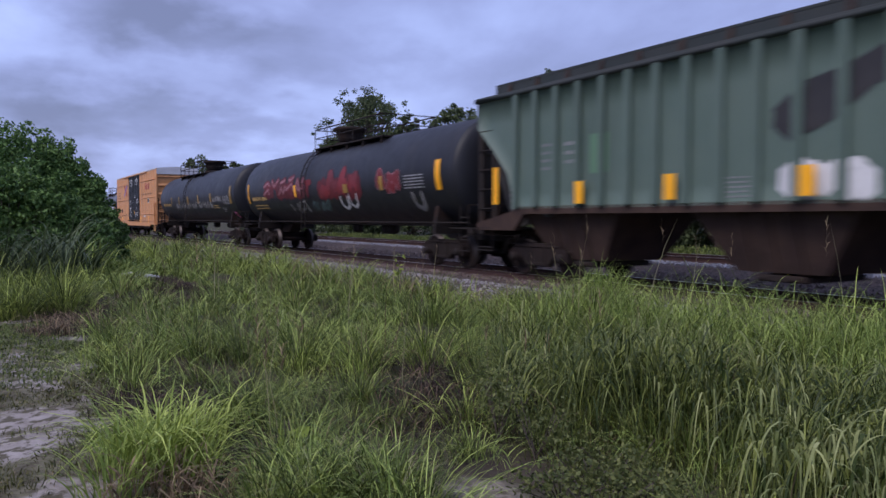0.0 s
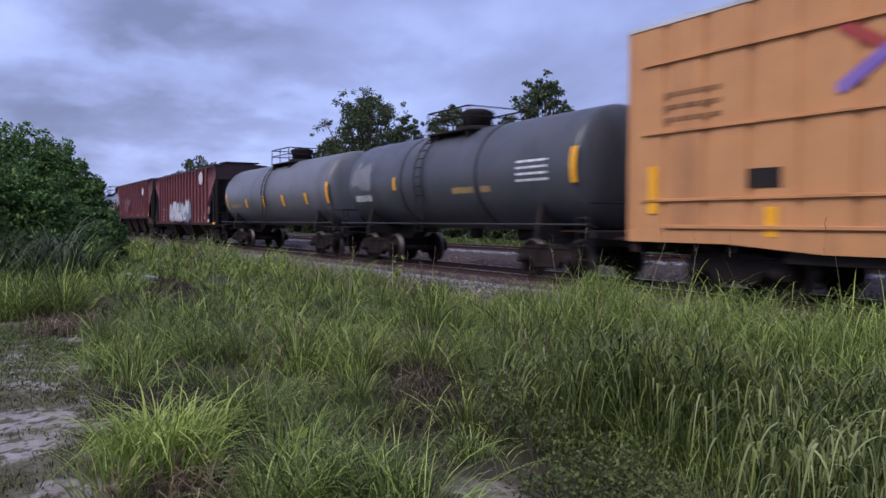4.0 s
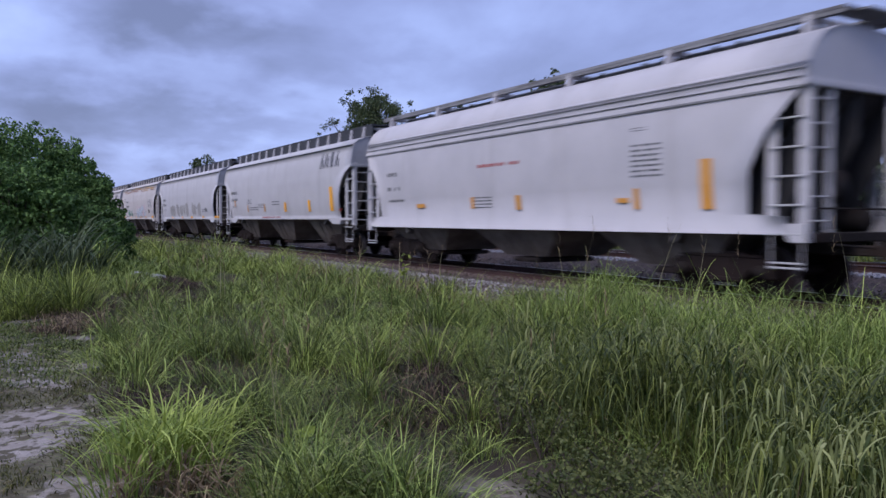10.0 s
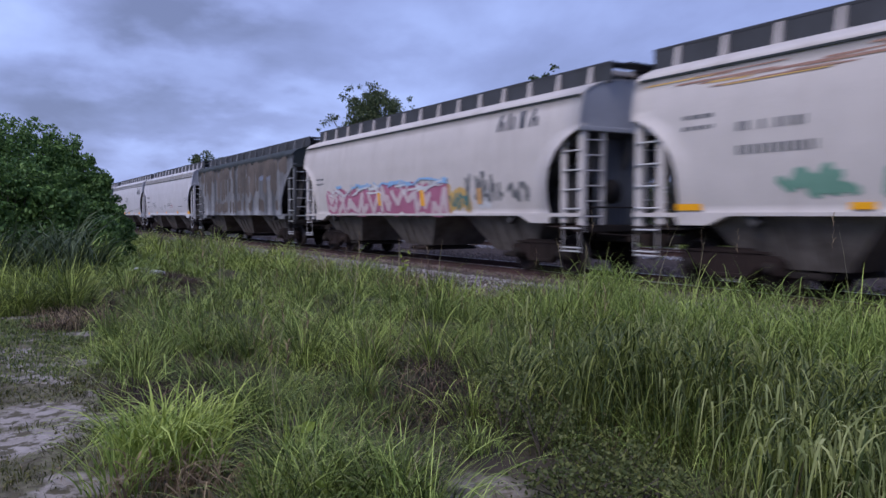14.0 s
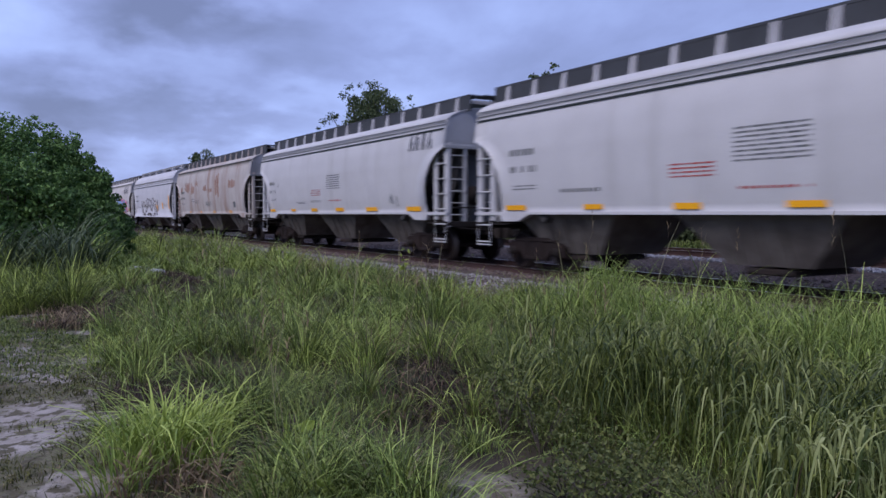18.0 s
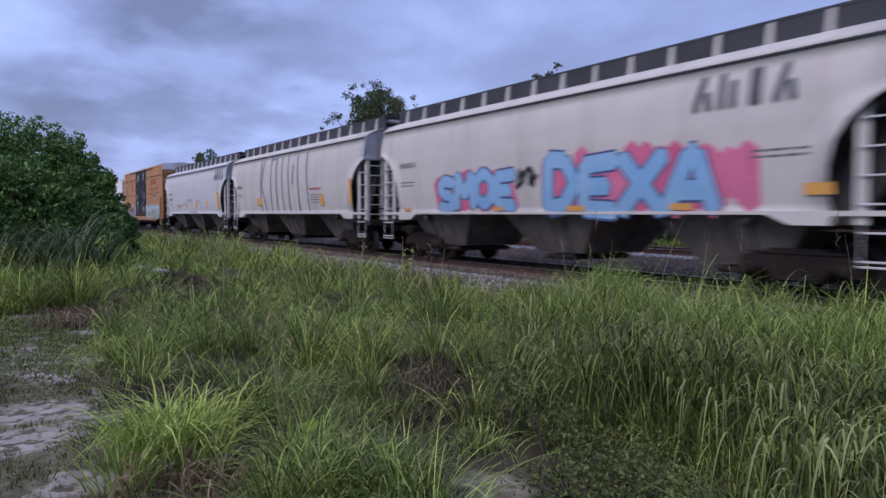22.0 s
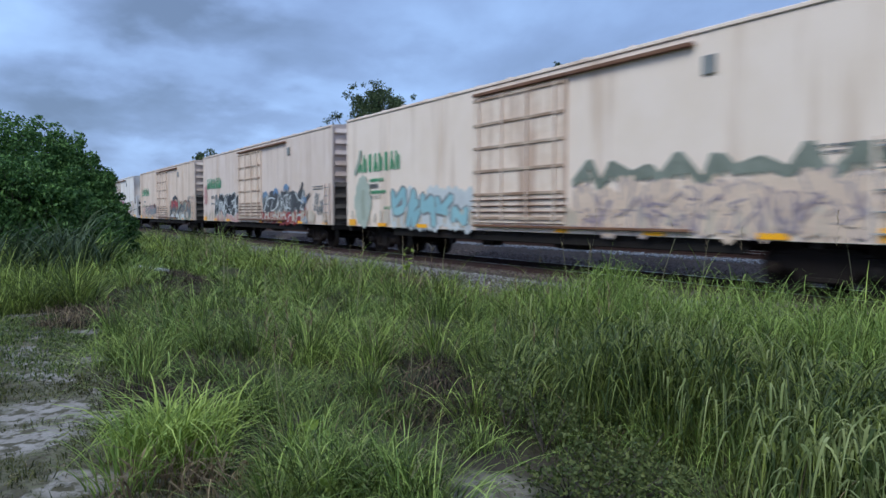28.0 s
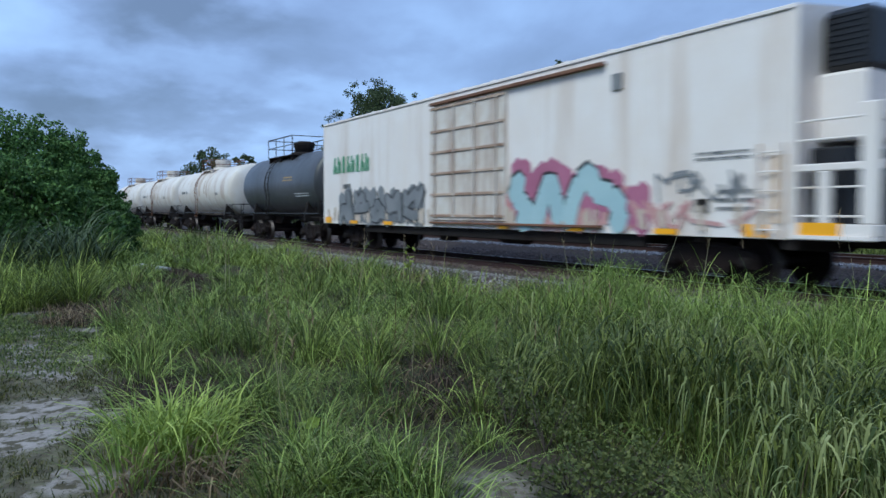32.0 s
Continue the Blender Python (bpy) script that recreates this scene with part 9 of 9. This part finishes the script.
for k, (a, h) in enumerate(((2.1, 2.3), (3.6, 2.42), (5.0, 2.55), (7.2, 2.0), (7.3, 1.15))):
    cap = Build()
    strokes(cap, [[(a - 0.25, h - 0.16), (a, h), (a + 0.3, h - 0.12)]], 0.22, surf, 0.024)
    part("graffiti", cap, M_STEELBLUE, car)
spur = Build()
strokes(spur, [[(6.4, 1.9), (6.8, 2.3), (7.1, 2.62)], [(5.6, 1.5), (6.0, 2.0)], [(7.0, 1.7), (7.9, 2.15)]], 0.13, surf, 0.022)
part("graffiti", spur, M_CHAR, car)
swirl(car, surf, 1.8, 7.2, 1.4, 2.3, M_PALESPRAY, 9, 0.07, 133, 0.027)
swirl(car, surf, 8.3, 9.3, 1.3, 2.2, M_GREYSPRAY, 5, 0.06, 138, 0.012)
graffiti(car, surf, "******", -7.4, -2.2, 1.3, 2.2, M_OUTLINE, M_PALESPRAY, 0.34, 0.06, 134, 0.12, M_GREYSPRAY)
splash(car, surf, -7.6, -2.7, 0.98, 1.4, M_PINKDULL, 135, 0.006, "graffiti_cloud", 0.4, 0.8)
swirl(car, surf, -7.4, -2.7, 1.2, 2.2, M_PALESPRAY, 8, 0.07, 136, 0.022)
swirl(car, surf, -10.0, -9.3, 1.9, 3.1, M_PINKDULL, 4, 0.14, 137)

x = mid(-520.49, -540.98)
car, surf = add(reefer(x, "rust-stained cream refrigerator car with brown and grey graffiti", 0, 0.0, M_CREAM2), x)
reefer_marks(car, surf, 0)
graffiti(car, surf, "********", 2.4, 9.0, 1.05, 2.0, M_GREYSPRAY, M_OUTLINE, 0.26, 0.08, 141, 0.12, M_GREENDULL)
swirl(car, surf, 2.6, 9.0, 1.5, 2.2, M_BROWNSTAIN, 9, 0.1, 142, 0.02)
splash(car, surf, 3.0, 5.3, 1.75, 2.25, M_BRICKSPRAY, 143, 0.024, "graffiti", 0.3, 0.9)
for k, line in enumerate(([(2.6, 1.2), (3.3, 1.45), (3.9, 1.9)], [(4.3, 1.1), (4.5, 1.6), (4.2, 1.95)], [(3.6, 2.3), (4.4, 2.5), (5.2, 2.3)], [(5.3, 1.2), (5.9, 1.7), (6.6, 1.9)])):
    b = Build()
    strokes(b, [line], 0.22, surf, 0.03)
    part("graffiti", b, M_CHAR, car)
for a in (3.4, 5.1, 6.8):
    b = Build()
    strokes(b, [[(a - 0.5, 1.0), (a - 0.2, 1.2), (a + 0.25, 1.2), (a + 0.5, 1.0)]], 0.26, surf, 0.032)
    part("graffiti", b, M_PALESPRAY, car)
plate(car, "placard_board", surf, -3.6, -3.25, 1.75, 2.1, M_DARK, 0.03)
splash(car, surf, -7.6, -2.8, 1.2, 2.0, M_GREYSPRAY, 146, 0.02, "graffiti", 0.3, 0.7)
graffiti(car, surf, "*****", -9.0, -2.7, 1.0, 2.1, M_BEIGESPRAY, M_GREENDULL, 0.26, 0.08, 144, 0.14)
swirl(car, surf, -9.0, -2.7, 1.0, 2.1, M_PINKDULL, 8, 0.1, 145, 0.02)

M_PEACH = material("faded_orange_strip", (0.62, 0.4, 0.22), (0.56, 0.42, 0.3), 0.6, grain=0.1, bump=0.05)
x = mid(-544.7, -565.13)
car, surf = add(reefer(x, "white refrigerator car with pale blue and magenta graffiti", 1, 0.75, cut=0.02), x)
reefer_marks(car, surf, 0.7)
M_ICE = material("ice_blue_spray_paint", (0.4, 0.54, 0.57), (0.34, 0.48, 0.52), 0.62, grain=0.1, bump=0.05)
splash(car, surf, 1.9, 7.0, 1.0, 1.9, M_PINKDULL, 156, 0.004, "graffiti_cloud", 0.4)
splash(car, surf, 2.5, 6.2, 1.2, 2.55, M_PINKDEEP, 157, 0.010, "graffiti_cloud", 0.5)
splash(car, surf, 6.1, 7.0, 0.98, 1.9, M_PINKDEEP, 158, 0.010, "graffiti_cloud", 0.4)
for k, line in enumerate(([(2.85, 2.1), (2.5, 1.95), (2.6, 1.7), (3.0, 1.5), (3.25, 1.2), (2.75, 1.12)], [(3.45, 1.12), (3.7, 1.7), (3.95, 2.1), (4.15, 1.7), (4.25, 1.2)],
                          [(4.6, 1.12), (4.75, 1.6), (5.0, 2.0), (5.4, 2.2)], [(5.35, 2.15), (5.5, 1.8), (6.0, 1.7), (6.3, 1.4), (6.15, 1.05)])):
    body = Build()
    strokes(body, [line], 0.5, surf, 0.026 + 0.0006 * k)
    body = part("graffiti_letter", body, M_ICE, car)
    rim = Build()
    strokes(rim, [[(a - 0.03, h + 0.06) for a, h in line]], 0.54, surf, 0.020 + 0.0006 * k)
    part("letter_outline", rim, M_OUTLINE, body)
swirl(car, surf, 6.2, 9.6, 1.0, 1.6, M_PINKDULL, 6, 0.08, 152)
swirl(car, surf, 6.9, 9.4, 1.5, 2.2, M_GREYSPRAY, 6, 0.05, 153)
graffiti(car, surf, "*****", -8.6, -2.2, 1.05, 2.0, M_GREYSPRAY, M_OUTLINE, 0.3, 0.07, 154, 0.14, M_GREYSPRAY)
plate(car, "placard_board", surf, 8.2, 8.5, 1.35, 1.6, M_DARK, 0.01)
plate(car, "warning_strip", surf, 9.82, 10.08, 1.18, 2.3, M_PEACH, 0.006, "faded orange upright strip")
plate(car, "reflector", lambda z: 1.49, 10.3, 11.0, 0.95, 1.2, M_YELLOW, 0.012)
lettering(car, surf, [(8.7, 9.6, 1.4, 1.85, 3)], M_GREYTEXT)

# the tanks at the tail
x = -571.5
car, surf = add(tank(x, 10.9, M_DKTANK, "dark blue-grey tank car with a railed dome platform", bands=(-1.6,), walk_x=(-2.2, 1.3), rail_h=0.72), x)
lettering(car, surf, [(1.2, 2.4, 2.7, 2.95, 2)], M_TANSPRAY)
lettering(car, surf, [(2.6, 4.2, 2.0, 2.2, 2)], M_WHITE)
for k, x in enumerate((-586.2, -602.0, -617.8)):
    car, surf = add(tank(x, 14.2, M_WHTANK, "rust-stained white tank car with a railed dome", bands=(-2.3, 2.3), boxy=True, rail=M_RUSTRIB), x)
    splash(car, surf, -1.6, 1.6, 2.2, 3.7, M_REEFERSTAIN, 160 + k, 0.004, "rust_streak", 0.3, 0.5)
    lettering(car, surf, [(3.6, 4.2, 2.3, 2.5, 1), (-5.4, -3.6, 2.5, 2.7, 1)], M_GREYTEXT)

# ------------------------------------------------------------------ movement
SPEED, GAIN, FADE = 16.741, 0.01401, -0.00114     # m/s, and how the speed drifts


def gone(t):
    return SPEED * t + GAIN * t * t / 2 + FADE * t ** 3 / 6


def motions():
    times = [0, 4, 8, 12, 16, 20, 24, 28, 32]
    for car, x in TRAIN:
        walk(car, [(t, pose(x + gone(t), 0, 0)) for t in times])
    # every wheelset rolls alike, so all of them share the first one's turning
    first = WHEELSETS[0]
    walk(first, [(k / FPS, Matrix.Rotation(gone(k / FPS) / WHEEL_R, 4, "Y")) for k in range(32 * FPS + 1)])
    for w in WHEELSETS[1:]:
        w.rotation_mode = "QUATERNION"
        keys = w.animation_data_create()
        keys.action = first.animation_data.action
        keys.action_slot = first.animation_data.action_slot


motions()
